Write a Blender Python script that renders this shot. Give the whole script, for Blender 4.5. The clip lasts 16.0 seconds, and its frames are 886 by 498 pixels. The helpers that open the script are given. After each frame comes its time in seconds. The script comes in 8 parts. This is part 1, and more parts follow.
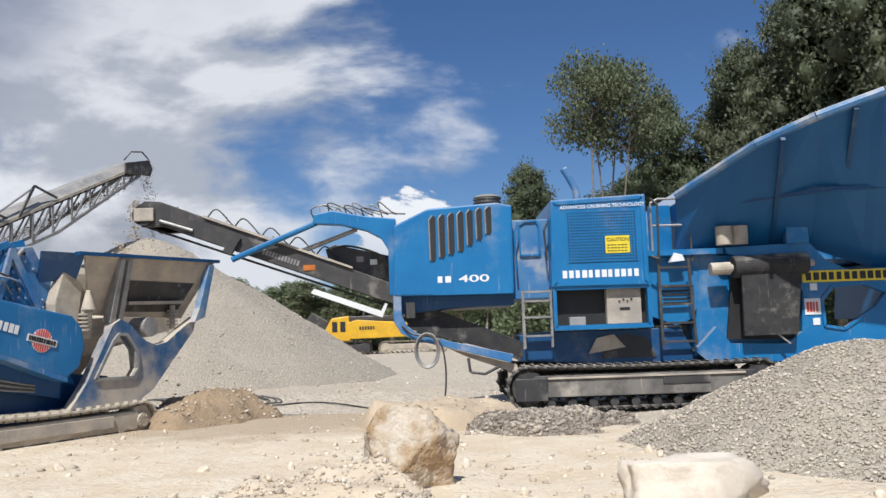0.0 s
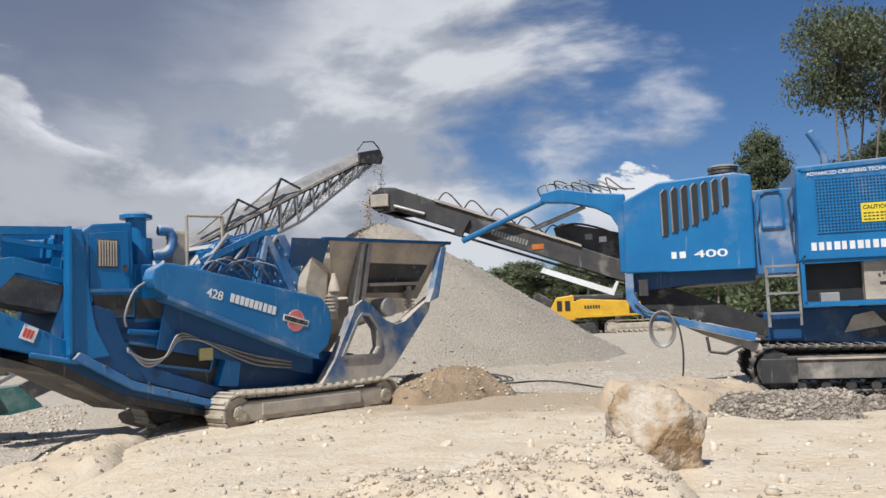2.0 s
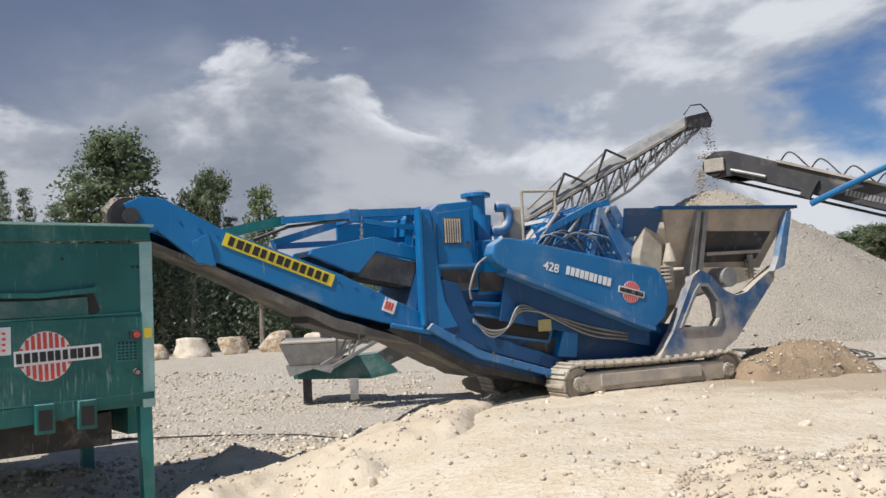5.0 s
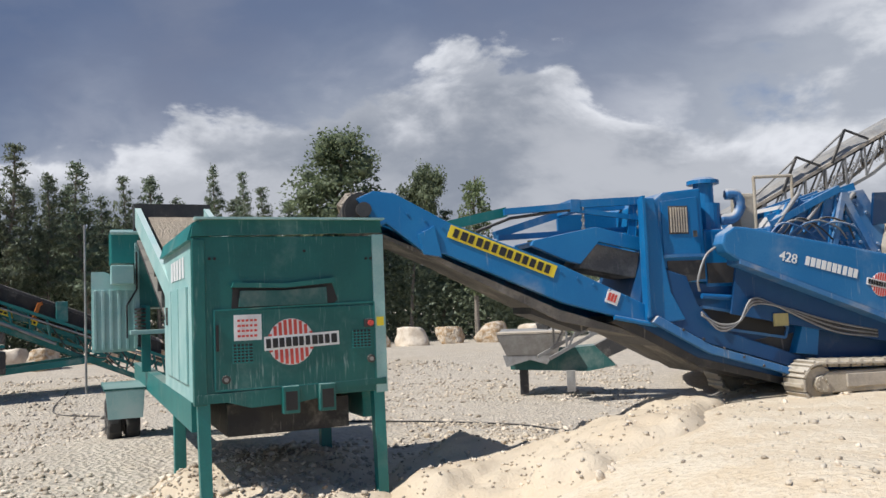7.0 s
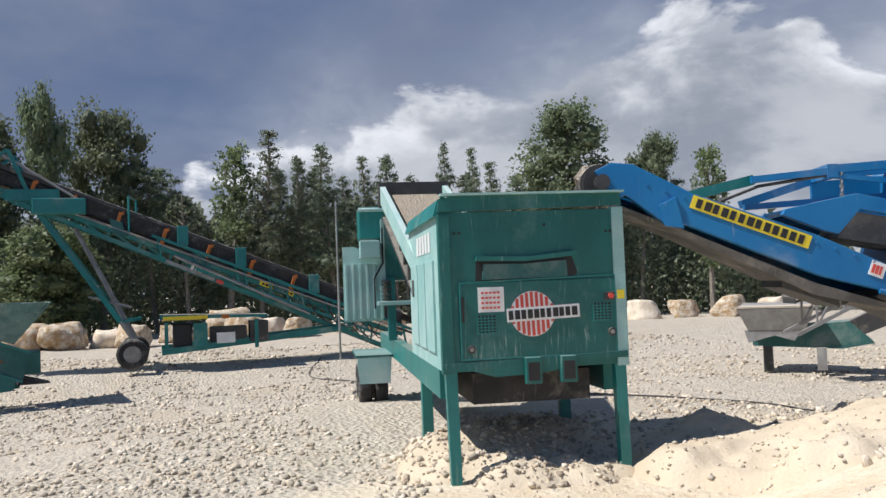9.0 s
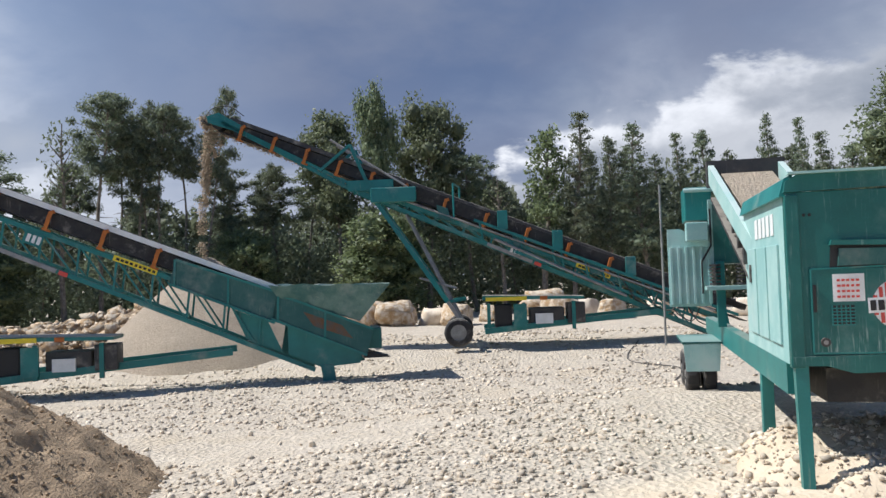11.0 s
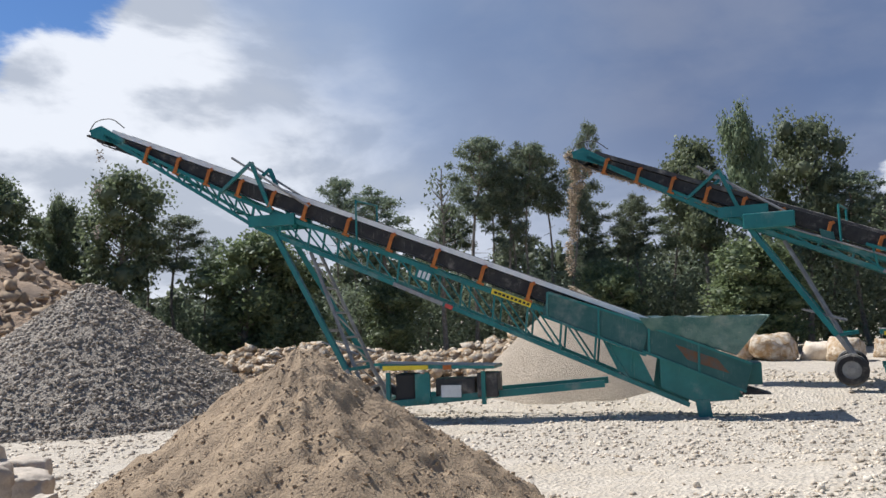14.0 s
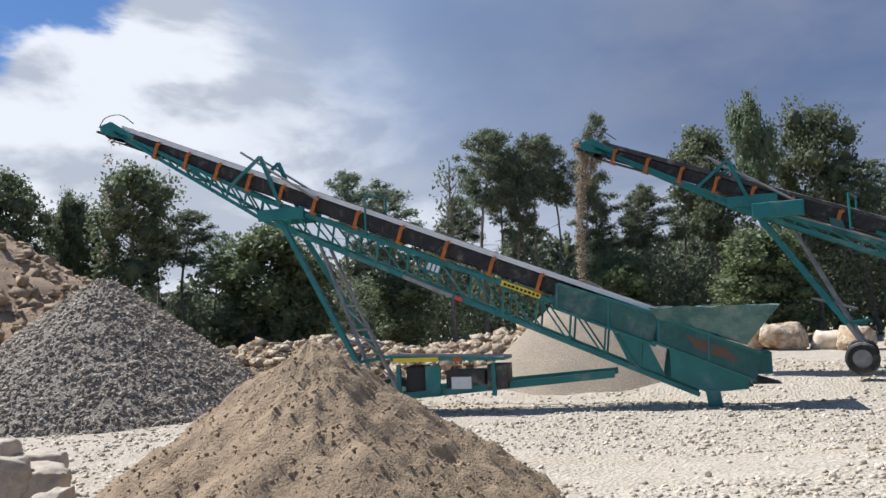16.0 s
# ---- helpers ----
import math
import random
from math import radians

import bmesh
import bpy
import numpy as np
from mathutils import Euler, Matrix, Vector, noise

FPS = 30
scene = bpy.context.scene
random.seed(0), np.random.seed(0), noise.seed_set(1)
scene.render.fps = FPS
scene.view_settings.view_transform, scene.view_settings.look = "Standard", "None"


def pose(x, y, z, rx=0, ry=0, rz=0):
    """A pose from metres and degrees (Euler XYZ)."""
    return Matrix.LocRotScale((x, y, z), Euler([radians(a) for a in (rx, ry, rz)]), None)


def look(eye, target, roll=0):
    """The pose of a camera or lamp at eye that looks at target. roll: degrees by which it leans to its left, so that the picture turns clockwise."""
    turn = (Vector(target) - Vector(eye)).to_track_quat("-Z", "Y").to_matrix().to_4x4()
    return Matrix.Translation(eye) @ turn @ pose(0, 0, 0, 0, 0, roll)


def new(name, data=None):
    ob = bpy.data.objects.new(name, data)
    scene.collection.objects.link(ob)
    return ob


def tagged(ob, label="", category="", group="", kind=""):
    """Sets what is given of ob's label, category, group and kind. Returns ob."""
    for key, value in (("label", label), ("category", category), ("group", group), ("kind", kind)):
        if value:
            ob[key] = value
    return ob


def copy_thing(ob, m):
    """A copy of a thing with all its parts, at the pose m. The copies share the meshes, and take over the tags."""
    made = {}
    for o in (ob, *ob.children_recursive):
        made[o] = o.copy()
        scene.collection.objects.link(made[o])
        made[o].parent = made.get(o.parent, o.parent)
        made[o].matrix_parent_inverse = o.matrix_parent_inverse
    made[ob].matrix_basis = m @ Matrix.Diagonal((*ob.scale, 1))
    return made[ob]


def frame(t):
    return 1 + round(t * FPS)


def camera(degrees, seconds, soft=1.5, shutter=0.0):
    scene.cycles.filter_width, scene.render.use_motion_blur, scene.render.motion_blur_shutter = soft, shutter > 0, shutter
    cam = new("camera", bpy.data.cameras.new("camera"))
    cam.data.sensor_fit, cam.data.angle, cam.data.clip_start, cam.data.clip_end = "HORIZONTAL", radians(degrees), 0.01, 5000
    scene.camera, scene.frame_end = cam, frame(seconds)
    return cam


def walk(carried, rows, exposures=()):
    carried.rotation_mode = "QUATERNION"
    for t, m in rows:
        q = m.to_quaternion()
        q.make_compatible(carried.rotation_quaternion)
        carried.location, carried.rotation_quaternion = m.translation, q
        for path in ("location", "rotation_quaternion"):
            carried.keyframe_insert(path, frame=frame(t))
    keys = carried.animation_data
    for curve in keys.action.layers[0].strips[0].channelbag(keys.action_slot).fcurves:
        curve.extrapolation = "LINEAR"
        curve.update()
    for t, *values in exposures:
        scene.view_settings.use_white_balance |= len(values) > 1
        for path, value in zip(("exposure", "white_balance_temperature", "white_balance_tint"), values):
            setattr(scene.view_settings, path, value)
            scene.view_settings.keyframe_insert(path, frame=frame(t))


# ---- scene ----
SUN_YAW, SUN_UP = 171.0, 54.0
cam = camera(55.3, 16.0)
METRES, EYE, TILT, LEAN, TURN = 1.6, 2.8, 5.5, 2.0, 0.0
ROWS = [
    (0.0, 0.0, 0.0, 0.0, 0.0, 0.0, -0.0),
    (0.5, -0.0388, 0.0116, -0.0097, 4.19, -0.42, 0.38),
    (1.0, -0.0666, 0.0232, -0.0126, 8.18, -0.75, 0.77),
    (1.5, -0.0842, 0.0412, -0.017, 11.91, -1.06, 1.34),
    (2.0, -0.0905, 0.04, -0.0121, 14.86, -1.14, 1.85),
    (2.5, -0.1065, 0.0359, -0.0061, 18.43, -1.18, 2.5),
    (3.0, -0.1278, 0.0406, -0.0068, 22.94, -1.71, 3.12),
    (3.5, -0.1521, 0.0459, -0.0093, 26.65, -2.16, 3.44),
    (6.0, -0.2326, 0.0025, -0.0108, 43.29, -1.32, 4.92),
    (6.5, -0.2633, -0.0123, -0.0114, 47.02, -1.25, 5.06),
    (7.0, -0.2839, -0.0137, -0.0106, 50.68, -1.21, 5.22),
    (7.5, -0.311, -0.0135, -0.0149, 53.57, -1.38, 5.59),
    (8.0, -0.2651, -0.0465, -0.016, 57.41, -1.56, 5.94),
    (10.5, -0.3929, -0.2442, 0.0573, 80.95, -0.78, 7.01),
    (11.0, -0.4077, -0.2898, 0.0678, 86.63, -0.37, 7.34),
    (11.5, -0.4201, -0.3283, 0.0765, 91.09, 0.11, 7.44),
    (12.0, -0.4182, -0.3494, 0.084, 95.59, 0.6, 7.63),
    (12.5, -0.4102, -0.3887, 0.0937, 100.27, 1.42, 7.91),
    (13.0, -0.3948, -0.4317, 0.1059, 104.7, 2.73, 8.04),
    (13.5, -0.4044, -0.4431, 0.1154, 108.75, 4.15, 8.07),
    (14.0, -0.4195, -0.4443, 0.1194, 110.9, 4.92, 7.86),
    (14.5, -0.4258, -0.4425, 0.1207, 111.54, 5.23, 7.94),
    (15.0, -0.4026, -0.4449, 0.1255, 112.45, 5.47, 8.26),
    (15.5, -0.3955, -0.4584, 0.1256, 113.34, 5.45, 8.47),
    (16.0, -0.3762, -0.4502, 0.1202, 111.49, 4.48, 8.34),
]
walk(cam, [(t, pose(0, 0, EYE, TILT, LEAN, TURN) @ pose(METRES * x, METRES * y, METRES * z, 90 + pitch, roll, yaw)) for t, x, y, z, yaw, pitch, roll in ROWS], [(0.0, 0.08, 6150, 10), (1.0, -0.10, 6180, 10), (2.0, -0.06, 6200, 10), (3.5, -0.02, 6200, 10), (8.0, 0.08, 6230, 10), (11.0, 0.30, 6150, 10), (16.0, 0.32, 6080, 10)])

# ---- light ----
SUN_DIR = Vector((-math.sin(radians(SUN_YAW)) * math.cos(radians(SUN_UP)), math.cos(radians(SUN_YAW)) * math.cos(radians(SUN_UP)), math.sin(radians(SUN_UP))))
sun = new("sun", bpy.data.lights.new("sun", "SUN"))
sun.data.energy, sun.data.angle, sun.data.color = 4.8, radians(0.6), (1.0, 0.96, 0.90)
sun.matrix_world = look(SUN_DIR * 100, (0, 0, 0))


class Nodes:
    """A small writer of shader nodes."""

    def __init__(self, tree):
        self.tree = tree
        tree.nodes.clear()

    def add(self, kind, values=(), **settings):
        n = self.tree.nodes.new(kind)
        for key, value in settings.items():
            setattr(n, key, value)
        for key, value in dict(values).items():
            if isinstance(value, bpy.types.NodeSocket):
                self.tree.links.new(value, n.inputs[key])
            else:
                n.inputs[key].default_value = value
        return n

    def math(self, op, a, b=0.0, c=0.0, clamp=False):
        return self.add("ShaderNodeMath", {0: a, 1: b, 2: c}, operation=op, use_clamp=clamp).outputs[0]

    def vmath(self, op, a, b=(0, 0, 0)):
        n = self.add("ShaderNodeVectorMath", {0: a, 1: b}, operation=op)
        return n.outputs["Value"] if op in ("DOT_PRODUCT", "LENGTH") else n.outputs[0]

    def mix(self, f, a, b):
        n = self.add("ShaderNodeMix", {0: f, 6: a, 7: b}, data_type="RGBA")
        return n.outputs[2]

    def noise(self, vector, scale, detail=4, rough=0.55):
        return self.add("ShaderNodeTexNoise", {"Vector": vector, "Scale": scale, "Detail": detail, "Roughness": rough}).outputs[0]

    def smooth(self, x, lo, hi):
        return self.add("ShaderNodeMapRange", {0: x, 1: lo, 2: hi}, interpolation_type="SMOOTHSTEP").outputs[0]


def heading(yaw, up):
    a, b = radians(yaw), radians(up)
    return (-math.sin(a) * math.cos(b), math.cos(a) * math.cos(b), math.sin(b))


def make_world():
    world = bpy.data.worlds.new("sky")
    scene.world = world
    world.use_nodes = True
    n = Nodes(world.node_tree)
    sky = n.add("ShaderNodeTexSky", sky_type="NISHITA", sun_disc=False, sun_elevation=radians(SUN_UP), sun_rotation=radians(-SUN_YAW), air_density=1.0, dust_density=0.3, ozone_density=3.0)
    way = n.add("ShaderNodeTexCoord").outputs["Generated"]
    xyz = n.add("ShaderNodeSeparateXYZ", {0: way})
    yaw = n.math("MULTIPLY", n.math("ARCTAN2", n.math("MULTIPLY", xyz.outputs[0], -1.0), xyz.outputs[1]), 180 / math.pi)
    up = n.math("MULTIPLY", n.math("ARCSINE", xyz.outputs[2]), 180 / math.pi)
    flat = n.vmath("MULTIPLY", way, (1.0, 1.0, 2.1))
    warp = n.add("ShaderNodeTexNoise", {"Vector": flat, "Scale": 1.8, "Detail": 3.0}).outputs[1]
    bent = n.vmath("ADD", flat, n.vmath("MULTIPLY", n.vmath("SUBTRACT", warp, (0.5, 0.5, 0.5)), (0.22, 0.22, 0.22)))

    def billow(at):
        return n.math("ADD", n.math("MULTIPLY", n.noise(at, 3.4, 8, 0.52), 0.8), n.math("MULTIPLY", n.noise(at, 9.0, 6, 0.6), 0.2))
    body = billow(bent)
    towards = n.vmath("ADD", bent, tuple(c * 0.055 for c in (SUN_DIR.x, SUN_DIR.y, SUN_DIR.z * 2.4)))
    lit = n.smooth(n.math("SUBTRACT", body, billow(towards)), -0.07, 0.07)
    # cover and the height of the dark sheet's lower edge, by bearing
    def by_bearing(stops, drift):
        f = n.math("DIVIDE", n.math("ADD", n.math("ADD", yaw, n.math("MULTIPLY", sway, drift)), 30.0), 180.0)
        ramp = n.add("ShaderNodeValToRGB", {0: f})
        ramp.color_ramp.interpolation = "EASE"
        marks = ramp.color_ramp.elements
        while len(marks) < len(stops):
            marks.new(0.5)
        for e, (a, v) in zip(marks, stops):
            e.position = (a + 30) / 180
            e.color = (v, v, v, 1)
        return n.math("MULTIPLY", ramp.outputs[0], 1.0)
    sway = n.math("SUBTRACT", n.noise(flat, 2.6, 5, 0.55), 0.5)
    ragged = n.math("SUBTRACT", n.noise(bent, 5.2, 8, 0.56), 0.5)
    amount = by_bearing([(-30, 0.40), (0, 0.44), (11, 0.54), (20, 0.74), (60, 0.86), (118, 0.86), (130, 0.84), (150, 0.84)], 26.0)
    low_white = n.smooth(up, 13.0, 2.0)
    cover = n.smooth(n.math("ADD", body, n.math("ADD", n.math("SUBTRACT", amount, 0.5), n.math("MULTIPLY", low_white, 0.10))), 0.50, 0.66)
    # a ragged hole of blue above the white bank
    hole = n.smooth(n.math("ADD", n.vmath("DOT_PRODUCT", way, heading(141.5, 24)), n.math("MULTIPLY", ragged, 0.03)), 0.9875, 0.9915)
    cover = n.math("MULTIPLY", cover, n.math("SUBTRACT", 1.0, hole))
    edge = n.math("MULTIPLY", by_bearing([(-30, 1.0), (6, 1.0), (18, 0.72), (29, 0.38), (44, 0.30), (72, 0.22), (84, 0.02), (97, 0.05), (109, 0.15), (117, 0.27), (123, 0.40), (128, 0.62), (134, 0.95), (150, 1.0)], 12.0), 40.0)
    wobble = n.math("MULTIPLY", n.math("SUBTRACT", body, 0.5), 34.0)
    dark = n.smooth(n.math("SUBTRACT", n.math("ADD", up, wobble), edge), -10.0, 11.0)
    puff = n.mix(lit, (0.41, 0.435, 0.485, 1), (0.71, 0.715, 0.735, 1))
    slate = n.mix(n.smooth(body, 0.34, 0.66), (0.105, 0.150, 0.260, 1), (0.185, 0.215, 0.30, 1))
    pale_side = by_bearing([(-30, 0.0), (94, 0.0), (106, 0.35), (117, 0.8), (130, 1.0), (150, 1.0)], 8.0)
    slate = n.mix(pale_side, slate, (0.25, 0.325, 0.47, 1))
    cloud = n.mix(dark, puff, slate)
    # a bank of cumulus with crisp tops below the dark sheet
    line = n.math("MULTIPLY", by_bearing([(-30, 0.0), (12, 0.0), (20, 0.26), (32, 0.32), (45, 0.385), (58, 0.36), (66, 0.335), (75, 0.29), (82, 0.20), (87, 0.02), (150, 0.0)], 3.0), 40.0)
    tops = n.math("SUBTRACT", n.math("ADD", line, n.math("MULTIPLY", ragged, 17.0)), up)
    crisp = n.math("MULTIPLY", n.smooth(tops, 0.0, 1.3), n.smooth(line, 1.0, 6.0))
    rim = n.math("MULTIPLY", n.smooth(tops, 4.5, 0.3), n.math("ADD", 0.25, n.math("MULTIPLY", lit, 0.75)))
    deep = n.mix(n.smooth(n.math("ADD", body, n.math("MULTIPLY", n.math("SUBTRACT", lit, 0.5), 0.10)), 0.36, 0.66), (0.27, 0.295, 0.345, 1), (0.50, 0.51, 0.54, 1))
    cloud = n.mix(crisp, cloud, n.mix(rim, deep, (0.80, 0.80, 0.82, 1)))
    # one small bright cumulus low over the far woods
    across, above = n.math("DIVIDE", n.math("SUBTRACT", yaw, 1.6), 4.2), n.math("DIVIDE", n.math("SUBTRACT", up, 6.2), 3.4)
    ball = n.math("ADD", n.math("ADD", n.math("MULTIPLY", across, across), n.math("MULTIPLY", above, above)), n.math("MULTIPLY", n.math("SUBTRACT", n.noise(bent, 17.0, 7, 0.55), 0.5), 3.6))
    small = n.smooth(ball, 1.0, 0.72)
    cloud = n.mix(small, cloud, n.mix(n.smooth(n.math("ADD", above, n.math("MULTIPLY", ragged, 3.0)), -1.0, 0.4), (0.52, 0.56, 0.62, 1), (0.84, 0.84, 0.85, 1)))
    cover = n.math("MAXIMUM", cover, n.math("MAXIMUM", small, crisp))
    blue = n.add("ShaderNodeMix", {0: 1.0, 6: sky.outputs[0], 7: (0.046, 0.058, 0.074, 1)}, data_type="RGBA", blend_type="MULTIPLY").outputs[2]
    colour = n.mix(cover, blue, cloud)
    back = n.add("ShaderNodeBackground", {"Color": colour, "Strength": 1.0})
    n.add("ShaderNodeOutputWorld", {"Surface": back.outputs[0]})


make_world()


# ---- materials ----
def material(name, base, second=None, rough=0.6, metal=0.0, scale=3.0, bump=0.2, fine=40.0, dust=0.0, dust_colour=(0.55, 0.50, 0.42), spots=0.5, relief=0.02, island=0.0, streaks=0.0):
    """Two colours mixed by coarse and fine noise, with relief, and dust that lies on upward faces and in patches."""
    mat = bpy.data.materials.new(name)
    mat.use_nodes = True
    n = Nodes(mat.node_tree)
    where = n.add("ShaderNodeTexCoord").outputs["Object"]
    coarse = n.noise(where, scale, 5, 0.6)
    grain = n.noise(where, fine, 4, 0.6)
    f = n.smooth(n.math("ADD", n.math("MULTIPLY", coarse, 1 - spots * 0.5), n.math("MULTIPLY", grain, spots * 0.5)), 0.38, 0.62)
    second = second or tuple(c * 0.75 for c in base)
    colour = n.mix(f, (*base, 1), (*second, 1))
    if island:
        rnd = n.add("ShaderNodeNewGeometry").outputs["Random Per Island"]
        value = n.math("ADD", 1 - island * 0.5, n.math("MULTIPLY", rnd, island))
        colour = n.add("ShaderNodeHueSaturation", {"Color": colour, "Value": value}).outputs[0]
    roughness = n.math("ADD", rough - 0.08, n.math("MULTIPLY", grain, 0.16))
    if dust:
        patch = n.noise(where, scale * 0.6, 6, 0.65)
        up = n.add("ShaderNodeSeparateXYZ", {0: n.add("ShaderNodeNewGeometry").outputs["Normal"]}).outputs[2]
        lying = n.math("MULTIPLY", n.smooth(up, 0.1, 0.9), 0.6)
        d = n.math("MULTIPLY", n.smooth(n.math("ADD", patch, n.math("MULTIPLY", lying, 0.4)), 0.62 - dust * 0.3, 0.85 - dust * 0.2), min(1.0, dust * 1.6), clamp=True)
        runs = n.noise(n.vmath("MULTIPLY", where, (9.0, 9.0, 0.7)), 1.6, 5, 0.7)
        d = n.math("MAXIMUM", d, n.math("MULTIPLY", n.smooth(runs, 0.60, 0.78), min(0.75, dust * 1.5)))
        if streaks:
            fine_runs = n.noise(n.vmath("MULTIPLY", where, (30.0, 30.0, 2.2)), 1.0, 5, 0.7)
            where_worn = n.smooth(n.noise(where, 1.6, 4, 0.55), 0.46, 0.64)
            d = n.math("MAXIMUM", d, n.math("MULTIPLY", n.math("MULTIPLY", n.smooth(fine_runs, 0.53, 0.72), where_worn), streaks))
        colour = n.mix(d, colour, (*dust_colour, 1))
        roughness = n.math("MAXIMUM", roughness, n.math("MULTIPLY", d, 0.9))
    relief_node = n.add("ShaderNodeBump", {"Strength": bump, "Distance": relief, "Height": n.math("ADD", grain, coarse)})
    shader = n.add("ShaderNodeBsdfPrincipled", {"Base Color": colour, "Roughness": roughness, "Metallic": metal, "Normal": relief_node.outputs[0]})
    n.add("ShaderNodeOutputMaterial", {"Surface": shader.outputs[0]})
    return mat


BLUE = material("blue_paint", (0.006, 0.135, 0.345), (0.012, 0.165, 0.385), 0.38, scale=1.2, bump=0.05, dust=0.30)
# dark blue for navy rims; elsewhere it puts shade into chassis and ribs
NAVY_SHADED = material("grimy_shaded_blue_paint", (0.004, 0.055, 0.165), (0.008, 0.068, 0.175), 0.45, scale=1.5, bump=0.08, dust=0.18)
# darker copy of the blue: shade is put into the colour
BLUE_SHADED = material("shaded_blue_paint", (0.005, 0.095, 0.27), (0.008, 0.11, 0.29), 0.5, scale=1.2, bump=0.06)
BLUE_FADED = material("faded_blue_paint", (0.010, 0.135, 0.335), (0.03, 0.175, 0.385), 0.45, scale=0.9, bump=0.06, dust=0.34, dust_colour=(0.46, 0.48, 0.48), streaks=0.45)
BLUE_CAKED = material("caked_blue_steel", (0.012, 0.075, 0.19), (0.03, 0.11, 0.24), 0.7, scale=1.5, bump=0.3, dust=0.8, dust_colour=(0.50, 0.43, 0.34), streaks=0.7)
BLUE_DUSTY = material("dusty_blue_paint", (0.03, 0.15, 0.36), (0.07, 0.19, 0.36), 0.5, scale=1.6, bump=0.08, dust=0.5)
TEAL = material("teal_paint", (0.008, 0.150, 0.142), (0.015, 0.190, 0.178), 0.42, scale=1.5, bump=0.06, dust=0.25)
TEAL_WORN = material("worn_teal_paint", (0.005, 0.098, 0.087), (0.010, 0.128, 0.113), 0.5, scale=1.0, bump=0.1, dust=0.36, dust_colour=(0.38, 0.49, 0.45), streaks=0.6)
TEAL_SCUFFED = material("scuffed_teal_sheet", (0.035, 0.125, 0.118), (0.12, 0.215, 0.195), 0.6, scale=2.0, bump=0.2, dust=0.42, dust_colour=(0.33, 0.37, 0.33), streaks=0.6)
TEAL_GRIMY = material("grimy_teal_trough", (0.012, 0.095, 0.090), (0.035, 0.125, 0.115), 0.6, scale=1.6, bump=0.15, dust=0.32, dust_colour=(0.34, 0.36, 0.32), streaks=0.55)
RUST = material("rusty_patch", (0.17, 0.085, 0.04), (0.11, 0.10, 0.085), 0.8, scale=4, bump=0.2)
# pale teal parts; sunlight on hopper side and cheeks is in this colour
TEAL_PALE = material("faded_sunlit_teal_paint", (0.25, 0.46, 0.44), (0.37, 0.55, 0.52), 0.55, scale=1.4, bump=0.1, dust=0.4, dust_colour=(0.55, 0.60, 0.56))
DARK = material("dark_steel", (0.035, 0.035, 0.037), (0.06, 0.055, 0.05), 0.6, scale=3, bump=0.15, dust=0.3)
GREY = material("galvanised_steel", (0.33, 0.33, 0.32), (0.24, 0.23, 0.22), 0.5, 0.3, scale=3, bump=0.1, dust=0.3)
RUBBER = material("black_rubber", (0.022, 0.022, 0.024), (0.04, 0.038, 0.036), 0.8, scale=4, bump=0.2, dust=0.25)
MUDDY = material("muddy_steel", (0.36, 0.31, 0.235), (0.50, 0.435, 0.34), 0.85, scale=3, bump=0.5, dust=0.4)
DUSTY = material("dust_caked_steel", (0.50, 0.43, 0.34), (0.33, 0.295, 0.25), 0.85, scale=2, bump=0.3, dust=0.5, dust_colour=(0.58, 0.50, 0.39))
CAKED = material("streaked_dark_steel", (0.10, 0.095, 0.088), (0.19, 0.175, 0.155), 0.8, scale=2.5, bump=0.2, dust=0.45)
YELLOW = material("yellow_paint", (0.72, 0.42, 0.02), (0.6, 0.34, 0.02), 0.45, scale=2, bump=0.05, dust=0.2)
LIME = material("yellow_sticker", (0.78, 0.62, 0.03), (0.72, 0.56, 0.03), 0.5, scale=6, bump=0.02)
FADED = material("faded_yellow_plate", (0.50, 0.43, 0.18), (0.42, 0.36, 0.16), 0.7, scale=8, bump=0.05)
WHITE = material("white_paint", (0.78, 0.79, 0.78), (0.70, 0.71, 0.69), 0.5, scale=5, bump=0.02)
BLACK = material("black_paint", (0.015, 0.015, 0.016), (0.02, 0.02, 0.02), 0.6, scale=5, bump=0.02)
RED = material("red_paint", (0.62, 0.07, 0.05), (0.55, 0.08, 0.06), 0.5, scale=5, bump=0.02)
ORANGE = material("rusty_orange_paint", (0.50, 0.16, 0.02), (0.38, 0.11, 0.02), 0.6, scale=6, bump=0.1)
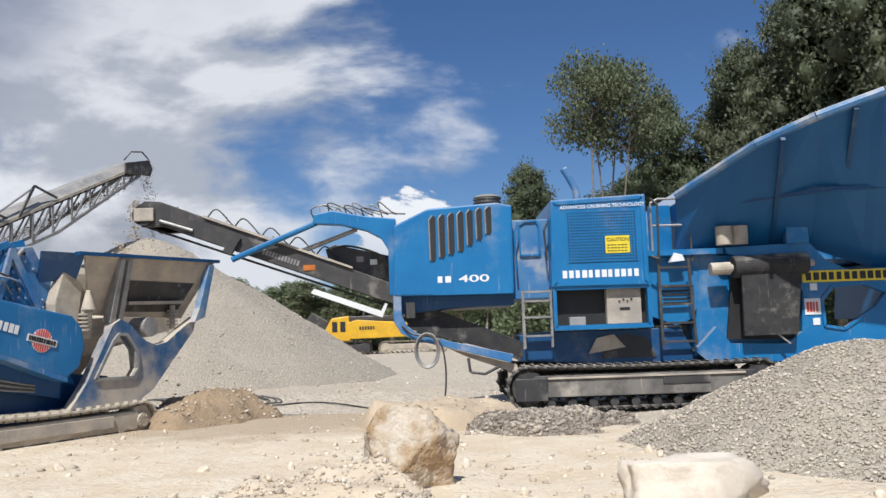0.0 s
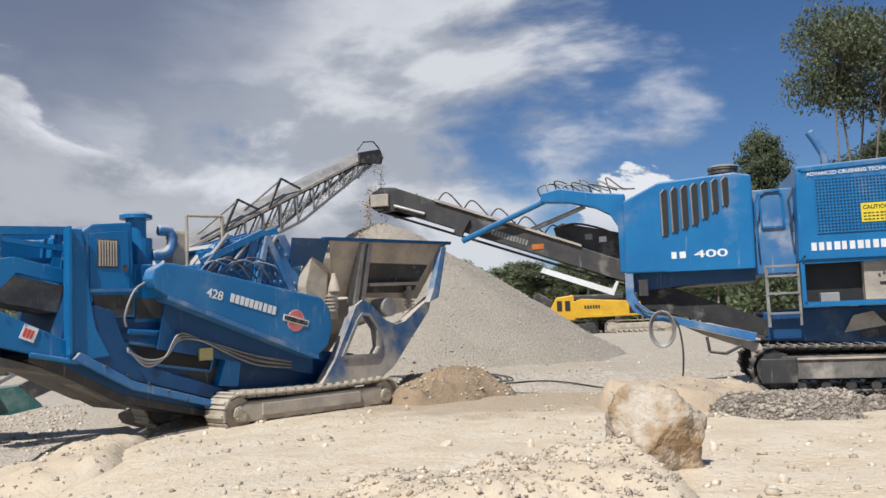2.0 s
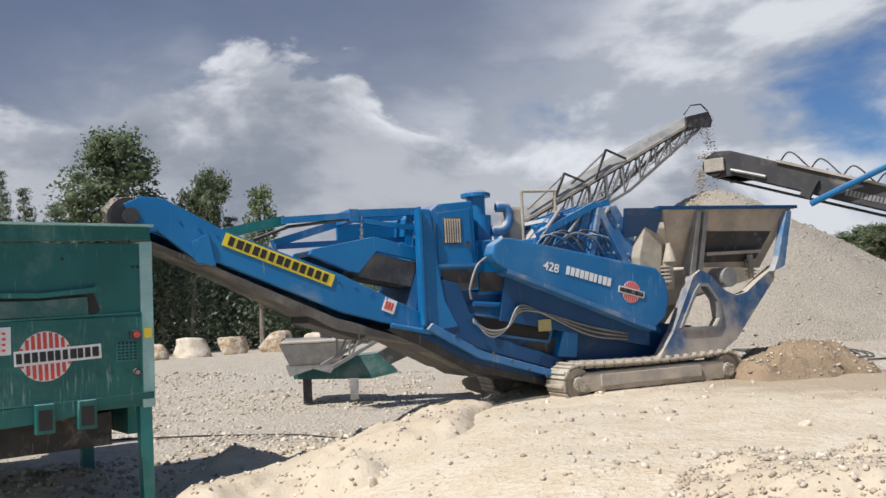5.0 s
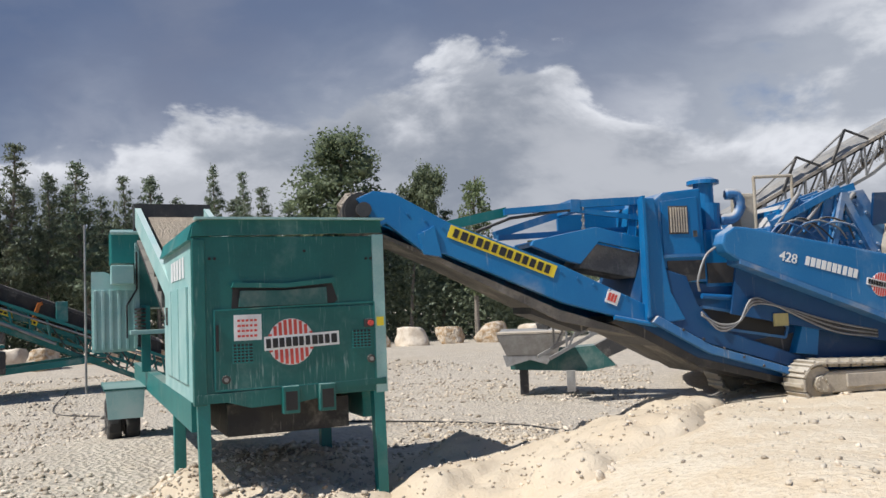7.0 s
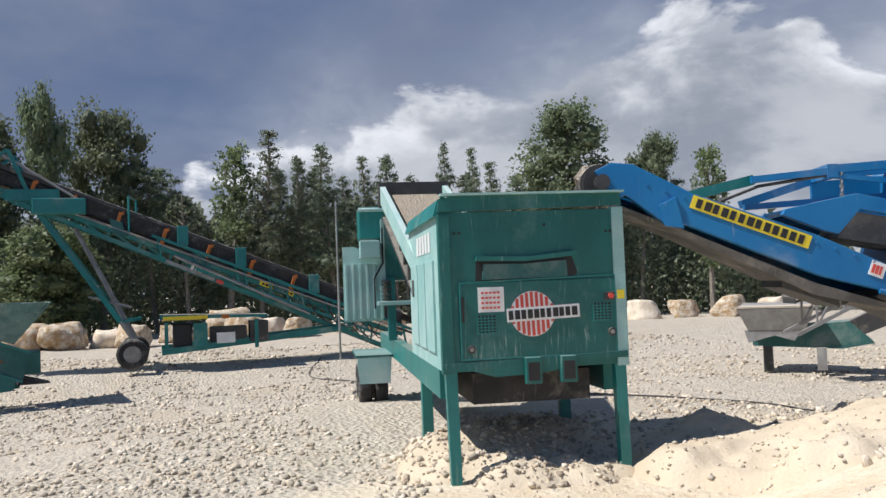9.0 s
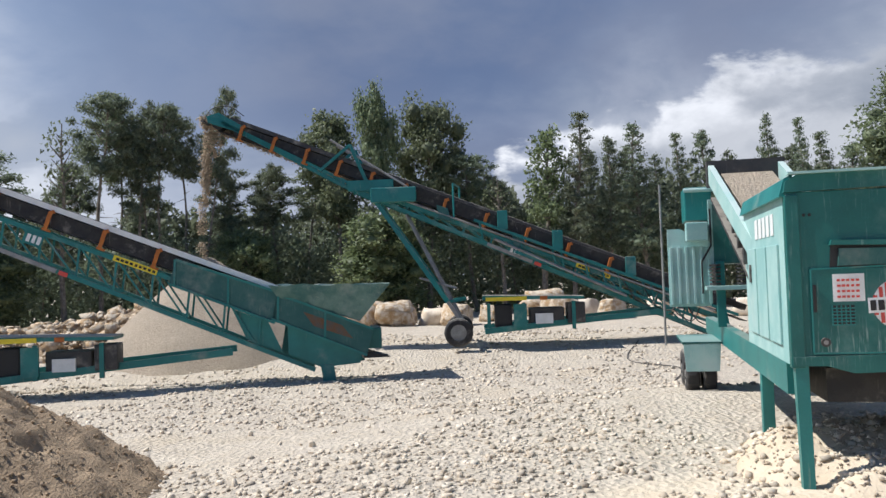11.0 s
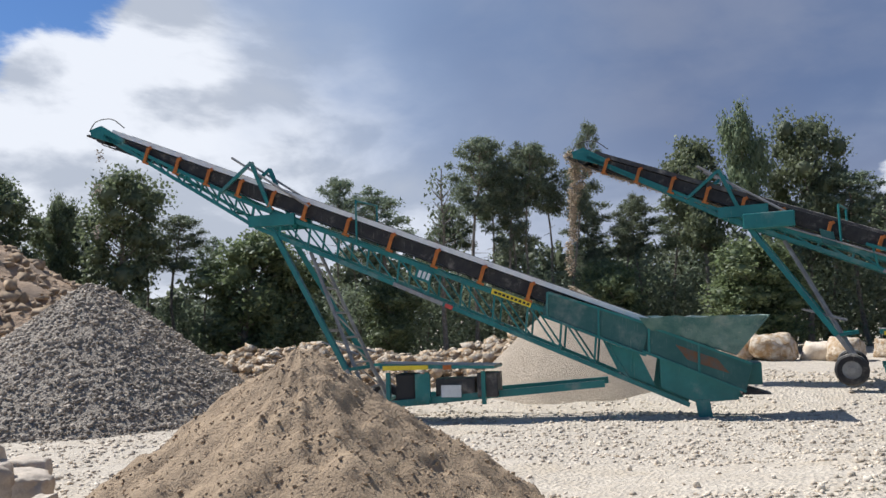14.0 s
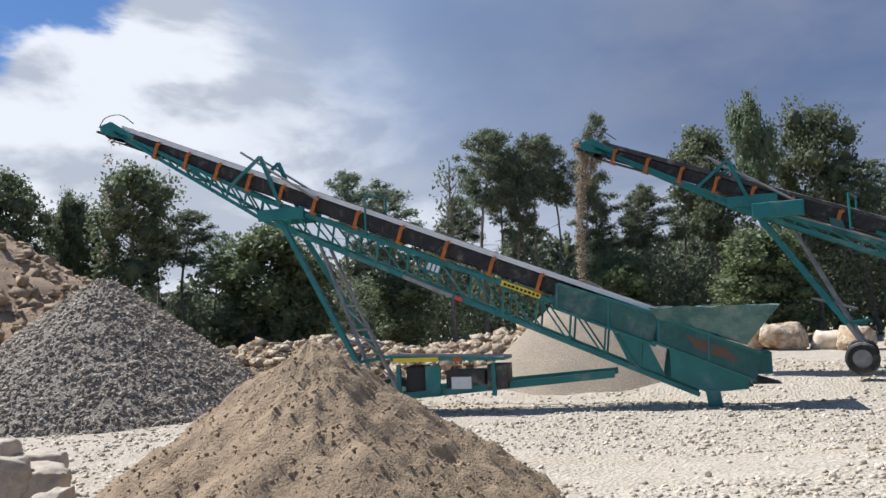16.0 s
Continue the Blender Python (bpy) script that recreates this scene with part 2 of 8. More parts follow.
def ground_material():
    mat = bpy.data.materials.new("yard_ground")
    mat.use_nodes = True
    n = Nodes(mat.node_tree)
    where = n.add("ShaderNodeTexCoord").outputs["Object"]
    coarse, mid, grain = n.noise(where, 0.28, 6, 0.6), n.noise(where, 1.6, 6, 0.65), n.noise(where, 16.0, 4, 0.65)
    chips = n.add("ShaderNodeTexVoronoi", {"Vector": where, "Scale": 11.0}, feature="F1")
    tone = n.add("ShaderNodeSeparateColor", {0: chips.outputs["Color"]}).outputs[0]
    gravel = n.mix(n.smooth(mid, 0.35, 0.65), (0.62, 0.54, 0.43, 1), (0.53, 0.45, 0.345, 1))
    gravel = n.mix(n.math("MULTIPLY", tone, 0.7), gravel, (0.40, 0.35, 0.29, 1))
    sand = n.mix(n.smooth(n.math("ADD", n.math("MULTIPLY", mid, 0.6), n.math("MULTIPLY", grain, 0.4)), 0.38, 0.62), (0.63, 0.505, 0.35, 1), (0.71, 0.61, 0.465, 1))
    pad = n.vmath("LENGTH", n.vmath("SUBTRACT", where, (-3.5, 8.0, 1.2)))
    f = n.smooth(n.math("ADD", pad, n.math("MULTIPLY", n.math("SUBTRACT", coarse, 0.5), 9.0)), 9.5, 6.5)
    stain = n.smooth(coarse, 0.54, 0.68)
    spill = n.vmath("LENGTH", n.vmath("MULTIPLY", n.vmath("SUBTRACT", where, (-3.4, 15.2, 1.3)), (0.75, 1.0, 1.0)))
    spill = n.smooth(n.math("ADD", spill, n.math("MULTIPLY", n.math("SUBTRACT", mid, 0.5), 3.0)), 3.8, 1.8)
    colour = n.mix(f, n.mix(n.math("MULTIPLY", stain, 0.7), gravel, (0.50, 0.415, 0.305, 1)), sand)
    colour = n.mix(n.math("MULTIPLY", spill, 0.85), colour, (0.43, 0.335, 0.23, 1))
    height = n.math("ADD", n.math("MULTIPLY", grain, 0.5), n.math("ADD", n.math("MULTIPLY", chips.outputs["Distance"], n.math("SUBTRACT", 0.8, n.math("MULTIPLY", f, 0.6))), mid))
    relief = n.add("ShaderNodeBump", {"Strength": 0.9, "Distance": 0.08, "Height": height})
    shader = n.add("ShaderNodeBsdfPrincipled", {"Base Color": colour, "Roughness": 0.95, "Normal": relief.outputs[0]})
    n.add("ShaderNodeOutputMaterial", {"Surface": shader.outputs[0]})
    return mat


GRAVEL = ground_material()
SAND = material("tan_sand", (0.52, 0.41, 0.285), (0.44, 0.345, 0.24), 0.95, scale=0.9, bump=0.6, fine=30, relief=0.03)
STONE = material("pale_limestone", (0.64, 0.56, 0.45), (0.47, 0.385, 0.285), 0.9, scale=2, bump=0.4, fine=25, island=0.7)
GREYSTONE = material("grey_crushed_stone", (0.43, 0.365, 0.29), (0.28, 0.235, 0.185), 0.9, scale=2, bump=0.5, fine=25, island=0.7)
BOULDER = material("tan_boulder_rock", (0.60, 0.52, 0.41), (0.36, 0.235, 0.12), 0.9, scale=2.8, bump=1.0, fine=8, relief=0.08, island=0.3)
PILESTONE = material("beige_crushed_stone", (0.56, 0.49, 0.40), (0.46, 0.40, 0.32), 0.9, scale=2, bump=0.4, fine=25, island=0.6)
EARTH = material("brown_broken_earth", (0.34, 0.235, 0.15), (0.24, 0.175, 0.12), 0.95, scale=0.8, bump=0.9, fine=9, relief=0.1, island=0.7)
SAND_PALE = material("pale_tan_sand", (0.57, 0.46, 0.325), (0.635, 0.53, 0.39), 0.95, scale=0.9, bump=0.6, fine=24, relief=0.03)
DIRT = material("brown_dirt", (0.35, 0.255, 0.16), (0.25, 0.182, 0.115), 0.95, scale=1.1, bump=0.9, fine=22, relief=0.06, island=0.4)
CLOD = material("dry_dirt_clods", (0.38, 0.28, 0.18), (0.29, 0.21, 0.135), 0.95, scale=6, bump=0.2, fine=40, island=0.35)
def crushed_material(name, pale, dark, scale, depth):
    """Packed crushed stone: angular grains of two sizes, each with a tone of its own."""
    mat = bpy.data.materials.new(name)
    mat.use_nodes = True
    n = Nodes(mat.node_tree)
    where = n.add("ShaderNodeTexCoord").outputs["Object"]
    warp = n.vmath("ADD", where, n.vmath("MULTIPLY", n.add("ShaderNodeTexNoise", {"Vector": where, "Scale": scale * 1.3}).outputs["Color"], (0.5 / scale, 0.5 / scale, 0.5 / scale)))
    big = n.add("ShaderNodeTexVoronoi", {"Vector": warp, "Scale": scale}, feature="F1")
    small = n.add("ShaderNodeTexVoronoi", {"Vector": warp, "Scale": scale * 2.3}, feature="F1")
    tone = n.math("ADD", n.math("MULTIPLY", n.add("ShaderNodeSeparateColor", {0: big.outputs["Color"]}).outputs[0], 0.6), n.math("MULTIPLY", n.add("ShaderNodeSeparateColor", {0: small.outputs["Color"]}).outputs[1], 0.4))
    wide = n.noise(where, 0.6, 4, 0.6)
    tone = n.math("ADD", tone, n.math("MULTIPLY", n.math("SUBTRACT", wide, 0.5), 0.7), clamp=True)
    colour = n.mix(tone, (*dark, 1), (*pale, 1))
    height = n.math("ADD", n.math("MULTIPLY", big.outputs["Distance"], -1.0), n.math("MULTIPLY", small.outputs["Distance"], -0.5))
    relief = n.add("ShaderNodeBump", {"Strength": 1.0, "Distance": depth, "Height": height})
    shader = n.add("ShaderNodeBsdfPrincipled", {"Base Color": colour, "Roughness": 0.92, "Normal": relief.outputs[0]})
    n.add("ShaderNodeOutputMaterial", {"Surface": shader.outputs[0]})
    return mat


PILE_BEIGE = crushed_material("packed_beige_stone", (0.58, 0.505, 0.40), (0.38, 0.33, 0.26), 24.0, 0.04)
PILE_SAND = crushed_material("packed_tan_sand", (0.54, 0.445, 0.335), (0.37, 0.30, 0.225), 26.0, 0.04)
PILE_GREY = crushed_material("packed_grey_stone", (0.46, 0.395, 0.315), (0.23, 0.195, 0.155), 13.0, 0.09)
BARK = material("grey_brown_bark", (0.27, 0.235, 0.19), (0.16, 0.135, 0.105), 0.9, scale=6, bump=0.6)
def leaf_material(name, base, second):
    mat = bpy.data.materials.new(name)
    mat.use_nodes = True
    n = Nodes(mat.node_tree)
    where = n.add("ShaderNodeTexCoord").outputs["Object"]
    rnd = n.add("ShaderNodeNewGeometry").outputs["Random Per Island"]
    own = n.add("ShaderNodeObjectInfo").outputs["Random"]
    colour = n.mix(n.smooth(n.noise(where, 0.7, 3, 0.5), 0.35, 0.65), (*base, 1), (*second, 1))
    value = n.math("ADD", n.math("ADD", 0.70, n.math("MULTIPLY", rnd, 0.7)), n.math("MULTIPLY", own, 0.4))
    hue = n.math("ADD", 0.485, n.math("MULTIPLY", own, 0.03))
    colour = n.add("ShaderNodeHueSaturation", {"Color": colour, "Value": value, "Hue": hue, "Saturation": 0.80}).outputs[0]
    shader = n.add("ShaderNodeBsdfPrincipled", {"Base Color": colour, "Roughness": 0.6})
    through_light = n.add("ShaderNodeBsdfTranslucent", {"Color": colour})
    both = n.add("ShaderNodeMixShader", {0: 0.42, 1: shader.outputs[0], 2: through_light.outputs[0]})
    n.add("ShaderNodeOutputMaterial", {"Surface": both.outputs[0]})
    return mat


LEAF = leaf_material("broad_leaves", (0.125, 0.16, 0.07), (0.15, 0.185, 0.08))
LEAF_DARK = leaf_material("dark_leaves", (0.085, 0.105, 0.05), (0.105, 0.125, 0.055))
NEEDLE = leaf_material("pine_needles", (0.135, 0.168, 0.092), (0.16, 0.192, 0.10))
LEAF_LIGHT = leaf_material("light_leaves", (0.13, 0.18, 0.06), (0.155, 0.20, 0.07))


# ---- mesh helpers ----
def link_mesh(name, bm, mat):
    me = bpy.data.meshes.new(name)
    bm.to_mesh(me)
    bm.free()
    me.materials.append(mat)
    return me


def part(name, bm, mat, parent, label=""):
    ob = new(name, link_mesh(name, bm, mat))
    ob.parent = parent
    return tagged(ob, label) if label else ob


def thing(name, label, category, m, group="", kind=""):
    ob = new(name)
    ob.matrix_world = m
    return tagged(ob, label, category, group, kind)


def solid(name, bm, mat, label, category, m=None, group="", kind=""):
    ob = new(name, link_mesh(name, bm, mat))
    if m is not None:
        ob.matrix_world = m
    return tagged(ob, label, category, group, kind)


def box(x0, x1, y0, y1, z0, z1, bm=None, bevel=0.0):
    bm = bm or bmesh.new()
    made = bmesh.ops.create_cube(bm, size=1, matrix=Matrix.LocRotScale(((x0 + x1) / 2, (y0 + y1) / 2, (z0 + z1) / 2), None, (abs(x1 - x0), abs(y1 - y0), abs(z1 - z0))))
    if bevel:
        edges = list({e for v in made["verts"] for e in v.link_edges})
        bmesh.ops.bevel(bm, geom=edges, offset=bevel, segments=2, affect="EDGES", profile=0.6)
    return bm


def prism(points, y0, y1, bm=None, bevel=0.0):
    """A side outline (x, z) pulled from y0 to y1."""
    bm = bm or bmesh.new()
    near = [bm.verts.new((x, y0, z)) for x, z in points]
    far = [bm.verts.new((x, y1, z)) for x, z in points]
    n = len(points)
    faces = [bm.faces.new(near), bm.faces.new(far[::-1])]
    for i in range(n):
        faces.append(bm.faces.new((near[i], far[i], far[(i + 1) % n], near[(i + 1) % n])))
    bmesh.ops.recalc_face_normals(bm, faces=faces)
    if bevel:
        edges = list({e for f in faces for e in f.edges})
        bmesh.ops.bevel(bm, geom=edges, offset=bevel, segments=2, affect="EDGES", profile=0.6)
    return bm


def beam(p, q, w, h, bm=None):
    """A straight bar of section w by h from p to q."""
    bm = bm or bmesh.new()
    p, q = Vector(p), Vector(q)
    d = q - p
    turn = d.to_track_quat("X", "Z")
    bmesh.ops.create_cube(bm, size=1, matrix=Matrix.LocRotScale((p + q) / 2, turn, (d.length, w, h)))
    return bm


def rod(p, q, r, bm=None, sides=12, r2=None):
    bm = bm or bmesh.new()
    p, q = Vector(p), Vector(q)
    d = q - p
    bmesh.ops.create_cone(bm, cap_ends=True, segments=sides, radius1=r, radius2=r if r2 is None else r2, depth=d.length, matrix=Matrix.LocRotScale((p + q) / 2, d.to_track_quat("Z", "Y"), None))
    return bm


def pipe(points, r, bm=None, sides=8):
    bm = bm or bmesh.new()
    for p, q in zip(points, points[1:]):
        rod(p, q, r, bm, sides)
    return bm


def loft(rings, bm=None, closed=True):
    """Joins rings of points, all of one length, into a skin with ends."""
    bm = bm or bmesh.new()
    rows = [[bm.verts.new(p) for p in ring] for ring in rings]
    n = len(rows[0])
    for a, b in zip(rows, rows[1:]):
        for i in range(n if closed else n - 1):
            bm.faces.new((a[i], a[(i + 1) % n], b[(i + 1) % n], b[i]))
    if closed:
        bm.faces.new(rows[0][::-1])
        bm.faces.new(rows[-1])
    bmesh.ops.recalc_face_normals(bm, faces=bm.faces[:])
    return bm


# ---- ground ----
def ease(x, lo, hi):
    k = min(1.0, max(0.0, (x - lo) / (hi - lo)))
    return k * k * (3 - 2 * k)


def ground_height(x, y):
    """A raised pad under the blue crushers, lower ground under the screen and the stackers."""
    dy = y - 14.6
    if dy > 0:
        dy *= 0.12
    h = 1.35 * (1 - ease(math.hypot(x - 1.5, dy), 9.2, 14.0))
    h = max(h, 0.45 * (1 - ease(math.hypot(x + 12, y - 5), 5, 10)))
    h -= 0.32 * (1 - ease(math.hypot((x + 2.6) / 4.2, (y - 18.8) / 2.6), 0.35, 1.1))
    h += 0.5 * ease(-x, 26.5, 31) * (1 - ease(-y, 9, 15))
    r = math.hypot(x, y)
    k = ease(r, 1, 6) * (1 - ease(r, 60, 140))
    return h + k * (0.10 * noise.noise((x * 0.22, y * 0.22, 3.1)) + 0.05 * noise.noise((x * 0.8, y * 0.8, 7.7)))


def make_ground():
    bm = bmesh.new()
    rings = [1.0 * 1.035 ** i for i in range(122)] + [80, 100, 140, 220, 400, 800, 1600, 2600]
    count = 420
    centre = bm.verts.new((0, 0, ground_height(0, 0)))
    rows = [[bm.verts.new((r * math.cos(a), r * math.sin(a), ground_height(r * math.cos(a), r * math.sin(a)))) for a in (2 * math.pi * k / count for k in range(count))] for r in rings]
    for k in range(count):
        bm.faces.new((centre, rows[0][k], rows[0][(k + 1) % count]))
    for a, b in zip(rows, rows[1:]):
        for k in range(count):
            bm.faces.new((a[k], b[k], b[(k + 1) % count], a[(k + 1) % count]))
    for f in bm.faces:
        f.smooth = True
    return solid("ground", bm, GRAVEL, "pale crushed limestone yard with tan sandy patches", "ground", kind="structure")


GROUND = make_ground()


# ---- parts that several machines share ----
def plate(outer, hole, y0, y1):
    """A side plate (x, z) with one opening, y0 to y1 thick."""
    bm = bmesh.new()
    edges = []
    for loop in (outer, hole):
        vs = [bm.verts.new((x, y0, z)) for x, z in loop]
        edges += [bm.edges.new((vs[i], vs[(i + 1) % len(vs)])) for i in range(len(vs))]
    bmesh.ops.triangle_fill(bm, use_beauty=True, edges=edges, normal=(0, -1, 0))
    made = bmesh.ops.extrude_face_region(bm, geom=bm.faces[:])
    for v in made["geom"]:
        if isinstance(v, bmesh.types.BMVert):
            v.co.y = y1
    bmesh.ops.recalc_face_normals(bm, faces=bm.faces[:])
    return bm


def ring(points, width, y0, y1):
    """A flat band of that width round a closed outline (x, z)."""
    bm = bmesh.new()
    n = len(points)
    for i in range(n):
        (ax, az), (bx, bz) = points[i], points[(i + 1) % n]
        beam((ax, (y0 + y1) / 2, az), (bx, (y0 + y1) / 2, bz), abs(y1 - y0), width, bm)
    return bm


def shared(name, me, parent, m):
    ob = new(name, me)
    ob.parent = parent
    ob.matrix_local = m
    return ob


def track_unit(parent, x0, x1, y0, y1, z0, z1, steel, pad_mat):
    """A crawler: a side beam with its pads, rollers, sprocket and idler."""
    r = (z1 - z0) / 2 - 0.03
    zc, yc, w = (z0 + z1) / 2, (y0 + y1) / 2, y1 - y0
    a, b = x0 + r, x1 - r
    frame_part = part("track_frame", prism([(a + 0.05, zc - r * 0.45), (a - 0.02, zc + r * 0.2), (a + 0.1, zc + r * 0.55), (b - 0.1, zc + r * 0.55), (b, zc + r * 0.1), (b - 0.1, zc - r * 0.5)], y0 + 0.03, y1 - 0.03, bevel=0.02), steel, parent)
    part("wear_plate", box(a + 0.35, b - 0.55, y0 - 0.005, y0 + 0.03, zc - r * 0.2, zc + r * 0.42, bevel=0.006), DUSTY if steel == MUDDY else steel, frame_part)
    for name, x in (("sprocket", a), ("idler_wheel", b)):
        bm = rod((x, y0 + 0.06, zc), (x, y1 - 0.06, zc), r * 0.82, sides=20)
        rod((x, y0 + 0.0, zc), (x, y0 + 0.1, zc), r * 0.4, bm, 14)
        for k in range(8):
            t = 2 * math.pi * k / 8
            rod((x + r * 0.28 * math.cos(t), y0 - 0.012, zc + r * 0.28 * math.sin(t)), (x + r * 0.28 * math.cos(t), y0 + 0.02, zc + r * 0.28 * math.sin(t)), 0.014, bm, 6)
        part(name, bm, steel, frame_part)
    count = int((b - a) / 0.34)
    for k in range(1, count):
        x = a + (b - a) * k / count
        part("roller", rod((x, y0 + 0.03, z0 + 0.11), (x, y1 - 0.03, z0 + 0.11), 0.075, sides=12), steel, frame_part)
    # pads run round the wheels and sag a little along the top
    length = 2 * (b - a) + 2 * math.pi * r
    n = int(length / 0.165)
    bm = box(-0.075, 0.075, -w / 2, w / 2, -0.015, 0.012)
    box(-0.02, 0.02, -w / 2 + 0.01, w / 2 - 0.01, 0.012, 0.045, bm)
    box(-0.07, 0.07, -0.09, 0.09, -0.06, -0.015, bm)
    me = link_mesh("track_pad", bm, pad_mat)
    for k in range(n):
        s = length * (k + 0.5) / n
        if s < b - a:
            x, z, turn = a + s, zc + r - 0.03 * math.sin(math.pi * s / (b - a)), 0
        elif s < b - a + math.pi * r:
            t = (s - (b - a)) / r
            x, z, turn = b + r * math.sin(t), zc + r * math.cos(t), math.degrees(t)
        elif s < 2 * (b - a) + math.pi * r:
            x, z, turn = b - (s - (b - a) - math.pi * r), zc - r, 180
        else:
            t = (s - 2 * (b - a) - math.pi * r) / r
            x, z, turn = a - r * math.sin(t), zc - r * math.cos(t), 180 + math.degrees(t)
        shared("track_pad", me, frame_part, pose(x, yc, z, 0, turn, 0))


def bars(x0, x1, z0, z1, y, count, seed, bm=None, gap=0.25):
    """Unreadable or withheld writing: a row of plain bars."""
    bm = bm or bmesh.new()
    rnd = random.Random(seed)
    step = (x1 - x0) / count
    for k in range(count):
        w = step * (1 - gap) * rnd.uniform(0.8, 1.05)
        box(x0 + k * step, x0 + k * step + w, y - 0.004, y + 0.002, z0, z1, bm)
    return bm


def lettering(words, size, m, mat, parent, name="lettering", depth=0.002):
    """Words in the built-in font, as a mesh that faces -y before m."""
    curve = bpy.data.curves.new(name, "FONT")
    curve.body, curve.size, curve.extrude = words, size, depth
    curve.offset = size * 0.012
    temp = bpy.data.objects.new(name, curve)
    scene.collection.objects.link(temp)
    me = bpy.data.meshes.new_from_object(temp.evaluated_get(bpy.context.evaluated_depsgraph_get()))
    bpy.data.objects.remove(temp)
    me.materials.clear()
    me.materials.append(mat)
    ob = new(name, me)
    ob.parent = parent
    ob.matrix_local = m @ pose(0, 0, 0, 90, 0, 0)
    return ob


def print_marks(name, bm, mat, parent):
    ob = part(name, bm, mat, parent)
    ob["kind"] = "stuff"
    return ob


def disc_logo(parent, x, z, y, r, banner, turn=0.0, shift=0.0):
    """A round emblem of red upright stripes on white with a dark banner across it."""
    m = pose(x, y, z, 0, turn, 0)
    disc = part("emblem", rod((0, 0.004, 0), (0, -0.002, 0), r, sides=36), WHITE, parent, "round red and white striped emblem")
    disc.matrix_local = m
    bm = bmesh.new()
    n = 9
    for k in range(n):
        cx = -r + (k + 0.5) * 2 * r / n
        h = math.sqrt(max(0.0, (r * 0.97) ** 2 - cx * cx))
        box(cx - r / n * 0.62, cx + r / n * 0.62, -0.006, 0, -h, h, bm)
    part("stripes", bm, RED, disc)
    part("banner", box(shift - banner / 2, shift + banner / 2, -0.010, -0.002, -r * 0.30, r * 0.30), WHITE, disc)
    print_marks("banner_marks", bars(shift - banner / 2 + 0.02, shift + banner / 2 - 0.02, -r * 0.2, r * 0.2, -0.012, 11, 3, gap=0.16), BLACK, disc)
    return disc


def hose(points, r, mat, parent, name="hose", steps=8):
    """A smooth hose through the given points."""
    pts = [Vector(p) for p in points]
    pts = [pts[0] * 2 - pts[1]] + pts + [pts[-1] * 2 - pts[-2]]
    path = []
    for i in range(1, len(pts) - 2):
        p0, p1, p2, p3 = pts[i - 1:i + 3]
        for k in range(steps):
            t = k / steps
            path.append(0.5 * (2 * p1 + (p2 - p0) * t + (2 * p0 - 5 * p1 + 4 * p2 - p3) * t * t + (3 * p1 - p0 - 3 * p2 + p3) * t ** 3))
    path.append(pts[-2])
    rings = []
    for i, p in enumerate(path):
        d = (path[min(i + 1, len(path) - 1)] - path[max(i - 1, 0)]).normalized()
        side = d.cross(Vector((0, 0.3, 1))).normalized()
        up = side.cross(d)
        rings.append([p + r * (math.cos(a) * side + math.sin(a) * up) for a in (0, 1.047, 2.094, 3.142, 4.189, 5.236)])
    bm = loft(rings)
    for f in bm.faces:
        f.smooth = True
    if parent is None:
        return bm
    return part(name, bm, mat, parent)


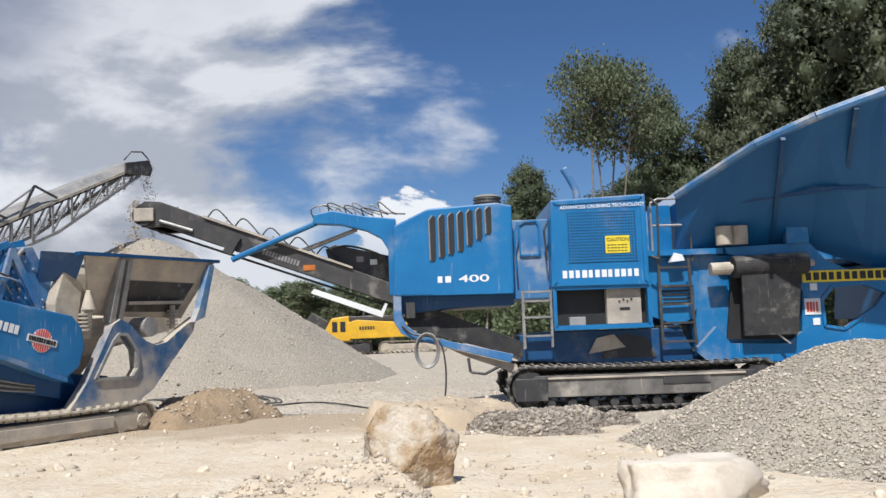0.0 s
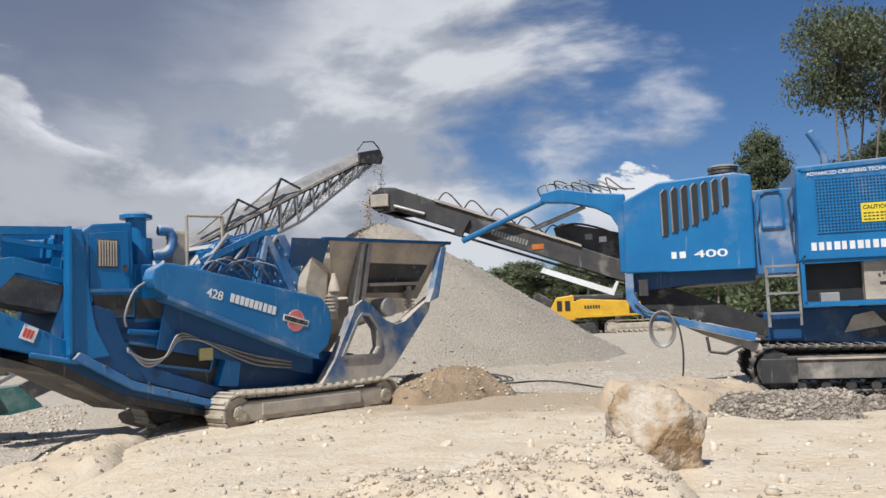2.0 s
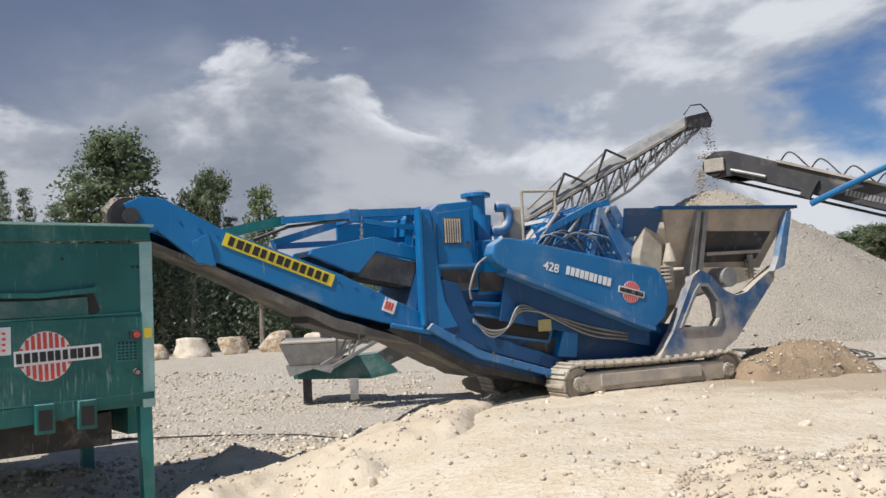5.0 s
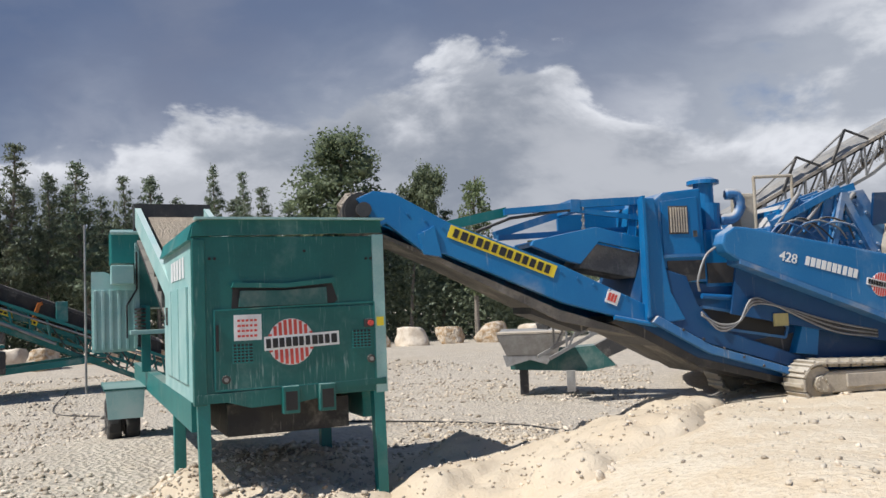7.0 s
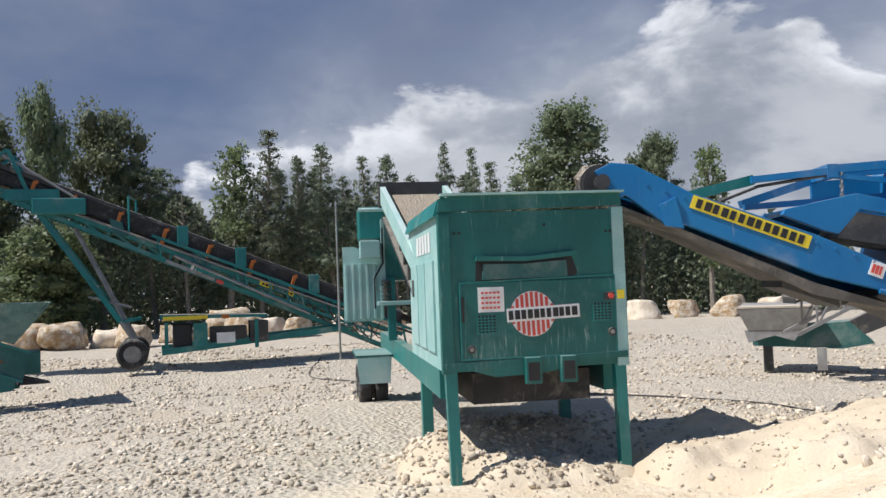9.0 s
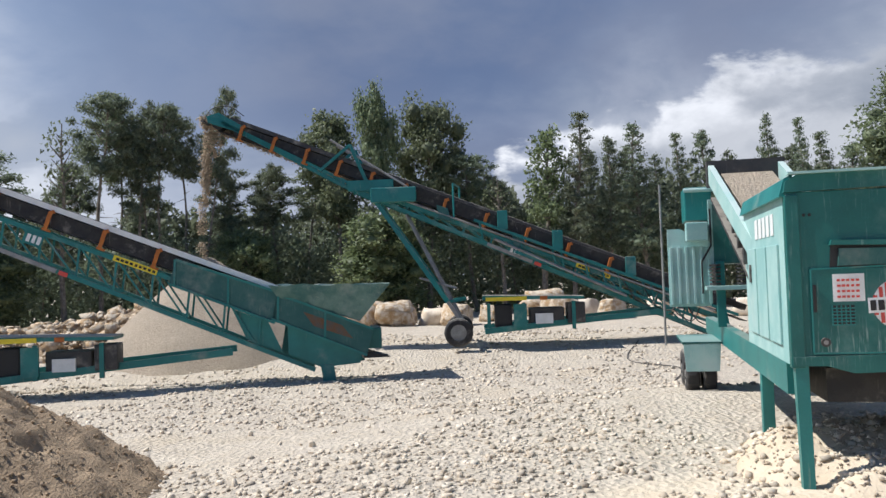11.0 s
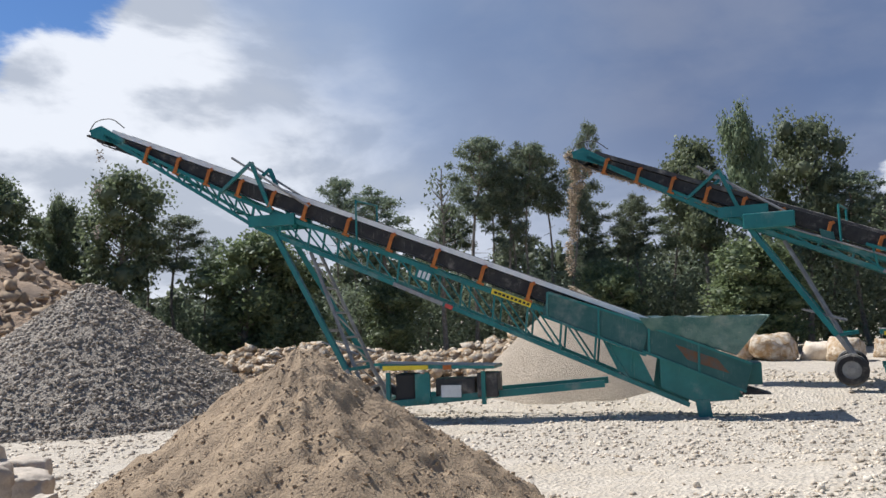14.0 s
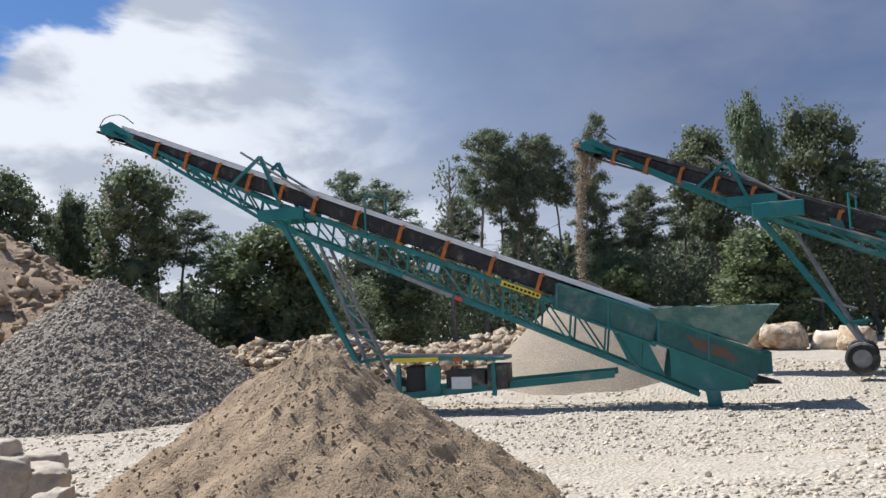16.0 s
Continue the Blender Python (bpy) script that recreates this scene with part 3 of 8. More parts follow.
# ---- impact crusher ----
def make_impact_crusher():
    c = thing("impact_crusher", "blue dust-covered tracked impact crusher with a long discharge conveyor", "crusher", pose(-6.14, 11.54, 1.205, 0, 0, 63.0) @ Matrix.Diagonal((1.1, 1.1, 1.1, 1)))
    track_unit(c, -0.48, 2.72, 0.0, 0.42, 0.0, 0.58, MUDDY, MUDDY)
    track_unit(c, -0.48, 2.72, 1.95, 2.37, 0.0, 0.58, MUDDY, MUDDY)
    # chassis and side tray are darkened for the shade below the guard
    chassis = part("chassis", prism([(-2.42, 1.12), (-1.62, 0.66), (-0.25, 0.30), (2.3, 0.52), (2.3, 0.95), (1.4, 1.05), (-0.9, 1.55), (-1.55, 1.62), (-1.75, 1.9), (-2.2, 2.05)], 0.56, 2.0, bevel=0.02), NAVY_SHADED, c)
    # dusty pale blue, which also carries the sheen along the sill
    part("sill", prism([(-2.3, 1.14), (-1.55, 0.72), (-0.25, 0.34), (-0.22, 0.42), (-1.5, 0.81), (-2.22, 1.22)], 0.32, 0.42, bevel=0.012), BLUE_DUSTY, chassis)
    part("side_tray", prism([(-2.2, 1.24), (-1.5, 0.84), (-0.22, 0.45), (-0.2, 0.62), (-1.3, 1.0), (-1.62, 1.34), (-1.75, 1.7), (-2.05, 1.8)], 0.44, 0.56, bevel=0.012), NAVY_SHADED, chassis)
    part("front_gusset", prism([(-0.30, 0.66), (-0.06, 1.34), (0.12, 1.34), (0.02, 0.62)], 0.40, 0.56, bevel=0.01), BLUE, chassis)
    part("cross_pipe", rod((-1.55, 0.45, 1.44), (1.1, 0.45, 1.22), 0.035), BLUE_SHADED, chassis)
    for k in range(6):
        part("cover_bolt", rod((-1.9 + 0.27 * k, 0.32, 1.03 - 0.125 * k), (-1.9 + 0.27 * k, 0.305, 1.03 - 0.125 * k), 0.018, sides=6), DARK, chassis)
    part("belly", prism([(-2.75, 1.16), (-1.6, 0.56), (-0.25, 0.22), (2.3, 0.42), (2.3, 0.52), (-0.25, 0.30), (-1.6, 0.66), (-2.6, 1.22)], 0.55, 1.9), DARK, chassis)
    slot = [(-1.62, 1.28), (-1.70, 1.20), (-1.66, 1.10), (-1.5, 1.06), (-0.35, 0.86), (-0.30, 1.0), (-0.5, 1.12), (-1.5, 1.30)]
    part("slot_rim", ring(slot, 0.035, 0.52, 0.565), BLUE_DUSTY, chassis)
    # flat dark sheets stand for the shade inside the slot and the pocket
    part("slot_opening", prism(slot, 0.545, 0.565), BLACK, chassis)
    part("lower_pocket", prism([(-1.05, 0.82), (-0.2, 0.62), (0.05, 0.75), (-0.15, 0.92)], 0.542, 0.565), DARK, chassis)
    part("tail_light", box(-1.99, -1.90, 0.50, 0.57, 1.28, 1.42, bevel=0.01), ORANGE, chassis, "red and amber tail lamp")
    part("notice", box(-0.62, -0.42, 0.33, 0.36, 1.02, 1.18), FADED, chassis, "faded yellow notice plate")
    # engine bay
    pack = part("power_pack", prism([(-2.14, 1.9), (-2.14, 2.66), (-1.98, 2.78), (-1.46, 2.83), (-1.42, 1.62), (-1.7, 1.62)], 0.5, 2.0, bevel=0.025), BLUE, c)
    grille = part("grille", box(-1.93, -1.66, 0.485, 0.51, 2.24, 2.60), DARK, pack, "dusty louvred radiator grille")
    bm = box(-0.009, 0.009, 0.47, 0.49, 2.26, 2.58)
    me = link_mesh("slat", bm, DUSTY)
    for k in range(7):
        shared("slat", me, grille, pose(-1.90 + k * 0.0355, 0, 0))
    part("pack_post", prism([(-2.32, 1.1), (-2.32, 2.7), (-2.14, 2.7), (-2.05, 1.9), (-1.98, 1.5), (-1.8, 1.15)], 0.42, 0.55, bevel=0.015), BLUE, pack)
    part("post_flange", beam((-2.32, 0.40, 1.2), (-2.32, 0.40, 2.72), 0.10, 0.035), BLUE, pack)
    part("pack_door", prism([(-2.02, 1.98), (-2.02, 2.66), (-1.52, 2.72), (-1.50, 1.98)], 0.488, 0.502, bevel=0.006), BLUE, pack)
    part("door_latch", box(-1.60, -1.55, 0.47, 0.49, 2.2, 2.28), DARK, pack)
    part("ledge", box(-2.05, -1.42, 0.44, 0.52, 1.94, 1.98), BLUE_DUSTY, pack)
    # flat dark sheet in place of a shaded recess below the ledge
    part("pack_recess", prism([(-1.95, 1.60), (-1.98, 1.90), (-1.46, 1.90), (-1.46, 1.66)], 0.488, 0.503), DARK, pack)
    part("engine_deck", box(-1.42, -0.45, 0.55, 2.0, 1.55, 2.30, bevel=0.03), BLUE, c)
    # dark sheet on the deck's face stands for a shaded recess
    part("deck_recess", box(-1.40, -0.72, 0.535, 0.56, 1.60, 1.86), DARK, c)
    cleaner = part("air_cleaner", rod((-1.18, 0.85, 2.28), (-1.18, 0.85, 2.66), 0.17, sides=20), BLUE, c)
    bm = rod((-1.22, 0.85, 2.66), (-1.22, 0.85, 2.92), 0.13, sides=18)
    rod((-1.22, 0.85, 2.92), (-1.22, 0.85, 2.97), 0.21, bm, 20)
    rod((-1.22, 0.85, 2.97), (-1.22, 0.85, 3.01), 0.20, bm, 20, 0.12)
    part("rain_cap", bm, BLUE, cleaner)
    hose([(-1.05, 0.75, 2.44), (-0.86, 0.74, 2.46), (-0.76, 0.74, 2.60), (-0.80, 0.74, 2.76), (-0.95, 0.76, 2.78)], 0.075, BLUE_DUSTY, cleaner, "intake_elbow")
    part("exhaust_silencer", box(-0.72, -0.47, 0.8, 1.05, 2.28, 2.80, bevel=0.05), MUDDY, c, "rust-brown exhaust silencer")
    part("handrail", pipe([(-0.62, 0.6, 2.3), (-0.62, 0.6, 2.98), (-0.06, 0.6, 3.0), (-0.06, 0.6, 2.5)], 0.022), MUDDY, c)
    # drive guard with its writing
    guard = part("belt_guard", prism([(-1.43, 2.08), (-1.38, 2.21), (-1.24, 2.29), (-1.08, 2.28), (1.28, 1.83), (1.44, 1.66), (1.49, 1.4), (1.40, 1.12), (1.2, 0.98), (1.0, 1.04), (-1.2, 1.86), (-1.37, 1.96)], 0.10, 0.34, bevel=0.03), BLUE_FADED, c)
    part("guard_rim", prism([(-1.2, 1.82), (1.0, 0.99), (1.2, 0.93), (1.2, 0.99), (1.0, 1.06), (-1.2, 1.88)], 0.09, 0.40), BLUE_DUSTY, guard)
    lettering("428", 0.17, pose(-0.66, 0.095, 1.86, 0, 14, 0), WHITE, guard)
    mark = print_marks("name_marks", bars(0, 0.78, 0.01, 0.125, 0, 10, 5), WHITE, guard)
    mark.matrix_local = pose(-0.30, 0.094, 1.775, 0, 15, 0)
    disc_logo(guard, 0.80, 1.50, 0.096, 0.155, 0.46, 14)
    # dark sheet that stands for the shade under the belt guard
    part("shade_panel", prism([(-1.1, 1.8), (1.0, 1.02), (1.3, 1.0), (1.3, 0.7), (-1.2, 1.2)], 0.36, 0.40), NAVY_SHADED, guard)
    for k in range(5):
        hose([(-1.62, 0.36, 1.2 + 0.01 * k), (-1.4, 0.3, 1.08 - 0.02 * k), (-1.15, 0.28, 1.1), (-0.95, 0.28, 1.3 + 0.02 * k), (-0.6, 0.30, 1.28), (0.2, 0.34, 1.05 - 0.03 * k), (0.9, 0.36, 0.9 - 0.02 * k)], 0.014, (GREY, DARK)[k % 2], c)
    hose([(-1.3, 0.3, 2.1), (-1.55, 0.28, 1.95), (-1.68, 0.28, 1.65), (-1.66, 0.3, 1.5)], 0.016, GREY, c)
    # rotor housing: a sloped lid with ribs, a bolted side
    house = part("rotor_housing", prism([(-0.5, 1.9), (-0.5, 2.32), (-0.15, 2.62), (0.95, 2.80), (1.5, 1.9), (1.4, 1.4), (-0.4, 1.6)], 0.5, 2.0, bevel=0.02), BLUE_DUSTY, c)
    rnd = random.Random(4)
    bolt = link_mesh("bolt", rod((0, 0, 0), (0, -0.03, 0), 0.022, sides=6), BLUE_DUSTY)
    for k in range(34):
        x = rnd.choice((0.45, 0.62, 0.8, 0.97, 1.1)) + rnd.uniform(-0.02, 0.02)
        z = 1.95 + 0.105 * rnd.randrange(8)
        if z < 2.72 - 1.35 * max(0, x - 0.92):
            shared("bolt", bolt, house, pose(x, 0.5, z))
    for k in range(4):
        part("lid_rib", beam((-0.42, 0.62 + 0.38 * k, 2.42), (0.9, 0.62 + 0.38 * k, 2.84), 0.05, 0.12), BLUE, house)
    for k in range(3):
        part("lid_brace", beam((-0.3 + 0.4 * k, 0.52, 2.5 + 0.1 * k), (-0.3 + 0.4 * k, 1.95, 2.5 + 0.1 * k), 0.05, 0.08), BLUE, house)
        part("lid_ram", rod((-0.45 + 0.42 * k, 0.45, 2.30), (-0.05 + 0.42 * k, 0.48, 2.74), 0.028), GREY, house)
    part("adjuster_plate", prism([(0.30, 1.92), (0.52, 2.78), (0.66, 2.80), (1.12, 1.90)], 0.47, 0.50, bevel=0.006), BLUE_FADED, house, "bolted triangular adjuster plate")
    for i in range(6):
        for j in range(7):
            x, z = 0.42 + 0.10 * i, 1.96 + 0.115 * j
            if 0.33 + 0.25 * (z - 1.92) < x < 1.08 - 0.52 * (z - 1.92):
                shared("bolt", bolt, house, pose(x, 0.47, z))
    for k in range(5):
        part("spring_rod", rod((-0.42 + 0.2 * k, 0.46, 2.16 + 0.03 * k), (-0.22 + 0.2 * k, 0.50, 2.62 + 0.04 * k), 0.02), BLUE_FADED, house)
    part("lid_edge", beam((-0.48, 0.47, 2.34), (0.55, 0.47, 2.80), 0.07, 0.09), BLUE_FADED, house)
    part("side_flange", prism([(0.35, 2.0), (0.55, 2.74), (0.62, 2.74), (1.02, 1.95), (0.95, 1.92), (0.58, 2.6), (0.42, 2.0)], 0.40, 0.47), BLUE_DUSTY, house)
    for k in range(7):
        hose([(-0.55 + 0.1 * k, 0.42, 2.2), (-0.4 + 0.12 * k, 0.36, 2.34 + 0.03 * (k % 3)), (-0.1 + 0.13 * k, 0.38, 2.28 + 0.05 * (k % 2)), (0.15 + 0.11 * k, 0.42, 2.12)], 0.013, (BLUE_DUSTY, GREY, DARK)[k % 3], house)
    # feeder frame and feed hopper
    loop = [(1.66, 0.93), (1.98, 1.46), (2.08, 1.56), (2.22, 1.55), (2.40, 1.32), (2.44, 1.05), (2.34, 0.92)]
    frame_plate = part("feeder_frame", plate([(1.25, 0.55), (1.52, 0.88), (1.98, 1.70), (2.12, 1.78), (2.3, 1.70), (2.58, 1.46), (2.8, 1.38), (3.02, 1.42), (3.3, 1.60), (3.68, 1.82), (3.60, 1.58), (3.1, 1.08), (2.75, 0.72), (2.45, 0.56)], loop, 0.10, 0.26), BLUE_CAKED, c, "dust-caked blue feeder frame plate")
    part("opening_rim", ring(loop, 0.045, 0.07, 0.12), GREY, frame_plate)
    part("feeder_frame", plate([(1.25, 0.55), (1.52, 0.88), (1.98, 1.70), (2.12, 1.78), (2.3, 1.70), (2.58, 1.46), (2.8, 1.38), (3.02, 1.42), (3.3, 1.60), (3.68, 1.82), (3.60, 1.58), (3.1, 1.08), (2.75, 0.72), (2.45, 0.56)], loop, 1.95, 2.05), DUSTY, c)
    part("feeder_pan", prism([(1.5, 1.2), (3.6, 1.62), (3.7, 1.95), (1.5, 1.75)], 0.55, 1.75), DUSTY, c)
    hopper = part("hopper_wall", loft([[(1.85, 0.42, 1.85), (3.62, 0.42, 1.80), (3.66, 0.46, 1.80), (1.85, 0.46, 1.85)], [(1.42, 0.02, 2.68), (4.02, 0.02, 2.71), (4.02, 0.06, 2.71), (1.42, 0.06, 2.68)]]), DUSTY, c)
    part("hopper_wall", loft([[(1.45, 1.75, 1.85), (3.62, 1.75, 1.80), (3.66, 1.79, 1.80), (1.45, 1.79, 1.85)], [(0.85, 2.2, 2.70), (4.02, 2.2, 2.73), (4.02, 2.24, 2.73), (0.85, 2.24, 2.70)]]), DUSTY, c)
    part("end_wall", loft([[(3.62, 0.42, 1.80), (3.66, 0.42, 1.80), (3.66, 1.79, 1.80), (3.62, 1.79, 1.80)], [(3.98, 0.02, 2.71), (4.02, 0.02, 2.71), (4.02, 2.24, 2.73), (3.98, 2.24, 2.73)]]), DUSTY, c)
    part("hopper_rim", beam((1.3, 0.03, 2.69), (4.1, 0.03, 2.73), 0.11, 0.05), NAVY_SHADED, hopper)
    part("end_rib", prism([(3.5, 1.72), (3.74, 1.80), (3.98, 2.66), (3.86, 2.66), (3.62, 1.95)], -0.02, 0.10, bevel=0.01), BLUE_DUSTY, hopper)
    for x in (1.98, 2.12):
        part("hopper_post", loft([[(x, 0.16, 1.72), (x + 0.09, 0.16, 1.72), (x + 0.09, 0.34, 1.72), (x, 0.34, 1.72)], [(x + 0.05, -0.02, 2.64), (x + 0.12, -0.02, 2.64), (x + 0.12, 0.06, 2.64), (x + 0.05, 0.06, 2.64)]]), GREY, hopper)
    # dark sheet on the hopper wall stands for its shaded inside
    part("hopper_recess", loft([[(2.32, 0.37, 1.9), (3.5, 0.37, 1.9), (3.5, 0.40, 1.9), (2.32, 0.40, 1.9)], [(2.32, 0.17, 2.36), (3.7, 0.17, 2.36), (3.7, 0.2, 2.36), (2.32, 0.2, 2.36)]]), DARK, hopper)
    part("vibrator_motor", rod((2.72, 0.12, 1.66), (2.72, 0.45, 1.66), 0.15, sides=18), GREY, c, "pale dusty vibrator motor")
    part("recess_bar", beam((2.36, 0.22, 2.02), (3.5, 0.24, 2.05), 0.05, 0.05), DUSTY, hopper)
    for x, zz in ((1.62, 1.62), (3.32, 1.68)):
        bm = bmesh.new()
        for k in range(5):
            rod((x, 0.28, zz + 0.055 * k), (x, 0.28, zz + 0.055 * k + 0.028), 0.085, bm, 16)
        rod((x, 0.28, zz - 0.05), (x, 0.28, zz + 0.32), 0.045, bm, 10)
        part("spring", bm, DUSTY, c, "coil spring under the feeder")
    part("spring_housing", box(1.42, 1.84, 0.36, 0.9, 1.5, 2.45, bevel=0.02), MUDDY, c)
    part("hopper_flap", loft([[(1.05, 0.5, 2.3), (1.5, 0.3, 2.35), (1.5, 0.34, 2.35), (1.05, 0.54, 2.3)], [(0.95, 0.3, 2.72), (1.45, 0.05, 2.70), (1.45, 0.09, 2.70), (0.95, 0.34, 2.72)]]), NAVY_SHADED, c)
    part("side_bracket", prism([(1.48, 1.25), (1.62, 2.3), (1.3, 2.5), (1.15, 2.0), (1.2, 1.6)], 0.3, 0.5, bevel=0.02), MUDDY, c, "dirt-caked bracket")
    part("bracket_cap", rod((1.66, 0.24, 1.92), (1.66, 0.24, 2.2), 0.10, sides=14, r2=0.03), DUSTY, c)
    # discharge conveyor
    conv = part("discharge_conveyor", prism([(-5.90, 2.74), (-5.70, 2.83), (-5.45, 2.80), (-4.78, 2.43), (-3.37, 1.88), (-2.30, 1.36), (-2.20, 1.08), (-3.39, 1.42), (-4.86, 2.06), (-5.10, 2.08), (-5.55, 2.44), (-5.66, 2.40)], 0.48, 0.60, bevel=0.015), BLUE, c)
    part("far_side", prism([(-5.90, 2.74), (-5.70, 2.83), (-5.45, 2.80), (-4.78, 2.43), (-3.37, 1.88), (-2.30, 1.36), (-2.20, 1.08), (-3.39, 1.42), (-4.86, 2.06), (-5.55, 2.44)], 1.55, 1.67), BLUE, conv)
    part("belt", prism([(-5.8, 2.72), (-2.3, 1.26), (-2.3, 1.22), (-5.8, 2.68)], 0.62, 1.53), RUBBER, conv)
    # dark material puts the underside's shade into the return belt
    part("return_belt", prism([(-5.75, 2.40), (-4.9, 2.03), (-3.4, 1.34), (-2.3, 0.98), (-1.5, 0.50), (-1.5, 0.46), (-2.3, 0.94), (-3.4, 1.20), (-4.9, 1.97), (-5.75, 2.36)], 0.62, 1.53), CAKED, conv, "dusty return belt darkened for its shaded underside")
    part("underside_box", prism([(-3.75, 1.5), (-3.75, 1.30), (-3.1, 1.05), (-2.9, 1.14)], 0.7, 1.45), DARK, conv)
    part("head_drum", rod((-5.82, 0.55, 2.60), (-5.82, 1.6, 2.60), 0.21, sides=24), RUBBER, conv)
    load = bmesh.new()
    arc = [(-3.0, 1.56), (-3.8, 1.92), (-4.6, 2.28), (-5.3, 2.60), (-5.70, 2.78), (-5.92, 2.76), (-6.03, 2.62)]
    loft([[(x + 0.03, 0.72, z), (x - 0.02, 0.86, z + 0.07 + 0.03 * (k % 2)), (x - 0.05, 1.05, z + 0.12), (x - 0.02, 1.25, z + 0.08), (x + 0.03, 1.42, z), (x + 0.06, 1.05, z - 0.05)] for k, (x, z) in enumerate(arc)], load)
    part("stone_load", load, PILE_GREY, conv, "crushed stone riding over the belt's head")
    for y in (0.62, 0.78, 0.94):
        part("drum_ring", rod((-5.82, y, 2.60), (-5.82, y + 0.05, 2.60), 0.235, sides=24), DARK, conv)
    part("drum_hub", rod((-5.82, 0.40, 2.60), (-5.82, 0.50, 2.60), 0.09, sides=14), DARK, conv)
    part("fold_joint", prism([(-5.18, 2.30), (-4.98, 2.40), (-4.90, 2.02), (-5.12, 2.06)], 0.44, 0.49, bevel=0.008), BLUE, conv)
    for k in range(14):
        x = -5.3 + 0.21 * k
        part("bolt", rod((x, 0.485, 2.55 - (x + 5.3) * 0.395), (x, 0.465, 2.55 - (x + 5.3) * 0.395), 0.016, sides=6), BLUE, conv)
    sign = part("phone_sign", box(0, 1.42, -0.006, 0.004, 0, 0.155), LIME, conv, "yellow sticker with a row of black marks")
    sign.matrix_local = pose(-4.83, 0.47, 2.265, 0, 22, 0)
    print_marks("sign_print", bars(0.06, 1.38, 0.025, 0.13, -0.008, 13, 8), BLACK, sign)
    small = part("notice", box(0, 0.17, -0.005, 0.005, 0, 0.17), WHITE, conv, "white notice with red print")
    small.matrix_local = pose(-2.86, 0.47, 1.42, 0, 22, 0)
    print_marks("notice_print", bars(0.02, 0.15, 0.03, 0.13, -0.006, 3, 2), RED, small)
    part("cross_rail", pipe([(-2.75, 0.45, 1.22), (-2.2, 0.44, 1.10)], 0.03), BLUE, conv)
    # magnet frame over the conveyor
    mag = part("magnet_frame", beam((-3.07, 0.85, 2.68), (-2.1, 0.85, 2.72), 0.09, 0.10), BLUE, c)
    part("far_beam", beam((-3.07, 1.45, 2.68), (-2.1, 1.45, 2.72), 0.09, 0.10), BLUE, mag)
    part("cross_beam", beam((-3.05, 0.8, 2.66), (-3.05, 1.5, 2.66), 0.12, 0.16), BLUE, mag)
    part("lower_beam", beam((-3.02, 0.84, 2.60), (-2.12, 0.84, 2.48), 0.06, 0.06), BLUE, mag)
    part("arm", beam((-3.05, 0.86, 2.66), (-3.98, 0.9, 2.60), 0.09, 0.08), BLUE, mag)
    part("arm", beam((-3.05, 1.4, 2.62), (-4.0, 1.3, 2.34), 0.12, 0.10), BLUE, mag)
    part("arm", beam((-2.3, 0.95, 2.35), (-4.05, 1.0, 2.28), 0.10, 0.07), BLUE, mag)
    part("boom", beam((-3.9, 1.1, 2.62), (-4.75, 1.1, 2.44), 0.14, 0.12), TEAL, mag)
    magnet = part("magnet", prism([(-3.05, 1.86), (-2.83, 2.17), (-2.15, 2.02), (-2.24, 1.70)], 0.80, 1.50, bevel=0.015), CAKED, mag, "dust-streaked dark hanging magnet")
    part("magnet_cover", prism([(-3.7, 2.15), (-3.66, 2.22), (-2.83, 2.37), (-2.12, 2.20), (-2.12, 2.02), (-2.80, 2.18), (-3.06, 1.90), (-3.22, 1.94)], 0.70, 0.80, bevel=0.01), BLUE, magnet)
    part("magnet_cover", prism([(-3.7, 2.15), (-3.66, 2.22), (-2.83, 2.37), (-2.12, 2.20), (-2.12, 2.02), (-3.06, 1.90), (-3.22, 1.94)], 1.50, 1.58), BLUE, magnet)
    part("magnet_top", prism([(-3.66, 2.20), (-2.83, 2.35), (-2.83, 2.30), (-3.64, 2.15)], 0.80, 1.50), BLUE, magnet)
    part("cover_edge", prism([(-2.26, 1.68), (-2.12, 2.04), (-2.07, 2.04), (-2.20, 1.68)], 0.74, 1.54), BLUE_DUSTY, magnet)
    part("back_panel", prism([(-3.0, 2.1), (-3.0, 2.62), (-2.1, 2.66), (-2.1, 2.0)], 1.62, 1.68), BLUE, mag)
    part("upright", beam((-2.22, 0.86, 2.70), (-2.30, 0.86, 2.20), 0.06, 0.10), BLUE, mag)
    part("feed_hose", pipe([(-4.35, 0.9, 2.36), (-3.9, 0.9, 2.52), (-3.4, 0.88, 2.58), (-3.05, 0.86, 2.62)], 0.02), DARK, mag)
    for x in (-2.95, -2.18):
        bm = bmesh.new()
        for k in range(6):
            bmesh.ops.create_cone(bm, cap_ends=True, segments=6, radius1=0.028, radius2=0.028, depth=0.014, matrix=pose(x, 0.82, 2.62 - 0.05 * k, 90 * (k % 2), 90 * ((k + 1) % 2), 0))
        part("chain", bm, GREY, mag)
    return c


make_impact_crusher()


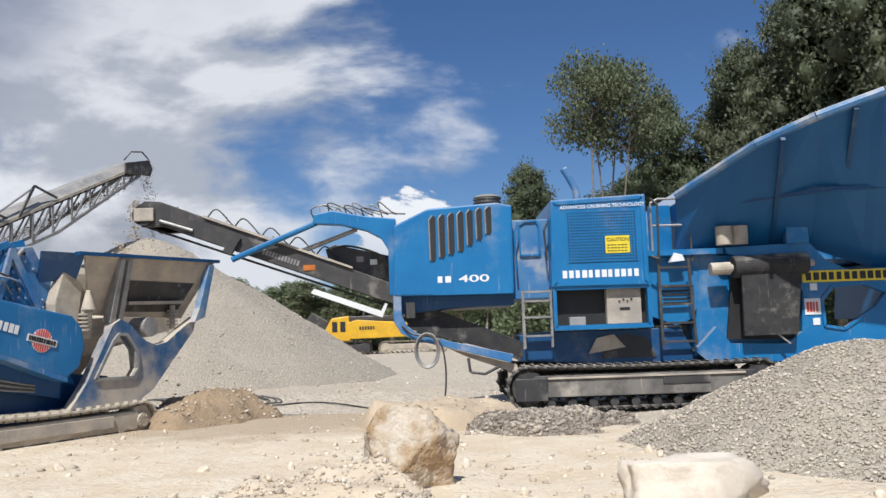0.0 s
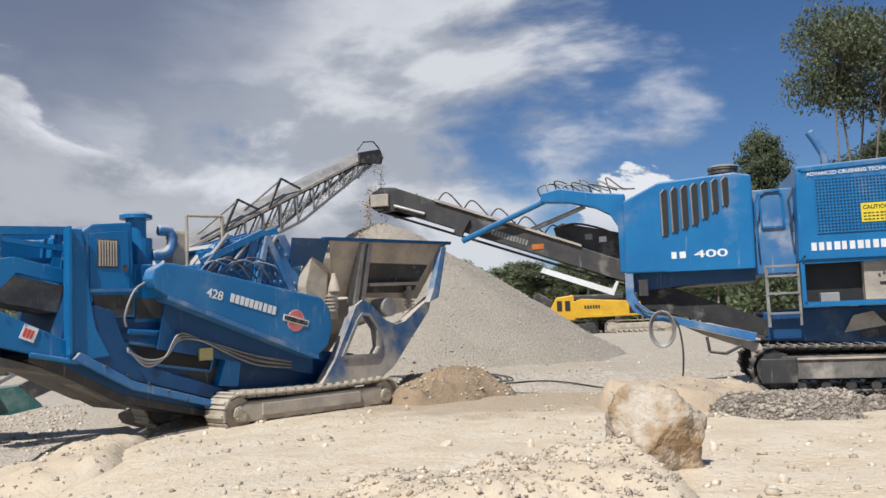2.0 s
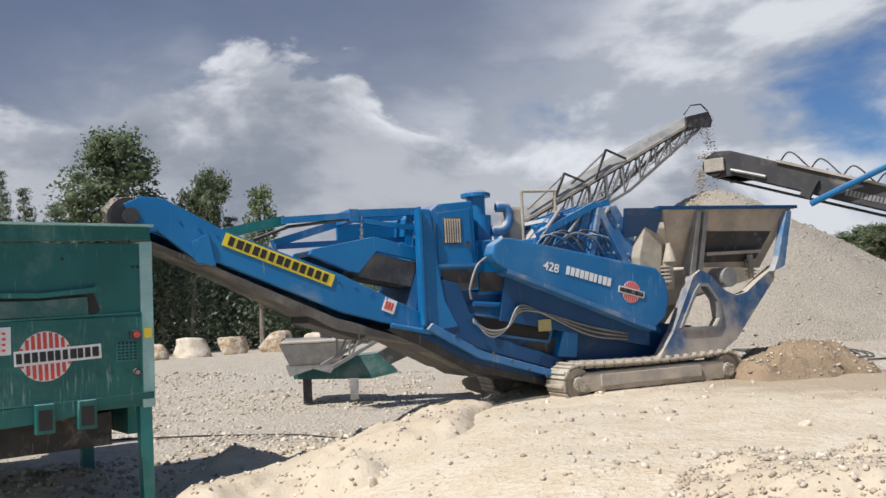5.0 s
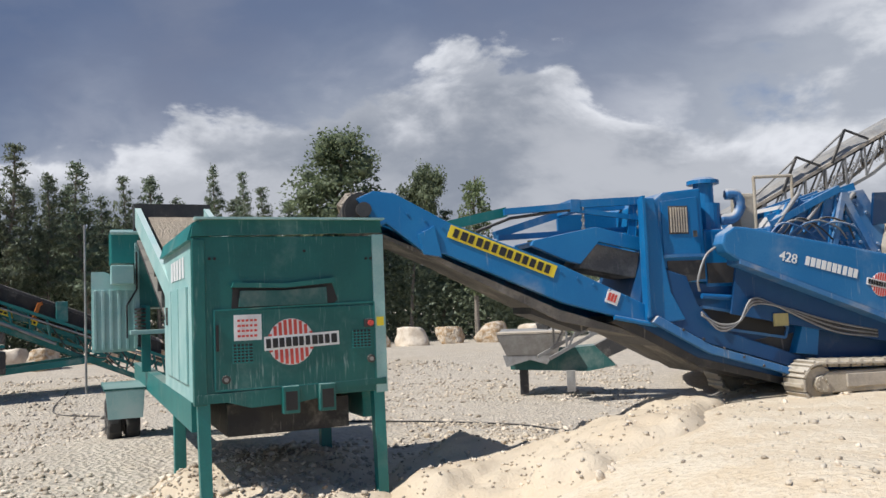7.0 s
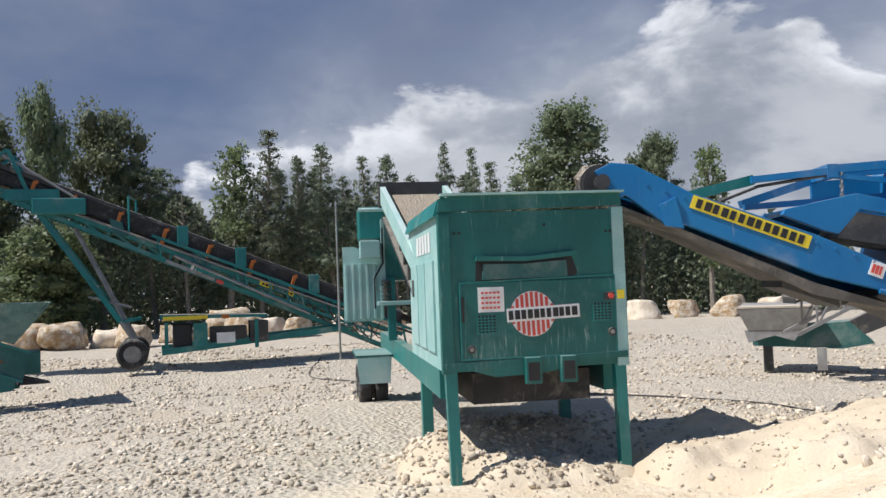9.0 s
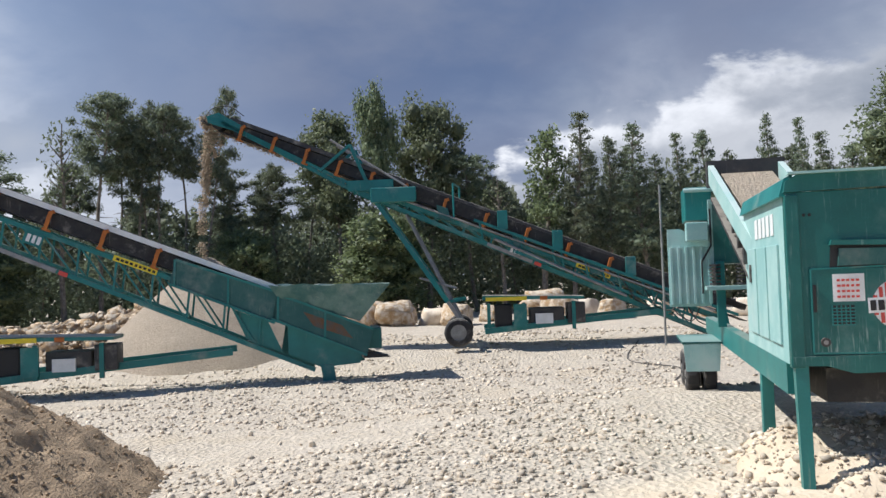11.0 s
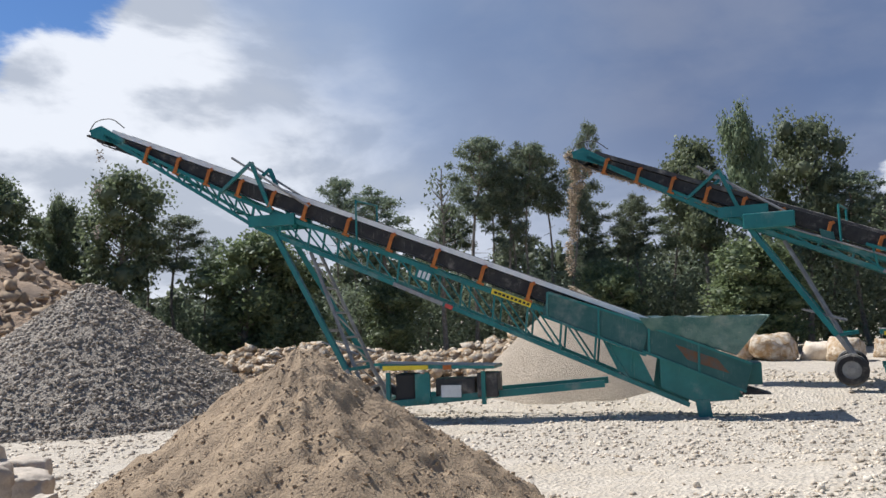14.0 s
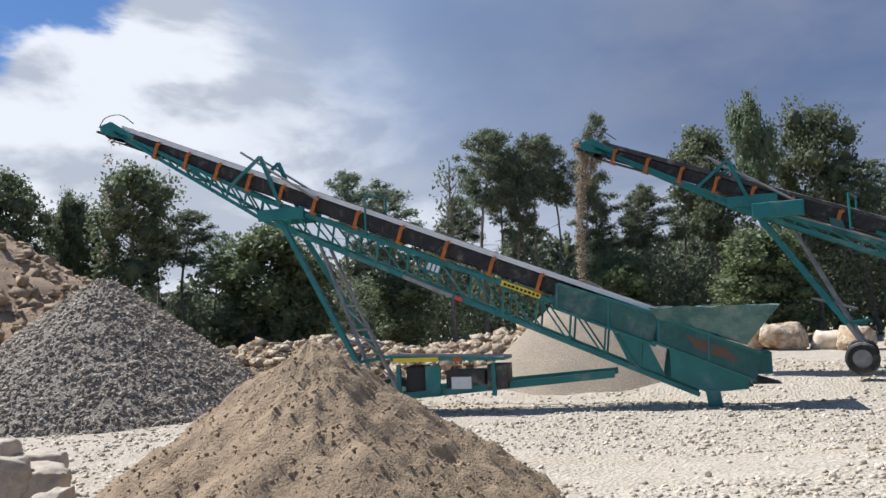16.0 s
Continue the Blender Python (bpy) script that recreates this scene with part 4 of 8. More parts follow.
# ---- jaw crusher ----
def make_jaw_crusher():
    c = thing("jaw_crusher", "blue tracked jaw crusher with raised hopper and dark belt", "crusher", pose(0, 14.6, 1.35))
    track_unit(c, 1.08, 5.75, -0.1, 0.42, 0.03, 0.80, DARK, DARK)
    wear = part("wear_plate", box(1.75, 5.1, -0.125, -0.10, 0.26, 0.56, bevel=0.006), CAKED, c, "streaked pale wear plate along the crawler")
    part("idler_guard", box(1.20, 1.74, -0.14, -0.10, 0.20, 0.58, bevel=0.012), DARK, wear)
    part("spring_cover", box(3.7, 4.5, -0.145, -0.10, 0.42, 0.60, bevel=0.012), DARK, wear)
    part("top_ledge", box(1.75, 5.1, -0.16, -0.09, 0.56, 0.59), DUSTY, wear)
    track_unit(c, 1.08, 5.75, 2.2, 2.72, 0.03, 0.80, DARK, DARK)
    hull = part("chassis", prism([(1.35, 0.86), (1.35, 1.32), (1.95, 1.36), (4.2, 1.36), (4.4, 0.95), (6.0, 0.9), (6.0, 0.72), (4.0, 0.7)], 0.42, 2.2, bevel=0.02), NAVY_SHADED, c)
    # flat dark sheet stands for the shade in the hull pocket
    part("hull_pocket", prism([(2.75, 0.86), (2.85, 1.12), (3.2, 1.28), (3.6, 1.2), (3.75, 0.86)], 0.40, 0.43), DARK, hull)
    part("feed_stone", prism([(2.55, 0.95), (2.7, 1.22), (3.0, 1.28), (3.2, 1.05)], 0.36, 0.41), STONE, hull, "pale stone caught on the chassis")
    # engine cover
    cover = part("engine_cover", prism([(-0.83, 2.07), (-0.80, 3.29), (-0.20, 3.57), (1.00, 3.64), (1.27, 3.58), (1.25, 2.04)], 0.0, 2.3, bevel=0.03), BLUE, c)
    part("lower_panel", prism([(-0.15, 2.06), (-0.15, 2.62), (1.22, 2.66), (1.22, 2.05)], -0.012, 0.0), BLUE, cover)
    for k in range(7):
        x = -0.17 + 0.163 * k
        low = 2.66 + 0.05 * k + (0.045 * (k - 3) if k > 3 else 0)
        # black faces stand for the shade inside the louvre slots
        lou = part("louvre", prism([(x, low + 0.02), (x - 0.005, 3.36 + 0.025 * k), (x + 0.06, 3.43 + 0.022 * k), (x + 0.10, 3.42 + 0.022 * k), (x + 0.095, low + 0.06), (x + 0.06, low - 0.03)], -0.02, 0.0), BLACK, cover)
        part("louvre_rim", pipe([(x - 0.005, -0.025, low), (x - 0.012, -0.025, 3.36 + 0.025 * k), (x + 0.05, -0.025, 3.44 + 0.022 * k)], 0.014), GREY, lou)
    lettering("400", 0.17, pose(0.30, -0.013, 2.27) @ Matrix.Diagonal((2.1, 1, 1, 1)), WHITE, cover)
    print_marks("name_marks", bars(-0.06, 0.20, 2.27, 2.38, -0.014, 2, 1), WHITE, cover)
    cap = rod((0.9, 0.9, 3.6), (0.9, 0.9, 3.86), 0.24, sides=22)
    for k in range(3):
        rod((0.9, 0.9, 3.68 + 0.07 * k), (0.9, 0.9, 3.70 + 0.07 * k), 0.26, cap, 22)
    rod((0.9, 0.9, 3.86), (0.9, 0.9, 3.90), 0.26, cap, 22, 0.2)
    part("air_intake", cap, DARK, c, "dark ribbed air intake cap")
    # dark block that stands for the shade beneath the engine cover
    part("under_cover", prism([(-0.78, 1.75), (-0.82, 2.07), (1.25, 2.04), (1.25, 1.85), (0.2, 1.84), (-0.2, 1.80)], 0.25, 2.2), NAVY_SHADED, c)
    part("corner_leg", prism([(-0.84, 2.08), (-0.84, 1.62), (-0.72, 1.42), (-0.5, 1.30), (0.2, 1.12), (1.15, 0.86), (1.2, 1.0), (0.2, 1.24), (-0.45, 1.42), (-0.62, 1.55), (-0.70, 1.72), (-0.70, 2.08)], 0.02, 0.14, bevel=0.01), BLUE_DUSTY, c, "pale curved lower edge of the body")
    part("belly_belt", prism([(-0.72, 1.95), (-0.3, 1.90), (1.4, 1.20), (1.4, 0.92), (-0.6, 1.5)], 0.4, 1.9), RUBBER, c)
    part("belly_plate", prism([(0.05, 1.15), (1.25, 0.82), (1.35, 0.62), (1.1, 0.55), (1.1, 0.72), (0.4, 0.98)], 0.16, 0.3), DUSTY, c)
    part("towing_eye", pipe([(0.42, 0.1, 0.96), (0.45, 0.08, 0.72), (0.70, 0.08, 0.68), (0.95, 0.1, 0.80)], 0.025), DARK, c)
    part("pocket_plate", box(-0.62, -0.47, 0.0, 0.02, 1.68, 1.95), DARK, c)
    # doorway between the covers
    part("door_panel", box(1.25, 1.93, 0.35, 2.2, 1.95, 3.36, bevel=0.02), BLUE_DUSTY, c)
    part("door_frame", ring([(1.42, 2.72), (1.40, 3.26), (1.50, 3.33), (1.72, 3.33), (1.76, 3.24), (1.76, 2.72)], 0.035, 0.31, 0.36), BLUE, c)
    part("grab_rail", pipe([(1.32, 0.12, 2.45), (1.30, 0.08, 3.1), (1.36, 0.1, 3.28)], 0.018), BLUE, c)
    part("grab_rail", pipe([(1.86, 0.12, 2.6), (1.82, 0.08, 3.12), (1.90, 0.1, 3.28)], 0.018), DARK, c)
    lad = part("steps", beam((1.40, 0.05, 1.08), (1.40, 0.05, 2.08), 0.04, 0.05), GREY, c, "pale steel access steps")
    part("stringer", beam((1.88, 0.05, 1.1), (1.88, 0.05, 2.08), 0.04, 0.04), GREY, lad)
    for zz in (1.30, 1.62, 1.90, 2.06):
        part("tread", beam((1.40, 0.06, zz), (1.88, 0.06, zz), 0.10, 0.035), GREY, lad)
    # radiator housing
    rad = part("radiator_housing", prism([(1.90, 2.12), (1.94, 3.64), (3.60, 3.70), (3.60, 2.10)], -0.02, 2.2, bevel=0.03), BLUE, c)
    part("housing_frame", ring([(1.97, 2.17), (1.99, 3.58), (3.53, 3.64), (3.54, 2.16)], 0.06, -0.04, -0.02), BLUE, rad)
    mesh_panel = part("mesh_panel", box(2.22, 3.40, -0.028, -0.015, 2.56, 3.40), BLACK, rad, "perforated radiator guard")
    bm = bmesh.new()
    for k in range(25):
        box(2.20 + k * 0.05, 2.222 + k * 0.05, -0.036, -0.026, 2.54, 3.42, bm)
    for k in range(18):
        box(2.20, 3.42, -0.038, -0.028, 2.54 + k * 0.051, 2.563 + k * 0.051, bm)
    part("guard_grid", bm, BLUE, mesh_panel)
    lettering("ADVANCED CRUSHING TECHNOLOGY", 0.083, pose(2.10, -0.042, 3.47, 0, -1, 0), WHITE, rad)
    print_marks("maker_marks", bars(2.10, 3.45, 2.27, 2.40, -0.022, 12, 9), WHITE, rad)
    sign = part("warning_sign", box(2.86, 3.28, -0.05, -0.038, 2.68, 2.98), LIME, rad, "yellow warning sign with black heading")
    lettering("CAUTION", 0.085, pose(2.885, -0.052, 2.885), BLACK, sign)
    for k in range(3):
        print_marks("sign_line", bars(2.89, 3.25, 2.71 + k * 0.05, 2.728 + k * 0.05, -0.051, 6, k), BLACK, sign)
    hose([(2.62, 1.2, 3.6), (2.60, 1.2, 3.95), (2.50, 1.2, 4.2), (2.38, 1.2, 4.42)], 0.07, BLUE_DUSTY, c, "exhaust_stack")
    # control recess under the radiator
    bay = part("control_bay", ring([(1.95, 1.43), (1.95, 2.10), (3.58, 2.10), (3.58, 1.43)], 0.06, 0.0, 0.12), BLUE, c)
    # the recess's shade is put into a black back sheet
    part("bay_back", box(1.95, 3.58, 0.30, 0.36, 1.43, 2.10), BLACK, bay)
    part("bay_floor", box(1.92, 3.62, -0.02, 0.5, 1.38, 1.43), BLUE, bay)
    cab = part("control_cabinet", box(2.86, 3.46, 0.12, 0.30, 1.46, 2.07, bevel=0.012), DUSTY, bay, "beige electric control cabinet")
    for k in range(4):
        part("button", rod((3.08 + 0.07 * k, 0.12, 1.85 + 0.03 * (k % 2)), (3.08 + 0.07 * k, 0.10, 1.85 + 0.03 * (k % 2)), 0.016, sides=8), BLACK, cab)
    part("cabinet_slot", box(3.08, 3.26, 0.108, 0.122, 1.70, 1.74), BLACK, cab)
    part("battery_box", box(2.20, 2.48, 0.1, 0.3, 1.43, 1.60, bevel=0.01), GREY, bay)
    # platform, rails and ladder behind the radiator
    deck = part("platform", box(3.60, 4.95, 0.15, 2.0, 2.62, 2.72), BLUE, c)
    part("platform_block", prism([(3.62, 1.6), (3.66, 2.62), (4.9, 2.62), (4.4, 1.5), (4.1, 1.4)], 0.35, 2.0), BLUE, deck)
    for k in range(5):
        # black strips stand for the shade in the vent slots
        part("vent_slot", box(3.9, 4.45, 0.335, 0.352, 1.78 + 0.07 * k, 1.81 + 0.07 * k), BLACK, deck)
    part("handrail", pipe([(3.72, 0.15, 2.7), (3.72, 0.15, 3.55), (3.84, 0.15, 3.62), (4.48, 0.15, 3.62), (4.55, 0.15, 3.55), (4.55, 0.15, 3.15), (3.74, 0.15, 3.15)], 0.02), GREY, deck, "pale tubular handrail")
    part("handrail", pipe([(4.42, 0.2, 2.5), (4.40, 0.2, 3.74), (4.86, 0.2, 3.74), (4.86, 0.2, 3.2), (4.4, 0.2, 3.2)], 0.02), DARK, deck)
    part("handrail", pipe([(3.66, 0.0, 2.6), (3.78, -0.02, 2.55), (3.80, -0.02, 3.5), (3.68, 0.0, 3.62)], 0.02), DARK, deck)
    part("back_panel", box(3.9, 4.3, 1.0, 1.1, 2.7, 3.62), BLUE, deck)
    for x in (4.95, 5.22):
        part("oil_drum", rod((x, 0.05, 2.76), (x, 0.05, 3.08), 0.14, sides=16), DUSTY, deck)
    ladder = part("ladder", beam((3.78, 0.05, 1.05), (3.78, 0.05, 2.55), 0.035, 0.045), DARK, c, "dark steel access ladder")
    part("stringer", beam((4.36, 0.05, 1.05), (4.30, 0.05, 2.55), 0.035, 0.045), DARK, ladder)
    for k in range(5):
        part("rung", beam((3.78, 0.05, 1.12 + 0.32 * k), (4.34, 0.05, 1.12 + 0.32 * k), 0.05, 0.035), DARK, ladder)
    part("work_lamp", prism([(4.0, 2.5), (4.08, 2.66), (4.22, 2.62), (4.26, 2.52)], 0.1, 0.24), WHITE, c)
    # side belt
    side = part("side_belt", rod((5.05, 0.0, 2.36), (6.32, 0.0, 2.40), 0.19, sides=24), RUBBER, c, "dusty black side conveyor belt")
    part("belt_run", prism([(5.14, 1.18), (5.16, 2.3), (6.20, 2.34), (6.05, 1.18)], -0.12, -0.06), RUBBER, side)
    # black sheet stands for the dark opening behind the belt
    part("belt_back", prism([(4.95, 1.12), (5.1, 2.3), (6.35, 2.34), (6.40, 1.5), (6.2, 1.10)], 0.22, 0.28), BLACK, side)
    part("roller_shaft", rod((4.72, 0.0, 2.34), (6.45, 0.0, 2.40), 0.06, sides=12), DUSTY, side)
    part("gearbox", rod((4.66, 0.0, 2.34), (5.0, 0.0, 2.35), 0.11, sides=14), MUDDY, side)
    part("strut", beam((5.72, -0.05, 1.2), (5.92, -0.1, 1.02), 0.03, 0.03), GREY, side)
    # hopper side: a hull plate with a long opening, and a flared wall
    hole = [(6.62, 1.30), (6.60, 1.75), (6.80, 1.98), (7.35, 2.02), (7.75, 1.85), (7.55, 1.60), (6.95, 1.24)]
    plate_part = part("hopper_frame", plate([(4.35, 0.95), (4.75, 1.35), (4.98, 1.05), (5.95, 1.02), (6.22, 1.22), (6.28, 1.9), (6.15, 2.25), (5.0, 2.62), (4.98, 2.72), (6.45, 2.76), (6.72, 2.45), (7.1, 2.26), (11.0, 2.34), (11.0, 1.9), (8.2, 1.30), (7.2, 0.85), (6.2, 0.72), (4.6, 0.72)], hole, 0.12, 0.30), BLUE, c)
    part("opening_rim", ring(hole, 0.05, 0.09, 0.14), BLUE, plate_part)
    part("hopper_body", prism([(4.4, 2.72), (4.3, 3.6), (5.4, 3.9), (11, 4.0), (11, 2.4), (6.4, 2.5)], 0.55, 2.6), BLUE, c)
    part("body_mass", prism([(4.4, 1.0), (4.6, 2.6), (6.2, 2.6), (6.3, 1.0)], 0.34, 2.3), BLUE, c)
    part("rear_mass", prism([(7.8, 1.4), (7.9, 2.4), (11, 2.4), (11, 2.0)], 0.34, 2.3), BLUE, c)
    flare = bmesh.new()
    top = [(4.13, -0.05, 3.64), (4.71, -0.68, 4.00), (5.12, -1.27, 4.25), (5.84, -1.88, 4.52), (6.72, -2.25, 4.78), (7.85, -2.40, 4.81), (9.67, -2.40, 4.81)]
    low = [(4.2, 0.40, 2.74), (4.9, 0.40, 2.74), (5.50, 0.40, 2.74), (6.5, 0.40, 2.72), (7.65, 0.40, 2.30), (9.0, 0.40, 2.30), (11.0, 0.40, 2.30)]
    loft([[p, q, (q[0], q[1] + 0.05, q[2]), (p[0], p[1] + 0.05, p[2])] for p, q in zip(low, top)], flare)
    # the overhanging wall's shade is put into its darker blue
    flare_part = part("flared_wall", flare, BLUE_SHADED, c, "shaded blue flared hopper wall with ribs")
    # paler dusty blue along the edge stands for the sun on it
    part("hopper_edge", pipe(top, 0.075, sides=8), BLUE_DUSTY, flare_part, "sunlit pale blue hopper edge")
    far_top = [(x, 2.9 - 0.6 * y, z) for x, y, z in top]
    far = bmesh.new()
    loft([[(p[0], 2.4, p[2]), q, (q[0], q[1] + 0.05, q[2]), (p[0], 2.45, p[2])] for p, q in zip(low, far_top)], far)
    part("far_wall", far, BLUE, c)
    # ribs and bands are darkened to match the shaded wall
    for x, xt, zt, yt in ((5.9, 5.42, 4.25, -1.60), (7.05, 6.35, 4.58, -2.10), (8.3, 7.4, 4.75, -2.34)):
        part("wall_rib", beam((x, 0.36, 2.76), (xt, yt, zt), 0.07, 0.07), NAVY_SHADED, flare_part)
    part("wall_band", beam((5.05, -0.30, 3.45), (6.5, -0.86, 3.55), 0.06, 0.06), NAVY_SHADED, flare_part)
    part("wall_band", beam((6.5, -0.86, 3.55), (10.2, -1.02, 3.55), 0.06, 0.06), NAVY_SHADED, flare_part)
    part("upright_post", prism([(6.02, 2.74), (6.05, 3.5), (6.15, 3.62), (6.38, 3.62), (6.42, 2.76)], 0.02, 0.18, bevel=0.012), BLUE, flare_part)
    sticker = part("phone_sign", box(6.28, 8.6, 0.095, 0.118, 2.06, 2.26), LIME, plate_part, "yellow sticker with a row of black marks")
    print_marks("sign_print", bars(6.34, 8.5, 2.095, 2.23, 0.094, 16, 12), BLACK, sticker)
    for x, zz, s in ((6.38, 1.50, 0.28), (6.42, 1.92, 0.12), (6.43, 1.32, 0.12)):
        nt = part("notice", box(x - s / 2 + 0.05, x + s / 2 + 0.05, 0.105, 0.118, zz, zz + s), WHITE, plate_part, "white notice sticker")
        if s > 0.2:
            print_marks("notice_print", bars(x - s / 2 + 0.08, x + s / 2 + 0.02, zz + 0.05, zz + s - 0.06, 0.104, 4, 2), RED, nt)
    # product conveyor
    conv = part("product_conveyor", prism([(-5.50, 3.90), (-5.40, 4.0), (-5.1, 3.98), (-0.5, 2.18), (-0.5, 1.82), (-5.05, 3.52), (-5.45, 3.52)], 0.75, 0.87, bevel=0.012), DARK, c, "dark steel product conveyor")
    part("far_side", prism([(-5.50, 3.90), (-5.40, 4.0), (-5.1, 3.98), (-0.5, 2.18), (-0.5, 1.82), (-5.05, 3.52), (-5.45, 3.52)], 1.75, 1.87), DARK, conv)
    part("belt", prism([(-5.45, 3.94), (-0.4, 1.98), (-0.4, 1.92), (-5.45, 3.88)], 0.88, 1.74), RUBBER, conv)
    part("return_belt", prism([(-5.4, 3.56), (-0.4, 1.74), (-0.4, 1.70), (-5.4, 3.52)], 0.88, 1.74), RUBBER, conv)
    part("belt_skirt", prism([(-4.3, 3.70), (-1.6, 2.66), (-1.6, 2.62), (-4.3, 3.65)], 0.70, 0.76), DUSTY, conv, "dusty pale belt edge")
    part("head_drum", rod((-5.40, 0.70, 3.74), (-5.40, 1.92, 3.74), 0.20, sides=22), RUBBER, conv)
    part("drum_bearing", box(-5.56, -5.2, 0.66, 0.75, 3.62, 3.86, bevel=0.02), DUSTY, conv)
    part("slider_bar", pipe([(-5.1, 0.72, 3.62), (-4.5, 0.72, 3.42)], 0.03), GREY, conv)
    part("clamp", prism([(-3.95, 3.02), (-3.75, 3.30), (-3.62, 3.24), (-3.80, 2.94)], 0.66, 0.76), DARK, conv)
    part("white_guard", prism([(-2.30, 2.28), (-1.10, 1.84), (-1.02, 1.98), (-0.98, 1.96), (-1.08, 1.72), (-2.36, 2.20)], 0.66, 0.72), WHITE, conv, "white-painted belt guard edge")
    marks = print_marks("name_marks", bars(0, 0.72, 0, 0.10, 0, 12, 21), GREY, conv)
    marks.matrix_local = pose(-3.25, 0.745, 2.95, 0, 20.5, 0)
    part("red_mark", box(-2.50, -2.28, 0.738, 0.75, 2.62, 2.72), ORANGE, conv)
    for k in range(5):
        hose([(-4.3 + 0.5 * k, 0.9, 3.66 - 0.19 * k), (-4.1 + 0.5 * k, 0.9, 3.82 - 0.19 * k), (-3.8 + 0.5 * k, 0.9, 3.5 - 0.19 * k)], 0.014, DARK, conv)
    # boom that carries the conveyor, with its rams and hoses
    boom = part("boom", prism([(-2.25, 3.42), (-2.22, 3.58), (-1.9, 3.64), (-1.3, 3.52), (-0.78, 3.46), (-0.78, 2.1), (-0.92, 2.1), (-0.92, 2.9), (-1.05, 3.12), (-1.3, 3.26), (-1.75, 3.38)], 0.3, 0.55, bevel=0.02), BLUE, c)
    part("boom_strut", rod((-2.1, 0.5, 3.50), (-3.78, 0.7, 2.86), 0.055), BLUE, boom)
    part("boom_strut", rod((-1.7, 1.9, 3.46), (-3.0, 1.9, 2.98), 0.05), BLUE, boom)
    part("ram", rod((-1.5, 0.6, 3.32), (-2.55, 0.8, 2.98), 0.04), GREY, boom)
    for k in range(9):
        x = -2.2 + 0.15 * k
        hose([(x, 0.42, 3.45), (x - 0.08, 0.38, 3.68 + 0.05 * (k % 3)), (x + 0.18, 0.40, 3.74 - 0.02 * k), (x + 0.4, 0.42, 3.55)], 0.013, (DARK, GREY)[k % 2], boom)
    bin_part = part("magnet_bin", prism([(-2.12, 3.02), (-1.95, 3.10), (-0.95, 2.86), (-0.92, 2.30), (-1.2, 2.34), (-2.02, 2.62)], 0.95, 1.7, bevel=0.02), DARK, c, "dark magnet box under the boom")
    part("bin_notice", box(-1.55, -1.42, 0.935, 0.952, 2.76, 2.86), GREY, bin_part)
    part("bin_notice", box(-1.30, -1.17, 0.935, 0.952, 2.70, 2.80), WHITE, bin_part)
    hose([(-2.1, 0.95, 3.0), (-1.7, 0.92, 3.06), (-1.2, 0.92, 2.92), (-0.95, 0.92, 2.75)], 0.02, DARK, bin_part)
    # coil of hose hung on the corner, its end trailing to the ground
    for k in range(4):
        bm_pts = [(-0.28 + (0.17 + 0.012 * k) * math.sin(a), -0.05 - 0.02 * k, 1.12 + (0.26 + 0.012 * k) * math.cos(a)) for a in (2 * math.pi * j / 12 for j in range(13))]
        hose(bm_pts, 0.016, GREY, c, "hose_coil", 3)
    hose([(-0.7, 0.0, 1.55), (-0.5, -0.04, 1.4), (-0.1, -0.06, 1.30), (0.02, -0.05, 0.9), (0.0, -0.05, 0.35), (-0.12, -0.1, 0.06)], 0.016, DARK, c)
    return c


make_jaw_crusher()


